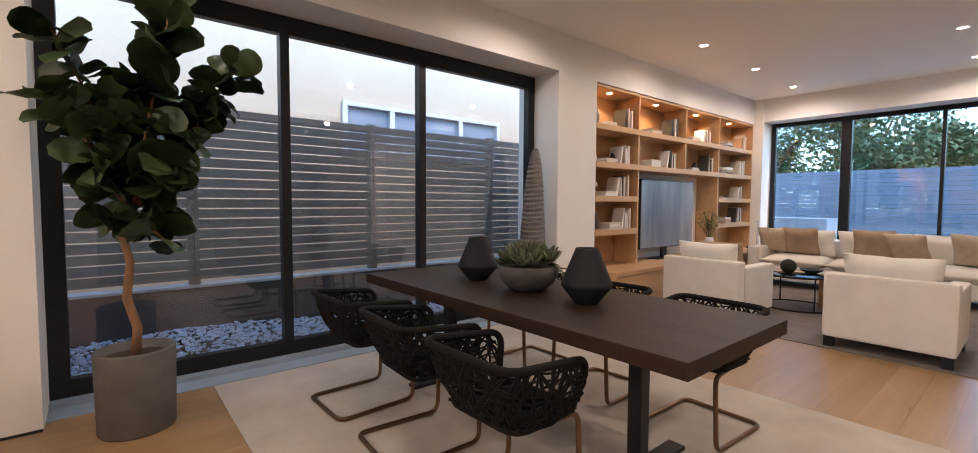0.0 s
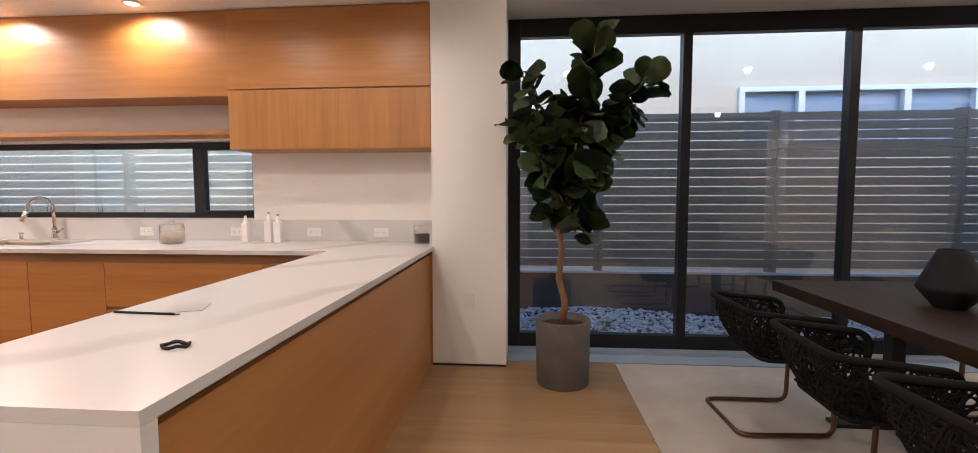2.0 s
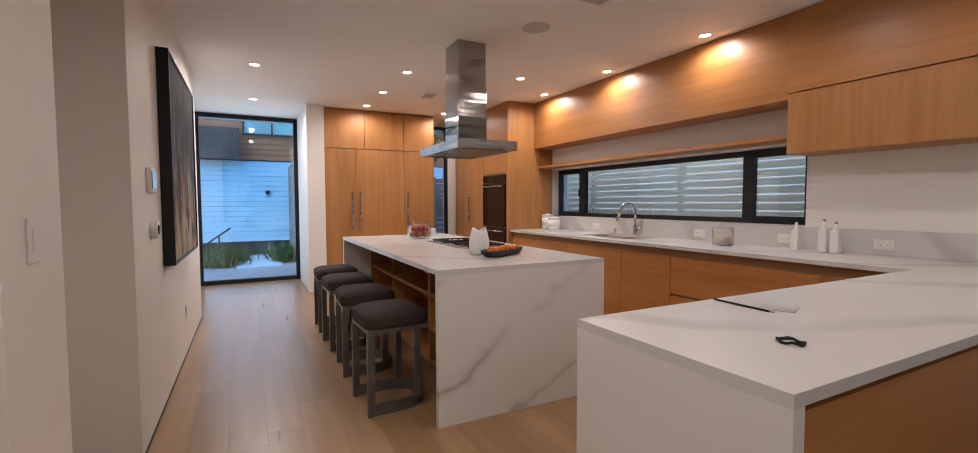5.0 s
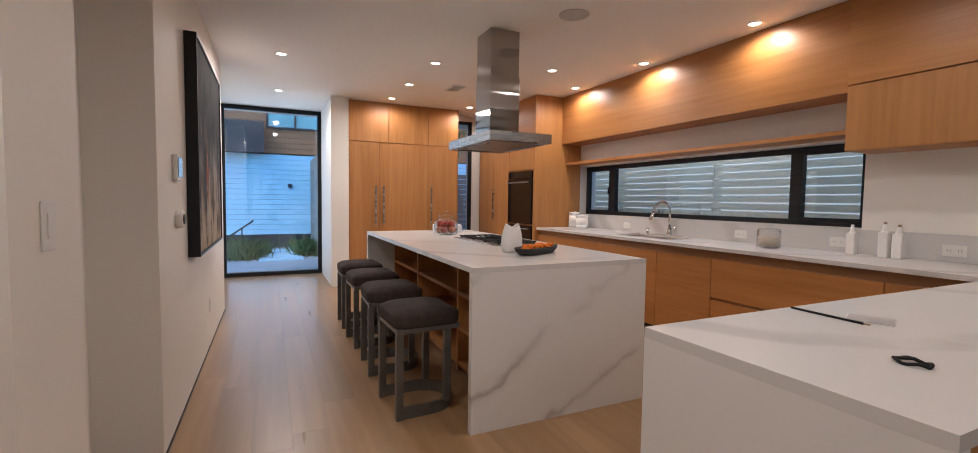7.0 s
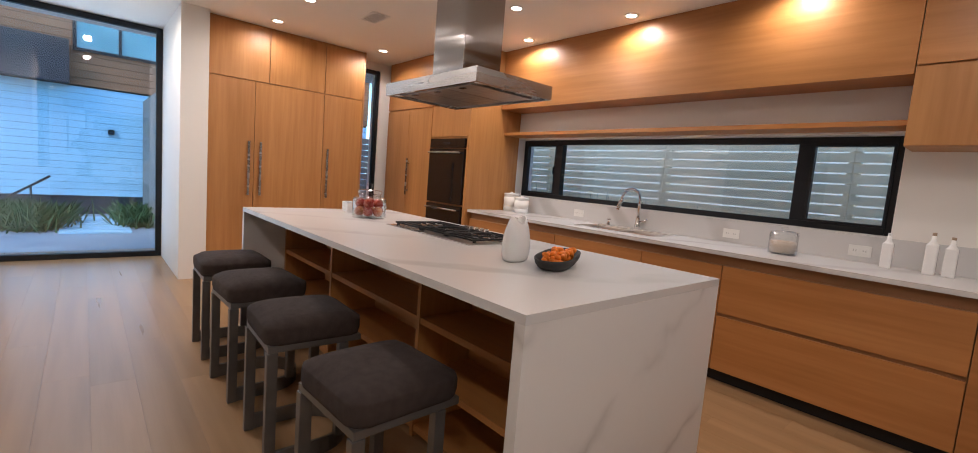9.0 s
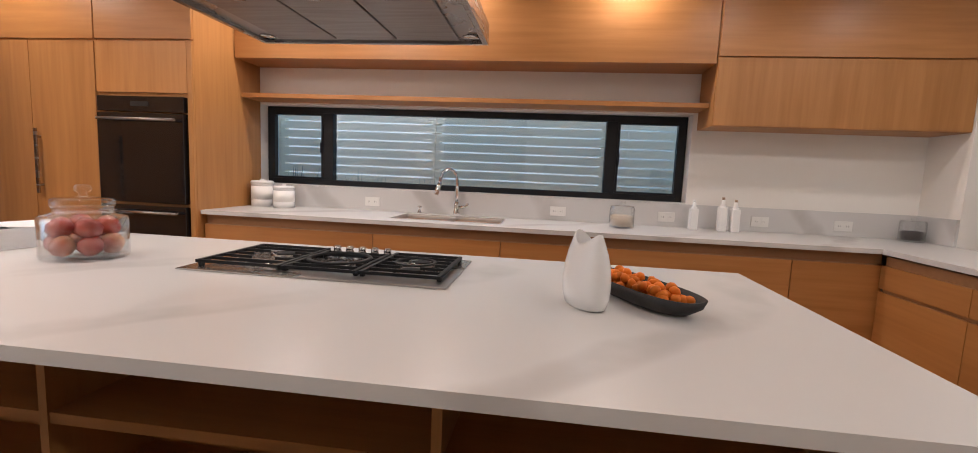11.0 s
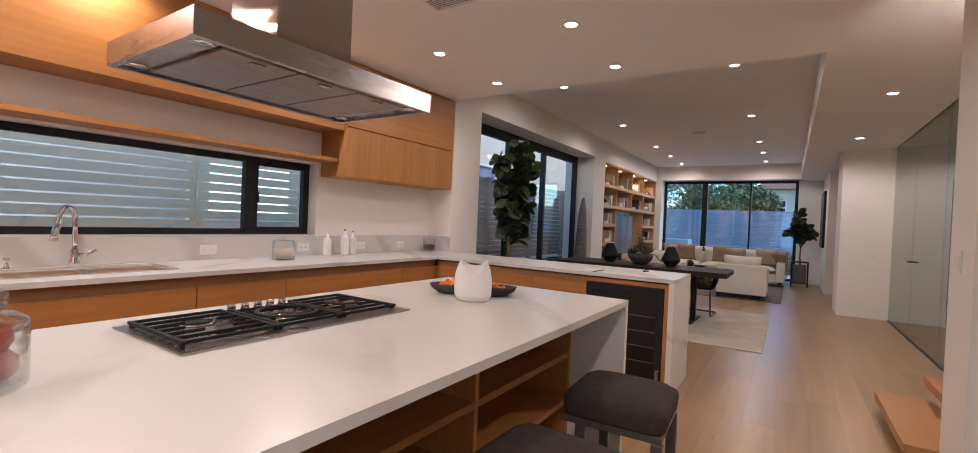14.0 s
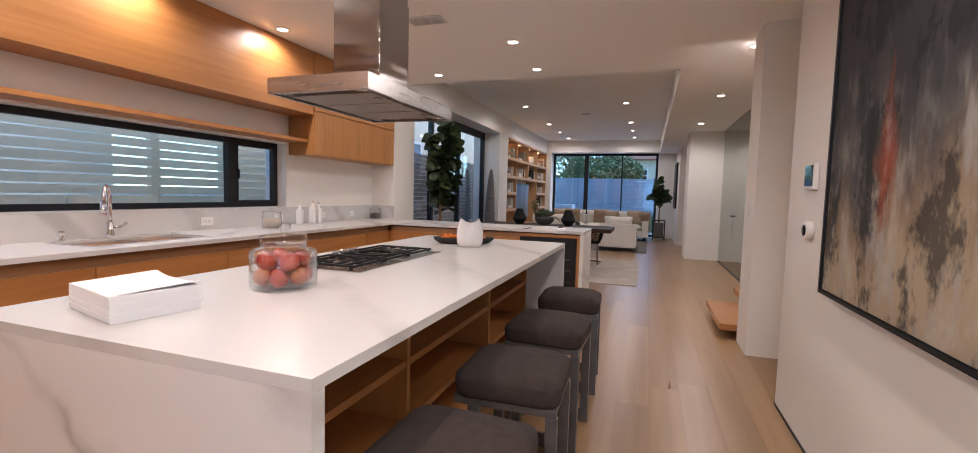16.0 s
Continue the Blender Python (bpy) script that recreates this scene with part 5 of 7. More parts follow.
gs = thing("glass_screen", (2.4, -1.26, 0), "tall frameless glass screen along the stair hall", "glass screen")
for a, b in ((0.35, 1.85), (1.856, 3.30), (3.306, 4.76)):
    p = part("pane", box(a, b, -1.272, -1.26, 0.012, KC + 0.3), SCREENGLASS, gs, "greenish glass panel, stairwell shade in its tint", world=True)
    p.visible_shadow = False
part("floor_channel", box(0.35, 4.76, -1.285, -1.247, -0.0005, 0.012), BLACKMETAL, gs, "dark floor channel", world=True)
part("door_pull", boxes((3.20, 3.28, -1.258, -1.21, 1.0, 1.02), (3.20, 3.215, -1.259, -1.22, 1.0, 1.02), bevel=0.002), BLACKMETAL, gs, "dark lever handle", world=True)


# ---- dining ----
rug = thing("dining_rug", (2.4, 1.95, 0), "pale cream wool rug under the dining table", "rug")
bm = bmesh.new()
bmesh.ops.create_grid(bm, x_segments=40, y_segments=40, size=0.5)
for v in bm.verts:
    v.co = Vector((2.37 + v.co.x * 2.76, 1.94 + v.co.y * 3.30, 0.010 + 0.002 * noise.noise(v.co * 9)))
bmesh.ops.solidify(bm, geom=bm.faces[:], thickness=0.009)
part("rug_body", bm, RUG, rug, world=True)
tb = thing("dining_table", (2.35, 1.95, 0), "long dark-stained wooden dining table on metal pedestals", "table")
part("tabletop", box(1.90, 2.80, 0.75, 3.16, 0.685, 0.75, bevel=0.004), TABLEWOOD, tb, "thick dark wooden top", world=True)
for y in (1.20, 2.72):
    lg = part("leg", box(2.30, 2.37, y - 0.035, y + 0.035, 0.032, 0.66, bevel=0.004), BLACKMETAL, tb, "dark steel pedestal post", world=True)
    part("foot", box(2.02, 2.70, y - 0.045, y + 0.045, 0.0115, 0.032, bevel=0.003), BLACKMETAL, lg, world=True)
    part("bracket", box(2.05, 2.65, y - 0.06, y + 0.06, 0.66, 0.6845), BLACKMETAL, lg, world=True)


def woven_chair():
    """Cantilever armchair: black cord shell on a rounded rail, bronze tube base. Faces +x."""
    c = thing("dining_chair", (0, 0, 0), "black woven cord armchair on a bronze cantilever base", "chair", "chairs round the table")
    top = rounded([(0.20, -0.265, 0.655), (-0.23, -0.265, 0.69), (-0.23, 0.265, 0.69), (0.20, 0.265, 0.655)], 0.11, 6)
    rail = rounded([(0.17, -0.215, 0.43), (0.235, -0.255, 0.645), (-0.23, -0.265, 0.69), (-0.23, 0.265, 0.69), (0.235, 0.255, 0.645), (0.17, 0.215, 0.43)], 0.09, 6)
    part("rail", tube(rail, 0.0165, 8), CORD, c, "cord-wrapped rail")
    low = rounded([(0.20, -0.215, 0.43), (-0.13, -0.205, 0.42), (-0.13, 0.205, 0.42), (0.20, 0.215, 0.43)], 0.10, 6)
    part("seat_rail", tube(rounded([(0.22, -0.215, 0.43), (-0.13, -0.205, 0.42), (-0.13, 0.205, 0.42), (0.22, 0.215, 0.43)], 0.08, 5, True), 0.013, 8, closed=True), CORD, c)

    def on(path, u):
        seg = [(path[i + 1] - path[i]).length for i in range(len(path) - 1)]
        d = max(0.0, min(1.0, u)) * sum(seg)
        for i, s in enumerate(seg):
            if d <= s:
                return path[i].lerp(path[i + 1], d / s)
            d -= s
        return path[-1]
    r = random.Random(11)
    bm = bmesh.new()
    for k in range(132):
        u0 = r.uniform(-0.12, 1.12)
        du = r.choice((-1, 1)) * r.uniform(0.03, 0.24)
        pts = []
        for j in range(7):
            t = j / 6
            u = u0 + du * t
            if -0.005 <= u <= 1.005:
                a, b = on(low, u), on(top, u)
                p = a.lerp(b, t)
                cx = (p - Vector((0.0, 0, p.z))).normalized()
                p += cx * (0.022 * math.sin(math.pi * t) + r.uniform(-0.004, 0.004))
                pts.append(p)
        if len(pts) > 2:
            tube(pts, 0.0052, 4, bm)
    for k in range(9):
        v = (k + 0.6 + r.uniform(-0.2, 0.2)) / 9.6
        ph = r.uniform(0, 6)
        tube([on(low, u / 22).lerp(on(top, u / 22), max(0.02, min(0.98, v + 0.05 * math.sin(u * 0.9 + ph)))) + 0.02 * math.sin(math.pi * v) * Vector((-1 if 6 < u < 16 else 0, -1 if u < 8 else (1 if u > 14 else 0), 0)) for u in range(23)], 0.0052, 4, bm)
    tagged(part("woven_back", bm, CORD, c, "open black cord weave"), "open black cord weave", kind="stuff")
    bm = bmesh.new()
    for k in range(34):
        x = -0.12 + 0.33 * k / 33
        tube([(x + r.uniform(-0.02, 0.02), -0.21, 0.425), (x, -0.07, 0.415), (x, 0.07, 0.415), (x + r.uniform(-0.02, 0.02), 0.21, 0.425)], 0.0055, 4, bm)
    for k in range(30):
        y = -0.2 + 0.4 * k / 29
        tube([(-0.13, y, 0.424), (0.04, y + r.uniform(-0.03, 0.03), 0.419), (0.22, y, 0.432)], 0.0055, 4, bm)
    tagged(part("woven_seat", bm, CORD, c, "black cord seat"), "black cord seat", kind="stuff")
    z0 = 0.0245
    base = rounded([(0.10, -0.19, 0.405), (0.24, -0.20, 0.405), (0.24, -0.215, z0), (-0.25, -0.225, z0), (-0.25, 0.225, z0), (0.24, 0.215, z0), (0.24, 0.20, 0.405), (0.10, 0.19, 0.405)], 0.06, 5)
    part("base_tube", tube(base, 0.0125, 10), BRONZE, c, "bronze tube base")
    return c


ch = woven_chair()
ch.matrix_basis = pose(1.70, 1.43, 0, 0, 0, 2)
for x, y, a in ((1.70, 2.10, -3), (1.69, 2.77, 2), (3.02, 1.24, 178), (3.02, 1.93, 183), (3.02, 2.62, 179)):
    copy_thing(ch, pose(x, y, 0, 0, 0, a))

for y in (2.45, 1.54):
    v = thing("vase", (2.37, y, 0.75), "faceted matte black vase with a wide low shoulder", "vase", "black vases on the table")
    part("body", lathe([(0, 0), (0.062, 0), (0.066, 0.006), (0.128, 0.083), (0.133, 0.095), (0.129, 0.11), (0.062, 0.272), (0.059, 0.285), (0.048, 0.285), (0.054, 0.268), (0.11, 0.12), (0, 0.03)], 40), MATTEBLACK, v)

sb = thing("succulent_bowl", (2.38, 1.98, 0.75), "grey stone bowl planted with green succulents", "bowl")
part("bowl", lathe([(0, 0), (0.08, 0), (0.10, 0.006), (0.152, 0.05), (0.178, 0.10), (0.184, 0.148), (0.179, 0.151), (0.170, 0.146), (0.162, 0.11), (0, 0.09)], 40), STONEBOWL, sb, "rough grey stone bowl")
part("soil", lathe([(0, 0.142), (0.09, 0.14), (0.168, 0.132), (0.166, 0.12), (0, 0.12)], 28), SOIL, sb)


def petal(length, width, thick):
    bm = bmesh.new()
    rows = []
    for i in range(6):
        t = i / 5
        w = width * math.sin(math.pi * min(1, 0.12 + t * 0.86)) ** 0.8
        z = 0.35 * length * t * t
        rows.append([bm.verts.new((length * t, -w / 2, z + 0.12 * w)), bm.verts.new((length * t, 0, z - thick * math.sin(math.pi * t))), bm.verts.new((length * t, w / 2, z + 0.12 * w)), bm.verts.new((length * t, 0, z + thick * 0.4 * math.sin(math.pi * t)))])
    for a, b in zip(rows, rows[1:]):
        for k in range(4):
            f = bm.faces.new((a[k], a[(k + 1) % 4], b[(k + 1) % 4], b[k]))
            f.smooth = True
    return bm


pm = mesh_of("succulent_leaf", petal(0.085, 0.036, 0.008), SUCC)
for k in range(15):
    a = k * 2.4
    d = 0.145 * math.sqrt((k + 0.3) / 15)
    cx, cy = d * math.cos(a), d * math.sin(a)
    s = rng.uniform(0.9, 1.45)
    for j in range(13):
        o = new("succulent_leaf", pm)
        o.parent = sb
        tilt = 12 + 60 * (j / 13)
        o.matrix_basis = pose(cx, cy, 0.14 + 0.02 * rng.random() + 0.06 * (1 - d / 0.16)) @ pose(0, 0, 0, 0, -tilt, j * 137.5 + rng.uniform(-10, 10)).to_3x3().to_4x4() @ Matrix.Scale(s * (1.15 - 0.04 * j), 4)
for k in range(10):
    o = new("trailing_leaf", pm)
    o.parent = sb
    a = -0.9 + 0.05 * (k % 3)
    o.matrix_basis = pose(0.05 * math.cos(a) + 0.03, -0.165 - 0.012 * k, 0.16 - 0.010 * k, 0, 20 + 4 * k, -90 + 40 * ((k % 2) * 2 - 1)) @ Matrix.Scale(0.7, 4)


# ---- plants ----
def fig_leaf():
    bm, rows = bmesh.new(), []
    for i in range(8):
        t = i / 7
        w = 0.19 * (math.sin(math.pi * min(1, t * 0.96 + 0.02)) ** 0.5) * (0.66 + 0.42 * t) + 0.004
        z = -0.20 * t * t * 0.22 + 0.008 * math.sin(9 * t)
        rows.append([bm.verts.new((0.22 * t, s * w / 2, z + (0.10 * abs(s) ** 1.5 * w) + 0.006 * math.sin(7 * t + 3 * s))) for s in (-1, -0.5, 0, 0.5, 1)])
    for a, b in zip(rows, rows[1:]):
        for k in range(4):
            f = bm.faces.new((a[k], a[k + 1], b[k + 1], b[k]))
            f.smooth = True
    bmesh.ops.solidify(bm, geom=bm.faces[:], thickness=0.0012)
    return bm


fig_mesh = mesh_of("leaf", fig_leaf(), LEAF)


def fig_tree(at, base, stems, label, seed, size=1.0):
    """Potted fig: bare stem, limbs and big leaves round each limb."""
    t = thing("fig_tree", at, label, "plant")
    r = random.Random(seed)
    part("trunk", tube([Vector(p) for p in base], 0.026 * size, 10, taper=0.016 * size), BARK, t, "thin brown trunk")
    for tip, n in stems:
        b = Vector(base[-1])
        tip = Vector(tip)
        mid = b.lerp(tip, 0.5) + Vector((r.uniform(-0.05, 0.05), r.uniform(-0.05, 0.05), 0.06))
        path = [((1 - s) ** 2) * b + 2 * s * (1 - s) * mid + s * s * tip for s in [k / 6 for k in range(7)]]
        part("branch", tube(path, 0.012 * size, 7, taper=0.005 * size), BARK, t)
        n = int(n * 1.5)
        for k in range(n):
            s = 0.35 + 0.65 * (k + r.random()) / n
            p = ((1 - s) ** 2) * b + 2 * s * (1 - s) * mid + s * s * tip
            o = new("leaf", fig_mesh)
            o.parent = t
            az = k * 137.5 + r.uniform(-30, 30)
            o.matrix_basis = Matrix.Translation(p) @ pose(0, 0, 0, 0, 0, az) @ pose(0, 0, 0, 0, -r.uniform(-35, 70), 0) @ pose(0, 0, 0, r.uniform(-75, 75), 0, 0) @ Matrix.Scale(0.85 * size * r.uniform(0.75, 1.2), 4)
    return t


pot = thing("plant_pot", (0.565, 3.24, 0), "tall round grey concrete planter", "pot")
part("shell", lathe([(0, 0.0), (0.175, 0.0), (0.18, 0.008), (0.188, 0.44), (0.186, 0.45), (0.17, 0.45), (0.166, 0.39), (0, 0.38)], 48), CONCRETE, pot)
part("soil", lathe([(0, 0.415), (0.10, 0.41), (0.167, 0.40), (0.166, 0.392), (0, 0.39)], 24), SOIL, pot)
fig_tree((0.565, 3.24, 0.41), [(0, 0, 0), (0.012, 0, 0.15), (-0.03, 0.01, 0.32), (-0.01, 0, 0.52), (-0.04, 0.0, 0.66), (0.0, 0.0, 0.78)],
         [((0.20, -0.03, 1.92), 24), ((0.56, 0.02, 1.70), 24), ((0.34, 0.12, 1.42), 18), ((-0.30, 0.03, 1.74), 18), ((-0.32, -0.06, 1.38), 16), ((0.0, 0.14, 1.5), 20), ((0.12, -0.14, 1.08), 16), ((-0.12, 0.0, 1.02), 16), ((0.20, 0.05, 0.92), 10), ((0.16, -0.04, 0.62), 8), ((-0.10, 0.03, 0.70), 6)],
         "tall fiddle-leaf fig with dark green leaves beside the glass doors", 5)
fs = thing("plant_stand", (9.15, -0.15, 0), "black metal plant stand holding a grey pot", "plant stand")
for x in (-0.17, 0.17):
    for y in (-0.17, 0.17):
        part("leg", box(x - 0.012, x + 0.012, y - 0.012, y + 0.012, 0, 0.62), BLACKMETAL, fs)
for z in (0.08, 0.60):
    part("rail", boxes((-0.158, 0.158, -0.182, -0.158, z, z + 0.02), (-0.158, 0.158, 0.158, 0.182, z, z + 0.02), (-0.182, -0.158, -0.158, 0.158, z, z + 0.02), (0.158, 0.182, -0.158, 0.158, z, z + 0.02)), BLACKMETAL, fs)
part("tray", box(-0.158, 0.158, -0.158, 0.158, 0.085, 0.097), BLACKMETAL, fs)
p2 = thing("plant_pot", (9.15, -0.15, 0.097), "square grey planter in the black stand", "pot")
part("shell", box(-0.14, 0.14, -0.14, 0.14, 0.0, 0.44, bevel=0.01), CONCRETE, p2)
fig_tree((9.15, -0.15, 0.537), [(0, 0, 0), (0.01, 0.01, 0.2), (-0.01, 0.0, 0.42)], [((0.1, 0.05, 1.25), 16), ((-0.2, 0.12, 1.05), 14), ((0.15, -0.15, 0.95), 14), ((-0.1, -0.2, 0.85), 12), ((0.0, 0.25, 0.8), 12)], "fiddle-leaf fig with dark green leaves on a stand", 9)

# ridged horn sculpture
tot = thing("sculpture", (4.05, 3.62, 0), "tall tapering ridged grey horn-shaped sculpture", "sculpture")
bm, rows = bmesh.new(), []
for i in range(150):
    z = 1.85 * i / 149
    r = 0.165 * (1 - (z / 1.88) ** 3.5) ** 0.6 * (0.94 + 0.1 * math.sin(math.pi * min(1, z / 1.2))) + 0.006
    r *= 1 + (0.035 if i % 4 < 2 else -0.03)
    bend = 0.04 * (z / 1.85) ** 2
    rows.append([bm.verts.new((bend + r * math.cos(a), 0.62 * r * math.sin(a), z + 0.006 * math.sin(2 * a + z * 3))) for a in [2 * math.pi * k / 20 for k in range(20)]])
for a, b in zip(rows, rows[1:]):
    for k in range(20):
        bm.faces.new((a[k], a[(k + 1) % 20], b[(k + 1) % 20], b[k]))
bm.faces.new(rows[0][::-1]), bm.faces.new(rows[-1])
part("body", bm, surface("ridged_grey", (0.20, 0.18, 0.17), (0.10, 0.09, 0.085), 0.8, 0, 10, (1, 1, 6), 0.5, 60), tot)


# ---- living room ----
lr = thing("living_rug", (7.1, 1.65, 0), "large flat grey-brown woven rug", "rug")
bm = bmesh.new()
bmesh.ops.create_grid(bm, x_segments=30, y_segments=30, size=0.5)
for v in bm.verts:
    v.co = Vector((7.15 + v.co.x * 3.7, 1.62 + v.co.y * 2.9, 0.009 + 0.0015 * noise.noise(v.co * 9)))
bmesh.ops.solidify(bm, geom=bm.faces[:], thickness=0.008)
part("rug_body", bm, RUGDARK, lr, world=True)

# bookshelves
BX0, BX1, BY0, BY1 = 5.0, 9.62, 3.53, 3.91
bs = thing("built_in_bookshelf", (7.3, 3.7, 0), "wide built-in oak bookshelf with a low bench and lit top row", "bookshelf")
part("back", box(BX0, BX1, 3.905, 3.918, 0.45, 2.70), SHELFOAK, bs, "oak back panel", world=True)
part("niche_back", box(5.985, 8.27, 3.892, 3.9045, 0.45, 1.70), WALL, bs, "white panel behind the screen", world=True)
for x in (BX0, BX1 - 0.03):
    part("side", box(x + 0.001, x + 0.029, BY0, 3.9045, 0.451, 2.70), SHELFOAK, bs, world=True)
part("top_panel", box(BX0 + 0.03, BX1 - 0.03, BY0, 3.9045, 2.67, 2.70), SHELFOAK, bs, world=True)
for z in (2.165, 1.705):
    part("long_shelf", box(BX0 + 0.03, BX1 - 0.03, BY0 - 0.008, 3.9045, z, z + 0.07, bevel=0.002), SHELFOAK, bs, world=True)
for x, zs in ((5.955, ((2.235, 2.67), (1.775, 2.165), (0.45, 1.705))), (7.2, ((2.235, 2.67), (1.775, 2.165))), (8.30, ((2.235, 2.67), (1.775, 2.165), (0.45, 1.705)))):
    for a, b in zs:
        part("divider", box(x - 0.014, x + 0.014, BY0 + 0.006, 3.8915, a + 0.0005, b - 0.0005), SHELFOAK, bs, world=True)
for x0, x1 in ((BX0 + 0.03, 5.9405), (8.3145, BX1 - 0.03)):
    for z in (1.285, 0.86):
        part("shelf", box(x0, x1, BY0 - 0.006, 3.9045, z, z + 0.07, bevel=0.002), SHELFOAK, bs, world=True)
part("bench", boxes((BX0 + 0.002, BX1 - 0.002, 3.2, 3.904, 0.40, 0.4495), (BX0 + 0.002, BX1 - 0.002, 3.22, 3.904, 0.0, 0.3995), bevel=0.002), SHELFOAK, bs, "low oak bench cabinet", world=True)
for x in (5.48, 6.58, 7.75, 8.95):
    l = thing("shelf_light", (x, 3.68, 2.67), "small round puck light in the shelf top, lit", "shelf light", "shelf lights")
    part("lens", disc_body(0.035, -0.006, -0.0005, 20), BULBGLOW, l)
    d = bpy.data.lights.new("puck", "SPOT")
    d.energy, d.color, d.spot_size, d.spot_blend, d.shadow_soft_size = 3.5, (1.0, 0.68, 0.38), radians(140), 0.6, 0.03
    new("puck_lamp", d).matrix_world = pose(x, 3.68, 2.655)

tv = thing("television", (6.88, 3.66, 0.4495), "large flat television in the oak niche, blue-grey reflection painted on its screen", "television")
part("screen_body", box(6.15, 7.62, 3.62, 3.66, 0.62, 1.60, bevel=0.004), BLACKMETAL, tv, world=True)
# Window reflection painted into the screen colour as blue-grey bands.
part("screen", box(6.165, 7.605, 3.616, 3.6195, 0.635, 1.585), surface("screen_reflection", (0.05, 0.085, 0.15), (0.40, 0.43, 0.48), 0.2, 0, 1.3, (1.5, 1, 0.25), 0.0), tv, "screen with a painted blue-grey window reflection", world=True)
part("stand", boxes((6.6, 7.17, 3.6, 3.8, 0.4505, 0.46), (6.82, 6.95, 3.661, 3.70, 0.46, 0.9)), BLACKMETAL, tv, world=True)

BOOKC = [surface("book_cream", (0.62, 0.55, 0.45), None, 0.8, scale=20), surface("book_white", (0.72, 0.69, 0.64), None, 0.8, scale=20), surface("book_tan", (0.42, 0.28, 0.17), None, 0.8, scale=20), surface("book_dark", (0.05, 0.045, 0.04), None, 0.7, scale=20)]
br = random.Random(21)


def book(x, z, y=3.62, lean=0.0, flat=False):
    w, h, d = br.uniform(0.018, 0.045), br.uniform(0.19, 0.28), br.uniform(0.15, 0.19)
    m = br.choice(BOOKC[:3] + BOOKC[:2] + BOOKC[3:])
    b = thing("book", (x, y, z), "closed book with a plain cover on the bookshelf", "book", "books on the shelves")
    if flat:
        part("cover", boxes((-h / 2, h / 2, 0, d, 0, 0.003), (-h / 2, h / 2, 0, d, w - 0.003, w), (-h / 2, h / 2, 0, 0.003, 0.003, w - 0.003)), m, b)
        part("pages", box(-h / 2 + 0.004, h / 2 - 0.004, 0.0035, d - 0.004, 0.0032, w - 0.0032), PAPER, b, "cream page block")
        return w
    part("cover", boxes((-w / 2, -w / 2 + 0.003, 0, d, 0, h), (w / 2 - 0.003, w / 2, 0, d, 0, h), (-w / 2 + 0.003, w / 2 - 0.003, 0, 0.003, 0, h)), m, b)
    part("pages", box(-w / 2 + 0.0032, w / 2 - 0.0032, 0.004, d - 0.004, 0.003, h - 0.004), PAPER, b, "cream page block")
    b.matrix_basis = pose(x, y, z + (0.5 * w * abs(math.sin(radians(lean)))), 0, lean, 0)
    return w


def small_vase(x, z, r, h, m, label, y=3.70):
    v = thing("vase", (x, y, z), label, "vase")
    part("body", lathe([(0, 0), (r * 0.7, 0), (r, h * 0.3), (r * 0.95, h * 0.6), (r * 0.5, h * 0.9), (r * 0.55, h), (r * 0.42, h), (r * 0.38, h * 0.9), (0, h * 0.3)], 24), m, v)


def candle_lamp(x, z):
    v = thing("ornament", (x, 3.70, z), "small black ornament with a white cap", "ornament")
    part("stem", lathe([(0, 0), (0.045, 0), (0.045, 0.01), (0.012, 0.02), (0.012, 0.12), (0, 0.12)], 20), MATTEBLACK, v)
    part("cap", lathe([(0, 0.121), (0.055, 0.121), (0.05, 0.17), (0, 0.172)], 20), WHITECER, v)


rows_ = [(2.235, (5.08, 5.9)), (2.235, (6.02, 7.13)), (2.235, (7.27, 8.24)), (2.235, (8.37, 9.5)),
         (1.775, (5.08, 5.9)), (1.775, (6.02, 7.13)), (1.775, (7.27, 8.24)), (1.775, (8.37, 9.5)),
         (1.355, (5.08, 5.9)), (0.93, (5.08, 5.9)), (1.355, (8.37, 9.5)), (0.93, (8.37, 9.5))]
for i, (z, (a, b)) in enumerate(rows_):
    x = b - 0.04 - 0.03 * (i % 3)
    for k in range(3 + i % 3):
        w = book(x, z + 0.0005, 3.58 + br.uniform(0, 0.03), 0)
        x -= w + 0.004
    book(x - 0.055, z + 0.0005, 3.60, 11)
    fz = z + 0.0005
    fx = a + 0.34 + 0.1 * (i % 2)
    for k in range(2 + i % 2):
        fz += book(fx, fz, 3.58, flat=True) + 0.0005
    if i % 3 == 0:
        small_vase(a + 0.12, z + 0.0005, 0.07, 0.26, GUNMETAL if i == 0 else STONEBOWL, "tall grey patterned vase on the bookshelf")
    elif i % 3 == 1:
        small_vase(a + 0.10, z + 0.0005, 0.06, 0.12, WHITECER, "small round white vase on the bookshelf")
    else:
        candle_lamp(a + 0.12, z + 0.0005)
    if i in (4, 6, 8):
        small_vase(a + 0.52, z + 0.0005, 0.045, 0.14, MATTEBLACK if i != 8 else WHITECER, "small dark bottle vase on the bookshelf")

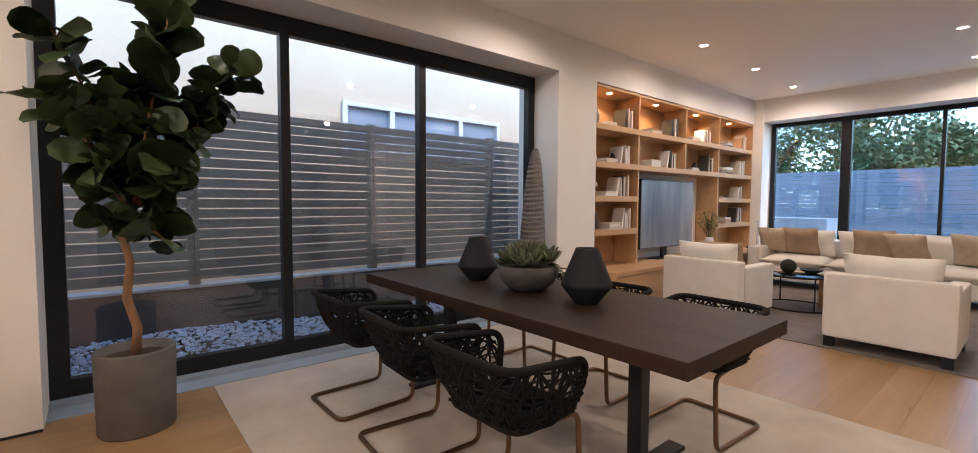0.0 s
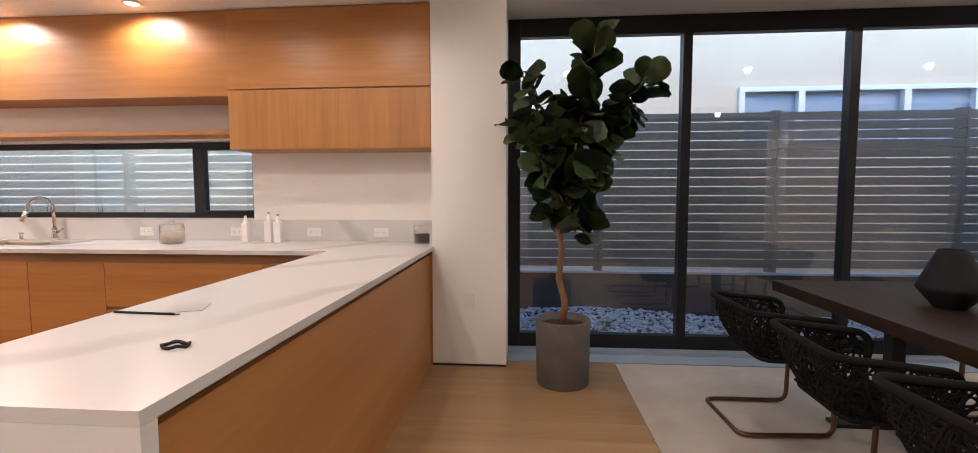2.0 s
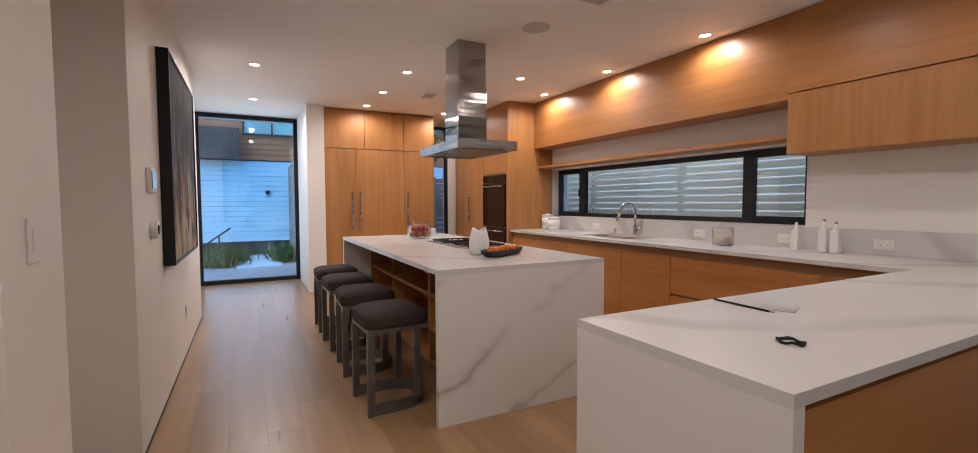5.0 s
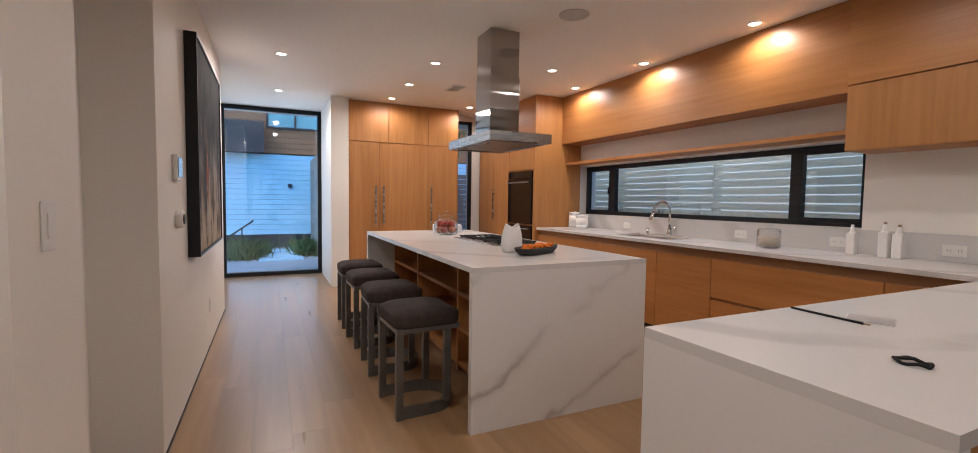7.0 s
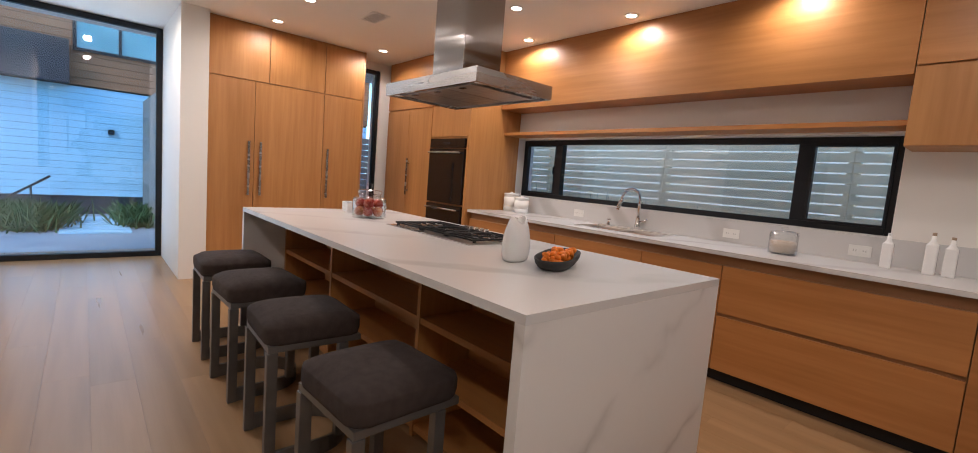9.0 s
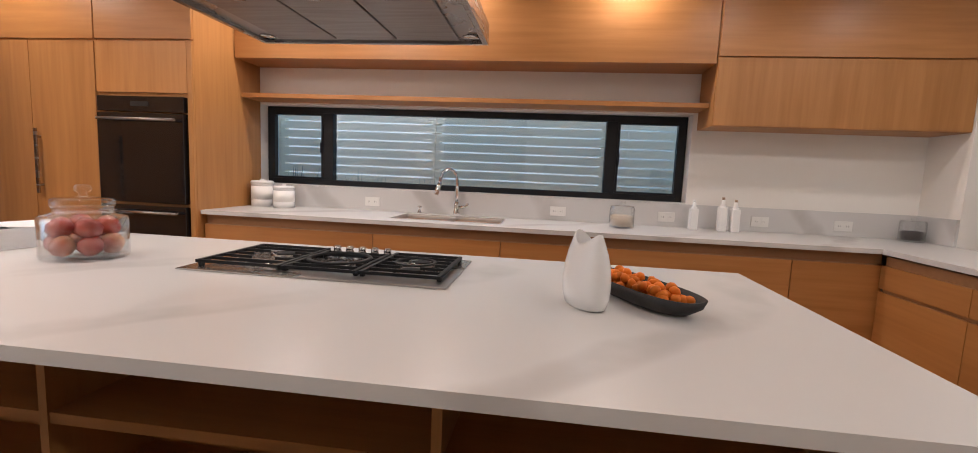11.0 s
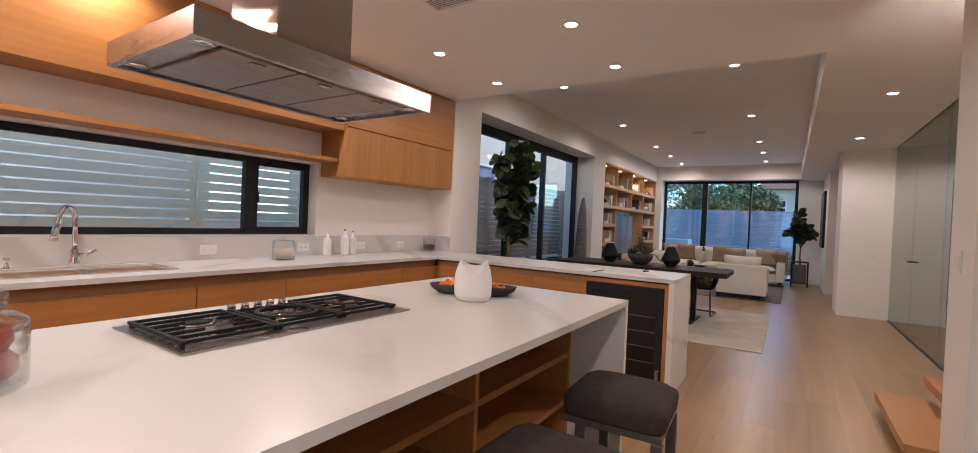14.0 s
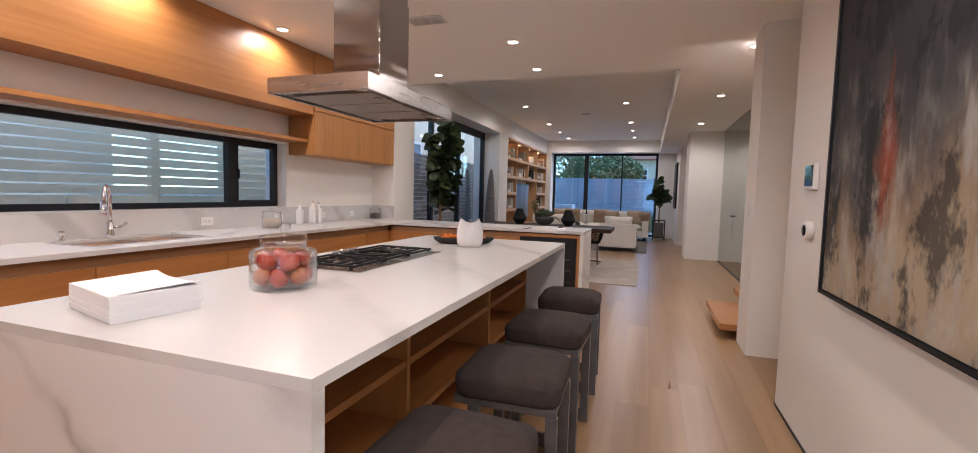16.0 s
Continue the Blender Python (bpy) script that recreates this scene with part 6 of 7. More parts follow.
fv = thing("dried_flowers", (7.85, 3.45, 0.4505), "vase of dried olive-coloured stems on the bench", "flowers")
part("vase", lathe([(0, 0), (0.07, 0), (0.09, 0.12), (0.06, 0.26), (0.05, 0.28), (0.044, 0.28), (0.05, 0.25), (0, 0.05)], 24), WHITECER, fv, "pale ceramic vase")
DRY = surface("dried_leaf", (0.30, 0.24, 0.09), (0.20, 0.18, 0.07), 0.8, scale=20, objvar=0.3)
bm = bmesh.new()
for k in range(26):
    a, l = br.uniform(0, 6.28), br.uniform(0.18, 0.42)
    tip = Vector((math.cos(a) * 0.26 * br.random(), math.sin(a) * 0.2 * br.random(), 0.28 + l))
    tube([(0, 0, 0.2), tip * 0.5 + Vector((0, 0, 0.14)), tip], 0.003, 4, bm)
    for j in range(9):
        p = Vector((0, 0, 0.25)).lerp(tip, 0.5 + 0.06 * j)
        d = Vector((br.uniform(-1, 1), br.uniform(-1, 1), br.uniform(-0.3, 1))).normalized() * 0.05
        s = d.orthogonal().normalized() * 0.014
        bm.faces.new([bm.verts.new(q) for q in (p, p + d * 0.5 + s, p + d, p + d * 0.5 - s)])
part("stems", bm, DRY, fv, "dry olive stems")


def cushion(name, at, size, m, label, rot=(0, 0, 0), parent=None, group=""):
    """Soft pillow: pinched edges, full middle."""
    bm = bmesh.new()
    bmesh.ops.create_cube(bm, size=1)
    bmesh.ops.subdivide_edges(bm, edges=bm.edges[:], cuts=9, use_grid_fill=True)
    for v in bm.verts:
        x, y, z = (2 * c for c in v.co)
        f = max(0.0, (1 - x ** 4) * (1 - y ** 4)) ** 0.45
        wr = 0.06 * noise.noise(Vector((x * 2.2 + at[0] * 3, y * 2.2 + at[1] * 5, z)))
        pin = 1 - 0.07 * (1 - abs(x * y)) * (max(abs(x), abs(y)) ** 3)
        v.co = Vector((x * size[0] / 2 * pin, y * size[1] / 2 * pin, z * size[2] / 2 * (0.10 + 0.9 * f) + wr * size[2]))
    for f in bm.faces:
        f.smooth = True
    if parent:
        bmesh.ops.transform(bm, matrix=pose(*at, *rot), verts=bm.verts)
        return part(name, bm, m, parent, label)
    ob = tagged(new(name, mesh_of(name, bm, m)), label, "pillow", group)
    ob.matrix_basis = pose(*at, *rot)
    return ob


def armchair(at, rz):
    """Boxy upholstered chair, back towards -x."""
    c = thing("armchair", at, "boxy cream linen armchair on short dark legs", "armchair", "cream armchairs", rz)
    part("back", box(-0.41, -0.27, -0.43, 0.43, 0.10, 0.665, bevel=0.022), CREAM, c)
    for s in (-1, 1):
        part("arm", box(-0.269, 0.42, s * 0.43, s * 0.30, 0.10, 0.60, bevel=0.022), CREAM, c)
    part("seat_base", box(-0.269, 0.40, -0.299, 0.299, 0.10, 0.30, bevel=0.015), CREAM, c)
    cushion("seat_cushion", (0.07, 0, 0.385), (0.68, 0.60, 0.19), CREAM, "plump cream seat cushion", (0, 0, 0), c)
    cushion("back_cushion", (-0.20, 0, 0.62), (0.44, 0.66, 0.24), CREAM, "plump cream back cushion", (0, 76, 0), c)
    for x in (-0.36, 0.36):
        for y in (-0.38, 0.38):
            part("leg", box(x - 0.035, x + 0.035, y - 0.035, y + 0.035, 0.011, 0.0995), BLACKMETAL, c, "short dark leg")


armchair((5.76, 0.845, 0), 0)
armchair((5.85, 2.42, 0), -3)
cushion("throw_pillow", (5.95, 2.42, 0.66), (0.36, 0.5, 0.13), TAN, "small tan linen pillow on the cream armchair", (0, 70, 0))

sf = thing("sofa", (8.75, 1.6, 0), "long cream linen sofa below the garden doors", "sofa")
part("back", box(0.25, 0.45, -1.45, 1.45, 0.12, 0.72, bevel=0.03), CREAM, sf)
for s in (-1, 1):
    part("arm", box(-0.45, 0.249, s * 1.45, s * 1.27, 0.12, 0.60, bevel=0.03), CREAM, sf)
part("seat_base", box(-0.43, 0.249, -1.269, 1.269, 0.12, 0.32, bevel=0.02), CREAM, sf)
for y in (-0.85, 0.0, 0.85):
    cushion("seat_cushion", (-0.09, y, 0.40), (0.72, 0.84, 0.18), CREAM, "", (0, 0, 0), sf)
    cushion("back_cushion", (0.16, y, 0.66), (0.42, 0.82, 0.22), CREAM, "", (0, 78, 0), sf)
for x in (-0.36, 0.36):
    for y in (-1.35, 1.35):
        part("leg", box(x - 0.04, x + 0.04, y - 0.04, y + 0.04, 0.012, 0.1195), BLACKMETAL, sf)
for y, m, a, sz in ((2.80, BEIGE, 66, 0.42), (2.42, TAN, 64, 0.46), (1.55, TAN, 66, 0.46), (1.20, BEIGE, 50, 0.44), (0.55, BEIGE, 62, 0.46), (0.30, TAN, 55, 0.40)):
    cushion("throw_pillow", (8.66, y, 0.70), (sz, sz, 0.15), m, "soft linen throw pillow propped on the sofa, %s" % ("tan" if m is TAN else "beige"), (0, a, 8 * math.sin(y * 9)), None, "sofa pillows")
bm = bmesh.new()
bmesh.ops.create_grid(bm, x_segments=24, y_segments=10, size=0.5)
for v in bm.verts:
    t = v.co.x + 0.5
    z = 0.625 if t < 0.45 else 0.625 - (t - 0.45) * 0.75
    y = 0.35 - 0.18 * min(1, t / 0.45) - 0.05 * max(0, t - 0.45)
    v.co = Vector((8.55 + v.co.y * 0.4 + 0.02 * math.sin(t * 9), y - 0.01 * math.sin(v.co.y * 30), z))
bmesh.ops.solidify(bm, geom=bm.faces[:], thickness=0.008)
whole("throw_blanket", bm, TAN, (0, -0.03, 0), "tan throw blanket draped over the sofa arm", "blanket")

ct = thing("coffee_table", (6.95, 1.95, 0), "round black-rimmed coffee table over a wooden drum", "coffee table")
part("top", lathe([(0, 0.40), (0.40, 0.40), (0.42, 0.405), (0.42, 0.42), (0.41, 0.425), (0, 0.425)], 48), BLACKGLASS, ct, "round dark top")
for k in range(4):
    a = math.pi / 4 + k * math.pi / 2
    part("leg", tube([(0.37 * math.cos(a), 0.37 * math.sin(a), 0.012), (0.37 * math.cos(a), 0.37 * math.sin(a), 0.40)], 0.009, 8), BLACKMETAL, ct)
part("floor_ring", tube([(0.37 * math.cos(a * math.pi / 20), 0.37 * math.sin(a * math.pi / 20), 0.02) for a in range(40)], 0.009, 6, closed=True), BLACKMETAL, ct)
drum = thing("side_table", (7.28, 1.52, 0), "low brown wooden drum table", "side table")
part("drum", lathe([(0, 0.011), (0.27, 0.011), (0.28, 0.02), (0.28, 0.36), (0.27, 0.37), (0, 0.37)], 40), SHELFOAK, drum)
ball = thing("moss_ball", (6.86, 2.02, 0.4255), "round dark moss ball on the coffee table", "ornament")
bm = bmesh.new()
bmesh.ops.create_icosphere(bm, subdivisions=4, radius=0.085)
for v in bm.verts:
    v.co += v.co.normalized() * 0.009 * noise.noise(v.co * 70)
    v.co.z += 0.083
part("moss", bm, surface("moss", (0.02, 0.022, 0.014), None, 0.95, bump=0.8, fine=200), ball)
db = thing("dish", (7.08, 1.84, 0.4255), "shallow dark dish on the coffee table", "dish")
part("body", lathe([(0, 0), (0.06, 0), (0.13, 0.04), (0.125, 0.043), (0.05, 0.012), (0, 0.01)], 28), MATTEBLACK, db)
st2 = thing("end_table", (8.7, 3.08, 0), "small black end table with glass top beside the sofa", "end table")
part("top", box(-0.2, 0.2, -0.07, 0.07, 0.55, 0.57), BLACKMETAL, st2)
for x in (-0.18, 0.18):
    part("leg", box(x - 0.01, x + 0.01, -0.06, 0.06, 0.0, 0.55), CHROME, st2)
fl = thing("table_lamp", (8.75, 3.08, 0.5705), "slim chrome reading lamp on the end table", "lamp")
part("stem", lathe([(0, 0), (0.05, 0), (0.05, 0.008), (0.006, 0.012), (0.006, 0.42), (0, 0.42)], 16), CHROME, fl)
part("arm", tube([(0, 0, 0.41), (-0.16, -0.02, 0.41)], 0.006, 8), CHROME, fl)
art = thing("wall_art", (9.2, -0.5995, 1.0), "tall narrow black-framed artwork on the side wall", "artwork")
part("frame", box(-0.55, 0.55, 0.0, 0.05, 0.0, 1.35, bevel=0.003), BLACKMETAL, art)
part("picture", box(-0.52, 0.52, 0.0502, 0.052, 0.03, 1.32), surface("dark_picture", (0.05, 0.05, 0.055), (0.15, 0.13, 0.11), 0.6, scale=3), art)


# ---- outside ----
structure("ground", box(-150, 150, -150, 150, -0.7, -0.32), GROUND, "bare earth reaching away from the house", "ground")
structure("side_yard", box(-9.0, 14.0, 4.142, 5.08, -0.32, -0.06), GROUND, "narrow side yard beside the house", "ground")
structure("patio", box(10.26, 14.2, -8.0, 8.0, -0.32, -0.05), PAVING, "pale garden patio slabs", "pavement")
structure("front_path", box(-14.0, -9.01, -6.0, 8.0, -0.32, -0.10), PAVING, "grey front garden paving with a blue daylight tint", "pavement")


def slat_fence(name, run, lo, hi, fixed, z0, z1, pitch, gap, bay, label, m=FENCE):
    f = thing(name, (0, 0, 0), label, "fence")

    def b(u0, u1, d0, d1, za, zb):
        return (u0, u1, fixed + d0, fixed + d1, za, zb) if run == "x" else (fixed + d0, fixed + d1, u0, u1, za, zb)
    n = int((z1 - z0) / pitch)
    bm = box(*b(0.0, bay - 0.004, -0.01, 0.01, 0.0, pitch - gap))
    shift = (0, -fixed, 0) if run == "x" else (-fixed, 0, 0)
    bmesh.ops.translate(bm, vec=shift, verts=bm.verts)
    me = mesh_of("slat", bm, m)
    k = lo
    while k < hi - 0.01:
        for i in range(n):
            o = new("slat", me)
            o.parent = f
            o.location = (k + 0.002, fixed, z0 + i * pitch) if run == "x" else (fixed, k + 0.002, z0 + i * pitch)
        part("post", box(*b(k - 0.045, k + 0.045, 0.0105, 0.09, z0 - 0.55, z1)), m, f)
        k += bay
    return f


slat_fence("slatted_fence", "x", -0.714, 10.1, 5.10, 0.532, 2.17, 0.0955, 0.011, 1.803, "grey horizontal slat fence on a low dark wall")
# This run gets the paler colour in place of stronger light.
slat_fence("pale_slatted_fence", "x", -9.729, -0.72, 5.10, 0.532, 2.17, 0.0955, 0.014, 1.803, "horizontal slat fence opposite the kitchen window, paled to look lit", FENCELIT)
structure("garden_wall", box(-9.73, 10.2, 5.085, 5.25, -0.32, 0.455), DARKWALL, "low dark concrete garden wall", "wall")
structure("garden_wall_cap", box(-9.73, 10.2, 5.075, 5.26, 0.4555, 0.478), PAVING, "pale capping of the garden wall", "wall")


def pebbles():
    r = np.random.default_rng(3)
    base = bmesh.new()
    bmesh.ops.create_icosphere(base, subdivisions=1, radius=1)
    bv = np.array([v.co[:] for v in base.verts])
    bf = np.array([[v.index for v in f.verts] for f in base.faces])
    base.free()
    n = 5200
    x, y = r.uniform(0.1, 6.2, n), r.uniform(4.16, 5.06, n)
    z = -0.055 + 0.10 * (y - 4.16) + 0.05 * np.sin(x * 1.7) * (y - 4.16) + r.uniform(0, 0.015, n)
    s = r.uniform(0.014, 0.030, (n, 1)) * r.uniform(0.6, 1.2, (n, 3))
    s[:, 2] *= 0.6
    verts = (bv[None] * s[:, None, :] + np.stack([x, y, z], 1)[:, None, :]).reshape(-1, 3)
    faces = (bf[None] + (np.arange(n) * len(bv))[:, None, None]).reshape(-1, 3)
    me = bpy.data.meshes.new("gravel")
    me.from_pydata(verts.tolist(), [], faces.tolist())
    me.materials.append(GRAVEL)
    return me


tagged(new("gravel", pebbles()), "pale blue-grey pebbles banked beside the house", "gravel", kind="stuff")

# neighbour to the north
# Added wall: a bright backing seen only through the gaps of the fence.
structure("fence_backing_wall", box(-16.0, -0.5, 9.0, 9.2, -0.32, 3.2), PALEBACKING, "pale wall added beyond the side fence to brighten its gaps", "wall")
nb = thing("neighbour_house", (3, 6.4, -0.32), "beige stucco neighbouring house with white windows", "house")
part("wall", boxes((-0.5, 3.05, 6.4, 6.6, -0.32, 6.5), (5.95, 10.2, 6.4, 6.6, -0.32, 6.5), (3.05, 5.95, 6.4, 6.6, -0.32, 1.9), (3.05, 5.95, 6.4, 6.6, 2.68, 6.5)), STUCCO, nb, "rough beige stucco", world=True)
part("roof", box(-0.8, 10.5, 6.1, 9.0, 6.5, 6.7), TILE, nb, world=True)
w = part("window", boxes((3.05, 5.95, 6.36, 6.5, 2.62, 2.68), (3.05, 5.95, 6.36, 6.5, 1.9, 1.96), (3.05, 3.12, 6.36, 6.5, 1.96, 2.62), (5.88, 5.95, 6.36, 6.5, 1.96, 2.62), (3.78, 3.86, 6.36, 6.5, 1.96, 2.62), (5.05, 5.13, 6.36, 6.5, 1.96, 2.62)), WHITEPL, nb, "white window frame", world=True)
for a, b in ((3.12, 3.78), (3.86, 5.05), (5.13, 5.88)):
    part("pane", box(a, b, 6.44, 6.45, 1.96, 2.62), surface("far_pane", (0.35, 0.42, 0.50), (0.28, 0.34, 0.42), 0.1, scale=2, bump=0), w, world=True)


def tree(at, h, spread, n, seed, label):
    t = thing("tree", at, label, "tree")
    r = random.Random(seed)
    part("trunk", tube([(0, 0, 0), (0.05, 0.02, h * 0.3), (-0.03, 0.05, h * 0.6)], 0.12, 8, taper=0.06), BARK, t)
    blobs = []
    for k in range(9):
        a = r.uniform(0, 6.28)
        c = Vector((math.cos(a) * spread * r.random() * 0.8, math.sin(a) * spread * r.random() * 0.8, h * r.uniform(0.35, 0.95)))
        blobs.append((c, spread * r.uniform(0.35, 0.6)))
        part("limb", tube([(0, 0.03, h * 0.4), c * 0.6 + Vector((0, 0, h * 0.2)), c], 0.05, 6, taper=0.015), BARK, t)
    verts, faces = [], []
    for k in range(n):
        c, s = blobs[k % 9]
        d = Vector((r.gauss(0, 1), r.gauss(0, 1), r.gauss(0, 0.8))).normalized() * s * (0.55 + 0.5 * r.random())
        p = c + d
        u = Vector((r.uniform(-1, 1), r.uniform(-1, 1), r.uniform(-1, 1))).normalized()
        v = u.orthogonal().normalized()
        l = r.uniform(0.11, 0.21)
        i = len(verts)
        verts += [p, p + u * l * 0.5 + v * l * 0.28, p + u * l, p + u * l * 0.5 - v * l * 0.28]
        faces.append((i, i + 1, i + 2, i + 3))
    me = bpy.data.meshes.new("crown")
    me.from_pydata([q[:] for q in verts], [], faces)
    me.materials.append(FOLIAGE)
    o = new("crown", me)
    o.parent = t


# east garden
slat_fence("garden_fence", "y", -5.4, 7.2, 14.0, 0.0, 2.06, 0.098, 0.008, 1.8, "blue-grey horizontal slat fence at the end of the garden", GARDENFENCE)
for x, y, h, s, sd in ((16.5, 6.0, 4.6, 2.3, 1), (16.6, 3.3, 4.4, 2.2, 2), (17.0, 8.6, 5.0, 2.2, 3), (18.5, 1.4, 3.6, 1.3, 4), (16.8, 11.5, 5.2, 2.4, 8)):
    tree((x, y, -0.32), h, s, 9500, sd, "leafy green garden tree behind the fence")
gw = thing("garden_planter", (12.6, 4.2, -0.05), "low pale rendered garden planter", "planter")
part("body", box(12.2, 13.0, 3.0, 5.6, -0.05, 0.95, bevel=0.01), PAVING, gw, world=True)


def bush(at, r0, n, seed, label):
    r = random.Random(seed)
    verts, faces = [], []
    for k in range(n):
        a, l = r.uniform(0, 6.28), r.uniform(0.4, 1.0) * r0
        b = Vector((r.gauss(0, 0.35) * r0, r.gauss(0, 0.35) * r0, 0))
        tip = b + Vector((math.cos(a) * l * 0.7, math.sin(a) * l * 0.7, l * r.uniform(0.5, 1.1)))
        s = Vector((-math.sin(a), math.cos(a), 0)) * 0.012
        i = len(verts)
        verts += [b - s, b + s, b.lerp(tip, 0.6) + Vector((0, 0, 0.1 * l)) + s * 0.8, tip, b.lerp(tip, 0.6) + Vector((0, 0, 0.1 * l)) - s * 0.8]
        faces.append((i, i + 1, i + 2, i + 3, i + 4))
    me = bpy.data.meshes.new("bush")
    me.from_pydata([q[:] for q in verts], [], faces)
    me.materials.append(FOLIAGE)
    o = tagged(new("grass_clump", me), label, "plant", "garden grasses")
    o.location = at


for k, (x, y) in enumerate(((13.5, 2.4), (13.4, 1.7), (13.5, 0.9), (13.3, 3.0), (13.5, 0.1), (13.4, -0.7))):
    bush((x, y, -0.05), 0.75, 420, 30 + k, "arching green grass clump at the foot of the fence")
eh = thing("distant_house", (25, -0.5, -0.32), "pale house with a red tile roof beyond the garden", "house")
part("wall", boxes((25, 29, -4.0, 1.6, -0.32, 3.7)), STUCCO, eh, world=True)
bm = bmesh.new()
pts = [(24.6, -4.4, 3.7), (29.4, -4.4, 3.7), (29.4, 2.0, 3.7), (24.6, 2.0, 3.7), (27, -2.5, 5.0), (27, 0.2, 5.0)]
vs = [bm.verts.new(p) for p in pts]
for q in ((0, 1, 4), (1, 2, 5, 4), (2, 3, 5), (3, 0, 4, 5), (0, 3, 2, 1)):
    bm.faces.new([vs[i] for i in q])
part("roof", bm, TILE, eh, "red tile roof", world=True)
for y in (0.3, -1.6):
    ww = part("window", boxes((24.96, 25.0, y, y + 0.9, 1.9, 3.1)), WHITEPL, eh, world=True)
    for i in range(2):
        for j in range(3):
            part("pane", box(24.95, 24.962, y + 0.06 + i * 0.41, y + 0.43 + i * 0.41, 1.96 + j * 0.38, 2.30 + j * 0.38), BLACKGLASS, ww, world=True)

# spiky plants whose tips show above the sill of the strip window
def spear_plant(at, h, n, seed):
    r = random.Random(seed)
    verts, faces = [], []
    for k in range(n):
        a, lean = r.uniform(0, 6.28), r.uniform(0.05, 0.30)
        l = h * r.uniform(0.78, 1.0)
        root = Vector((r.gauss(0, 0.05), r.gauss(0, 0.05), 0))
        out = Vector((math.cos(a), math.sin(a), 0))
        side = Vector((-math.sin(a), math.cos(a), 0)) * 0.016
        mid = root + out * lean * 0.35 + Vector((0, 0, l * 0.6))
        tip = root + out * lean + Vector((0, 0, l))
        i = len(verts)
        verts += [root - side, root + side, mid + side, tip, mid - side, mid + out * 0.006]
        faces += [(i, i + 1, i + 5), (i + 1, i + 2, i + 5), (i + 2, i + 3, i + 5), (i + 3, i + 4, i + 5), (i + 4, i, i + 5)]
    me = bpy.data.meshes.new("spear_plant")
    me.from_pydata([q[:] for q in verts], [], faces)
    me.materials.append(AGAVE)
    o = tagged(new("spear_plant", me), "tall blue-green spear-leaved plant in the side yard", "plant", "side yard plants")
    o.location = at


AGAVE = surface("blue_green_leaf", (0.06, 0.13, 0.12), (0.10, 0.18, 0.16), 0.5, 0, 10, bump=0.1)
for k, (x, h) in enumerate(((-5.75, 1.36), (-5.35, 1.31), (-4.95, 1.33), (-4.3, 1.27), (-3.75, 1.29))):
    spear_plant((x, 4.72 + 0.08 * (k % 2), -0.06), h, 34, 80 + k)

# front garden
fh = thing("garage_building", (-14, 0, -0.1), "two-storey building, white siding tinted with blue daylight below cedar cladding", "building")
part("core", box(-14.6, -14.06, -6.0, 6.0, -0.32, 5.6), DARKWALL, fh, world=True)
for i in range(16):
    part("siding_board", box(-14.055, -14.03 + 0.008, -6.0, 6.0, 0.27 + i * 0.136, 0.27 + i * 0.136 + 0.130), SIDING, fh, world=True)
for i in range(12):
    part("cladding_board", box(-14.055, -13.98, -6.0, 6.0, 2.47 + i * 0.145, 2.47 + i * 0.145 + 0.138), CEDAR, fh, "cedar board", world=True)
part("dark_panel", box(-13.97, -13.6, -6.0, -0.3, 2.45, 3.25), DARKWALL, fh, "dark rendered balcony", world=True)
gw2 = part("window", boxes((-13.975, -13.93, -0.25, 2.0, 3.12, 3.18), (-13.975, -13.93, -0.25, 2.0, 3.88, 3.94), (-13.975, -13.93, -0.25, -0.19, 3.18, 3.88), (-13.975, -13.93, 0.45, 0.5, 3.18, 3.88)), BLACKMETAL, fh, world=True)
for a, b in ((-0.19, 0.45), (0.5, 2.0)):
    part("pane", box(-13.965, -13.955, a, b, 3.18, 3.88), surface("teal_pane", (0.10, 0.30, 0.34), (0.2, 0.42, 0.46), 0.1, scale=1.5, bump=0), gw2, world=True)
part("wall_lamp", box(-14.02, -13.95, 0.28, 0.38, 1.55, 1.65), BLACKMETAL, fh, "small black wall lamp", world=True)
structure("side_garden_wall", box(-13.9, -9.0, 0.85, 1.0, -0.32, 2.3), FENCE, "grey rendered garden wall", "wall")
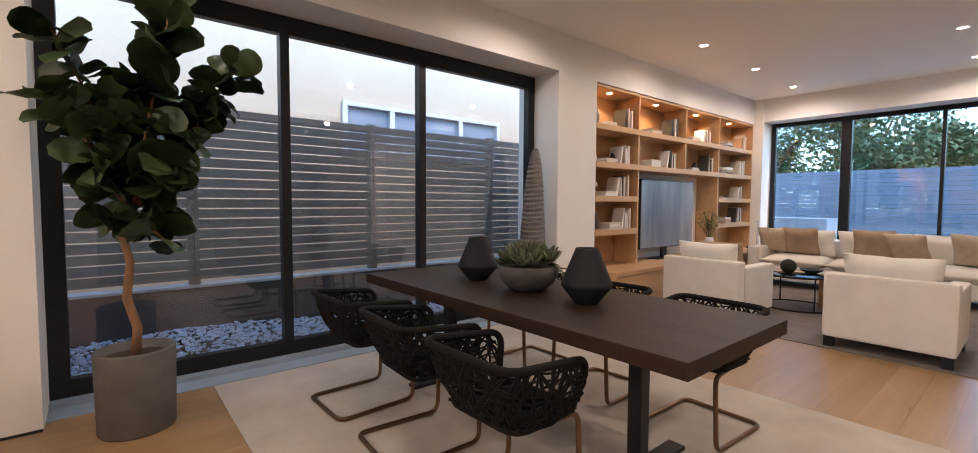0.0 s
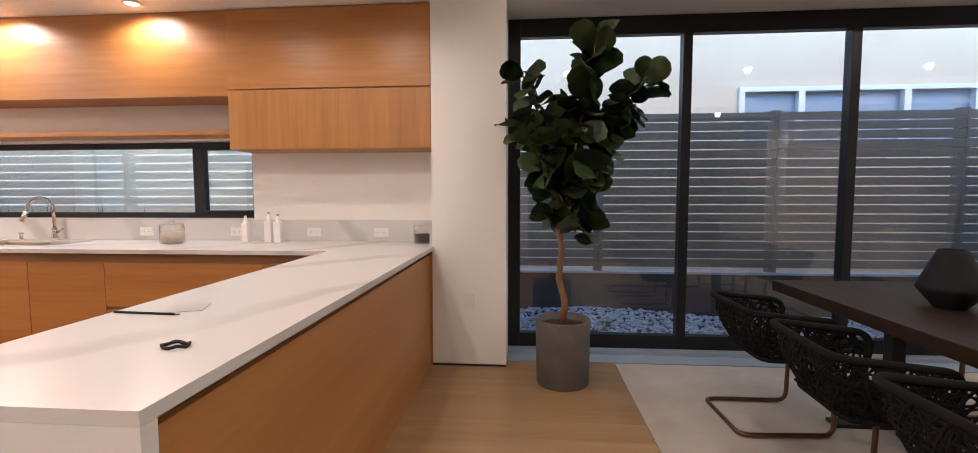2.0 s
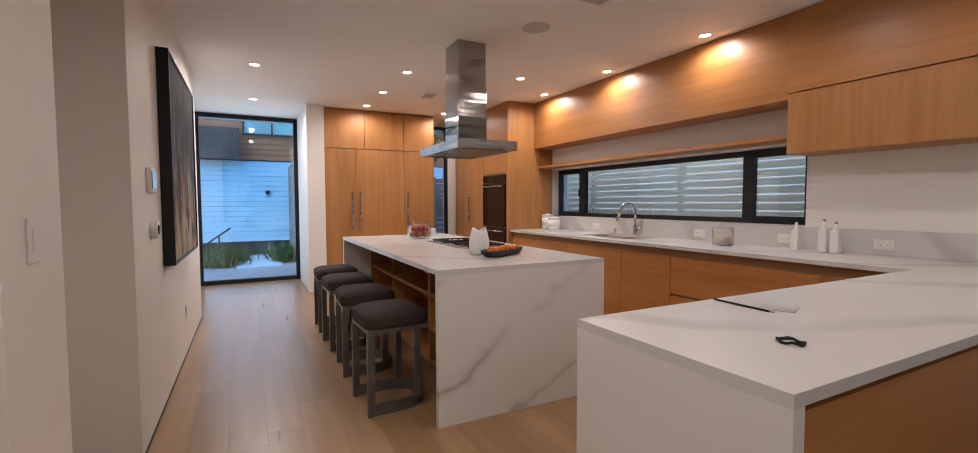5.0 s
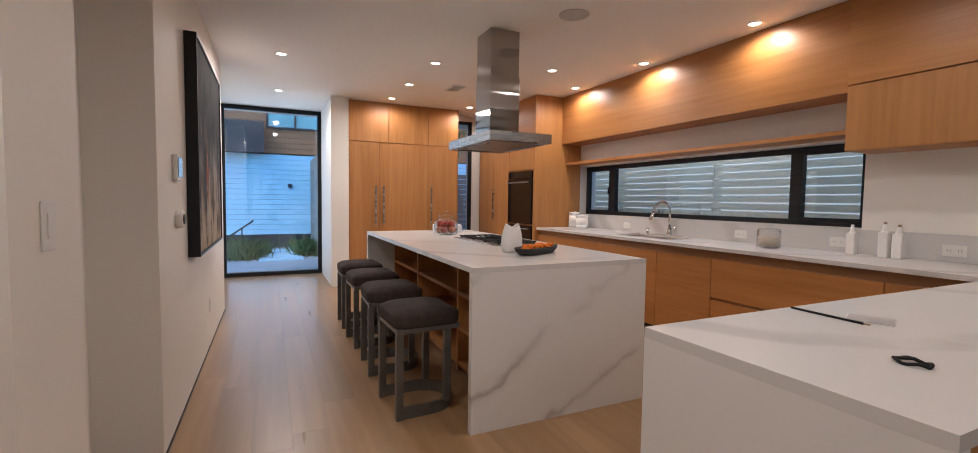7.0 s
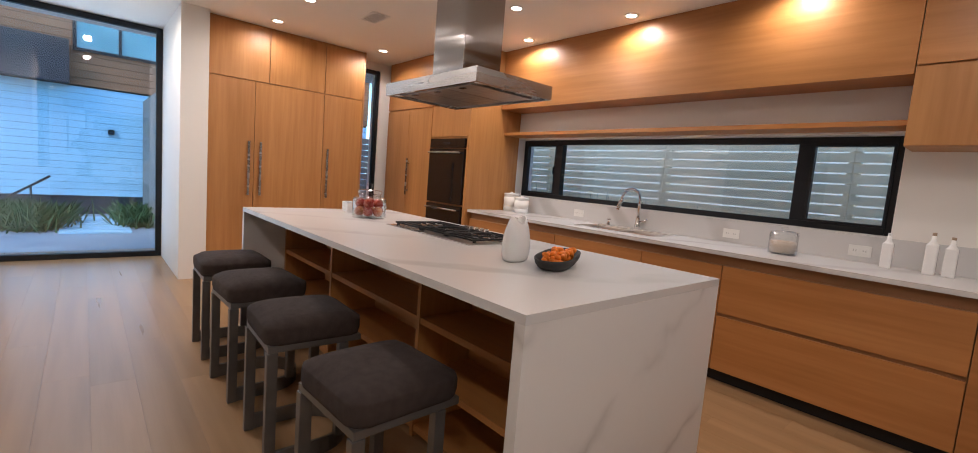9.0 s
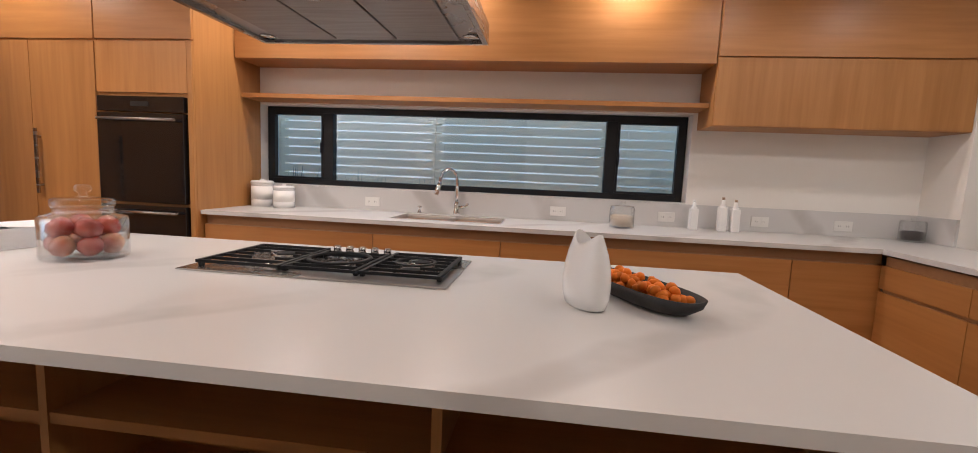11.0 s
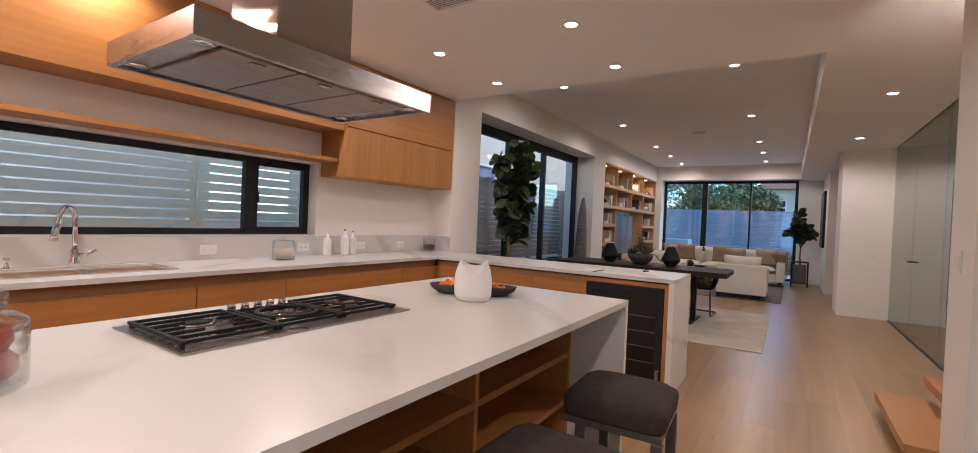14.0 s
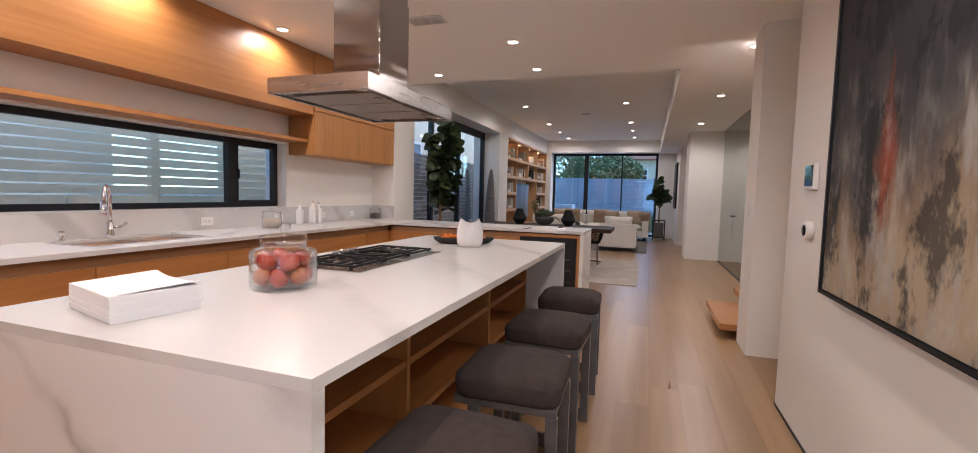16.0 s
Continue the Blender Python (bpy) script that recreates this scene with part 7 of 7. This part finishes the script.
rail = thing("handrail", (-12.8, -0.6, -0.1), "thin sloping black handrail in the front garden", "handrail")
part("bar", tube([(0, -0.55, 0.36), (0, 0.05, 0.80)], 0.02, 8), BLACKMETAL, rail)
for y, z in ((-0.5, 0.397), (-0.2, 0.617)):
    part("post", tube([(0, y, 0), (0, y, z)], 0.015, 8), BLACKMETAL, rail)
for k, (x, y) in enumerate(((-11.8, -1.2), (-12.2, -0.9), (-11.6, -0.7), (-12.6, -1.5), (-12.4, -0.5), (-11.5, -1.7), (-12.0, 0.65), (-12.7, 0.7), (-12.9, -1.0))):
    bush((x, y, -0.1), 0.45, 300, 60 + k, "low blue-green grass clump in the front garden")
for i in range(7):
    sl = tagged(new("stepping_slab", mesh_of("stepping_slab", box(-0.13, 0.13, -0.45, 0.45, 0, 0.03, bevel=0.005), SIDING)), "pale stepping slab in the front path, blue daylight in its colour", "paving slab", "stepping slabs")
    sl.location = (-11.2 - i * 0.32, 0.05, -0.0995)
slat_fence("west_fence", "y", 2.0, 5.6, -10.4, 0.0, 1.9, 0.118, 0.01, 1.8, "grey slat fence seen through the side window")
tree((-12.0, 3.4, -0.32), 4.2, 1.4, 5000, 12, "leafy green tree beyond the side window")


# ---- floor planks ----
def planks():
    meshes = {}
    r = random.Random(8)
    W, n = 0.195, 0
    y = -3.0
    while y < 4.1:
        y1 = min(y + W, 4.10)
        x = -8.95 - r.uniform(0, 1.8)
        while x < 10.15:
            L_ = r.choice((1.9, 2.2, 2.5))
            a, b = max(x, -8.95), min(x + L_, 10.15)
            if b - a > 0.05:
                key = (round(b - a, 3), round(y1 - y, 3))
                if key not in meshes:
                    bm = box(0, b - a - 0.0004, 0, y1 - y - 0.0004, -0.0115, 0.0)
                    bmesh.ops.bevel(bm, geom=[e for e in bm.edges if all(v.co.z > -0.001 for v in e.verts)], offset=0.0003, segments=1, affect="EDGES")
                    meshes[key] = mesh_of("plank", bm, PLANK)
                o = new("plank", meshes[key])
                o.parent = floor
                o.location = (a, y, -0.0002)
            x += L_
        y += W


planks()
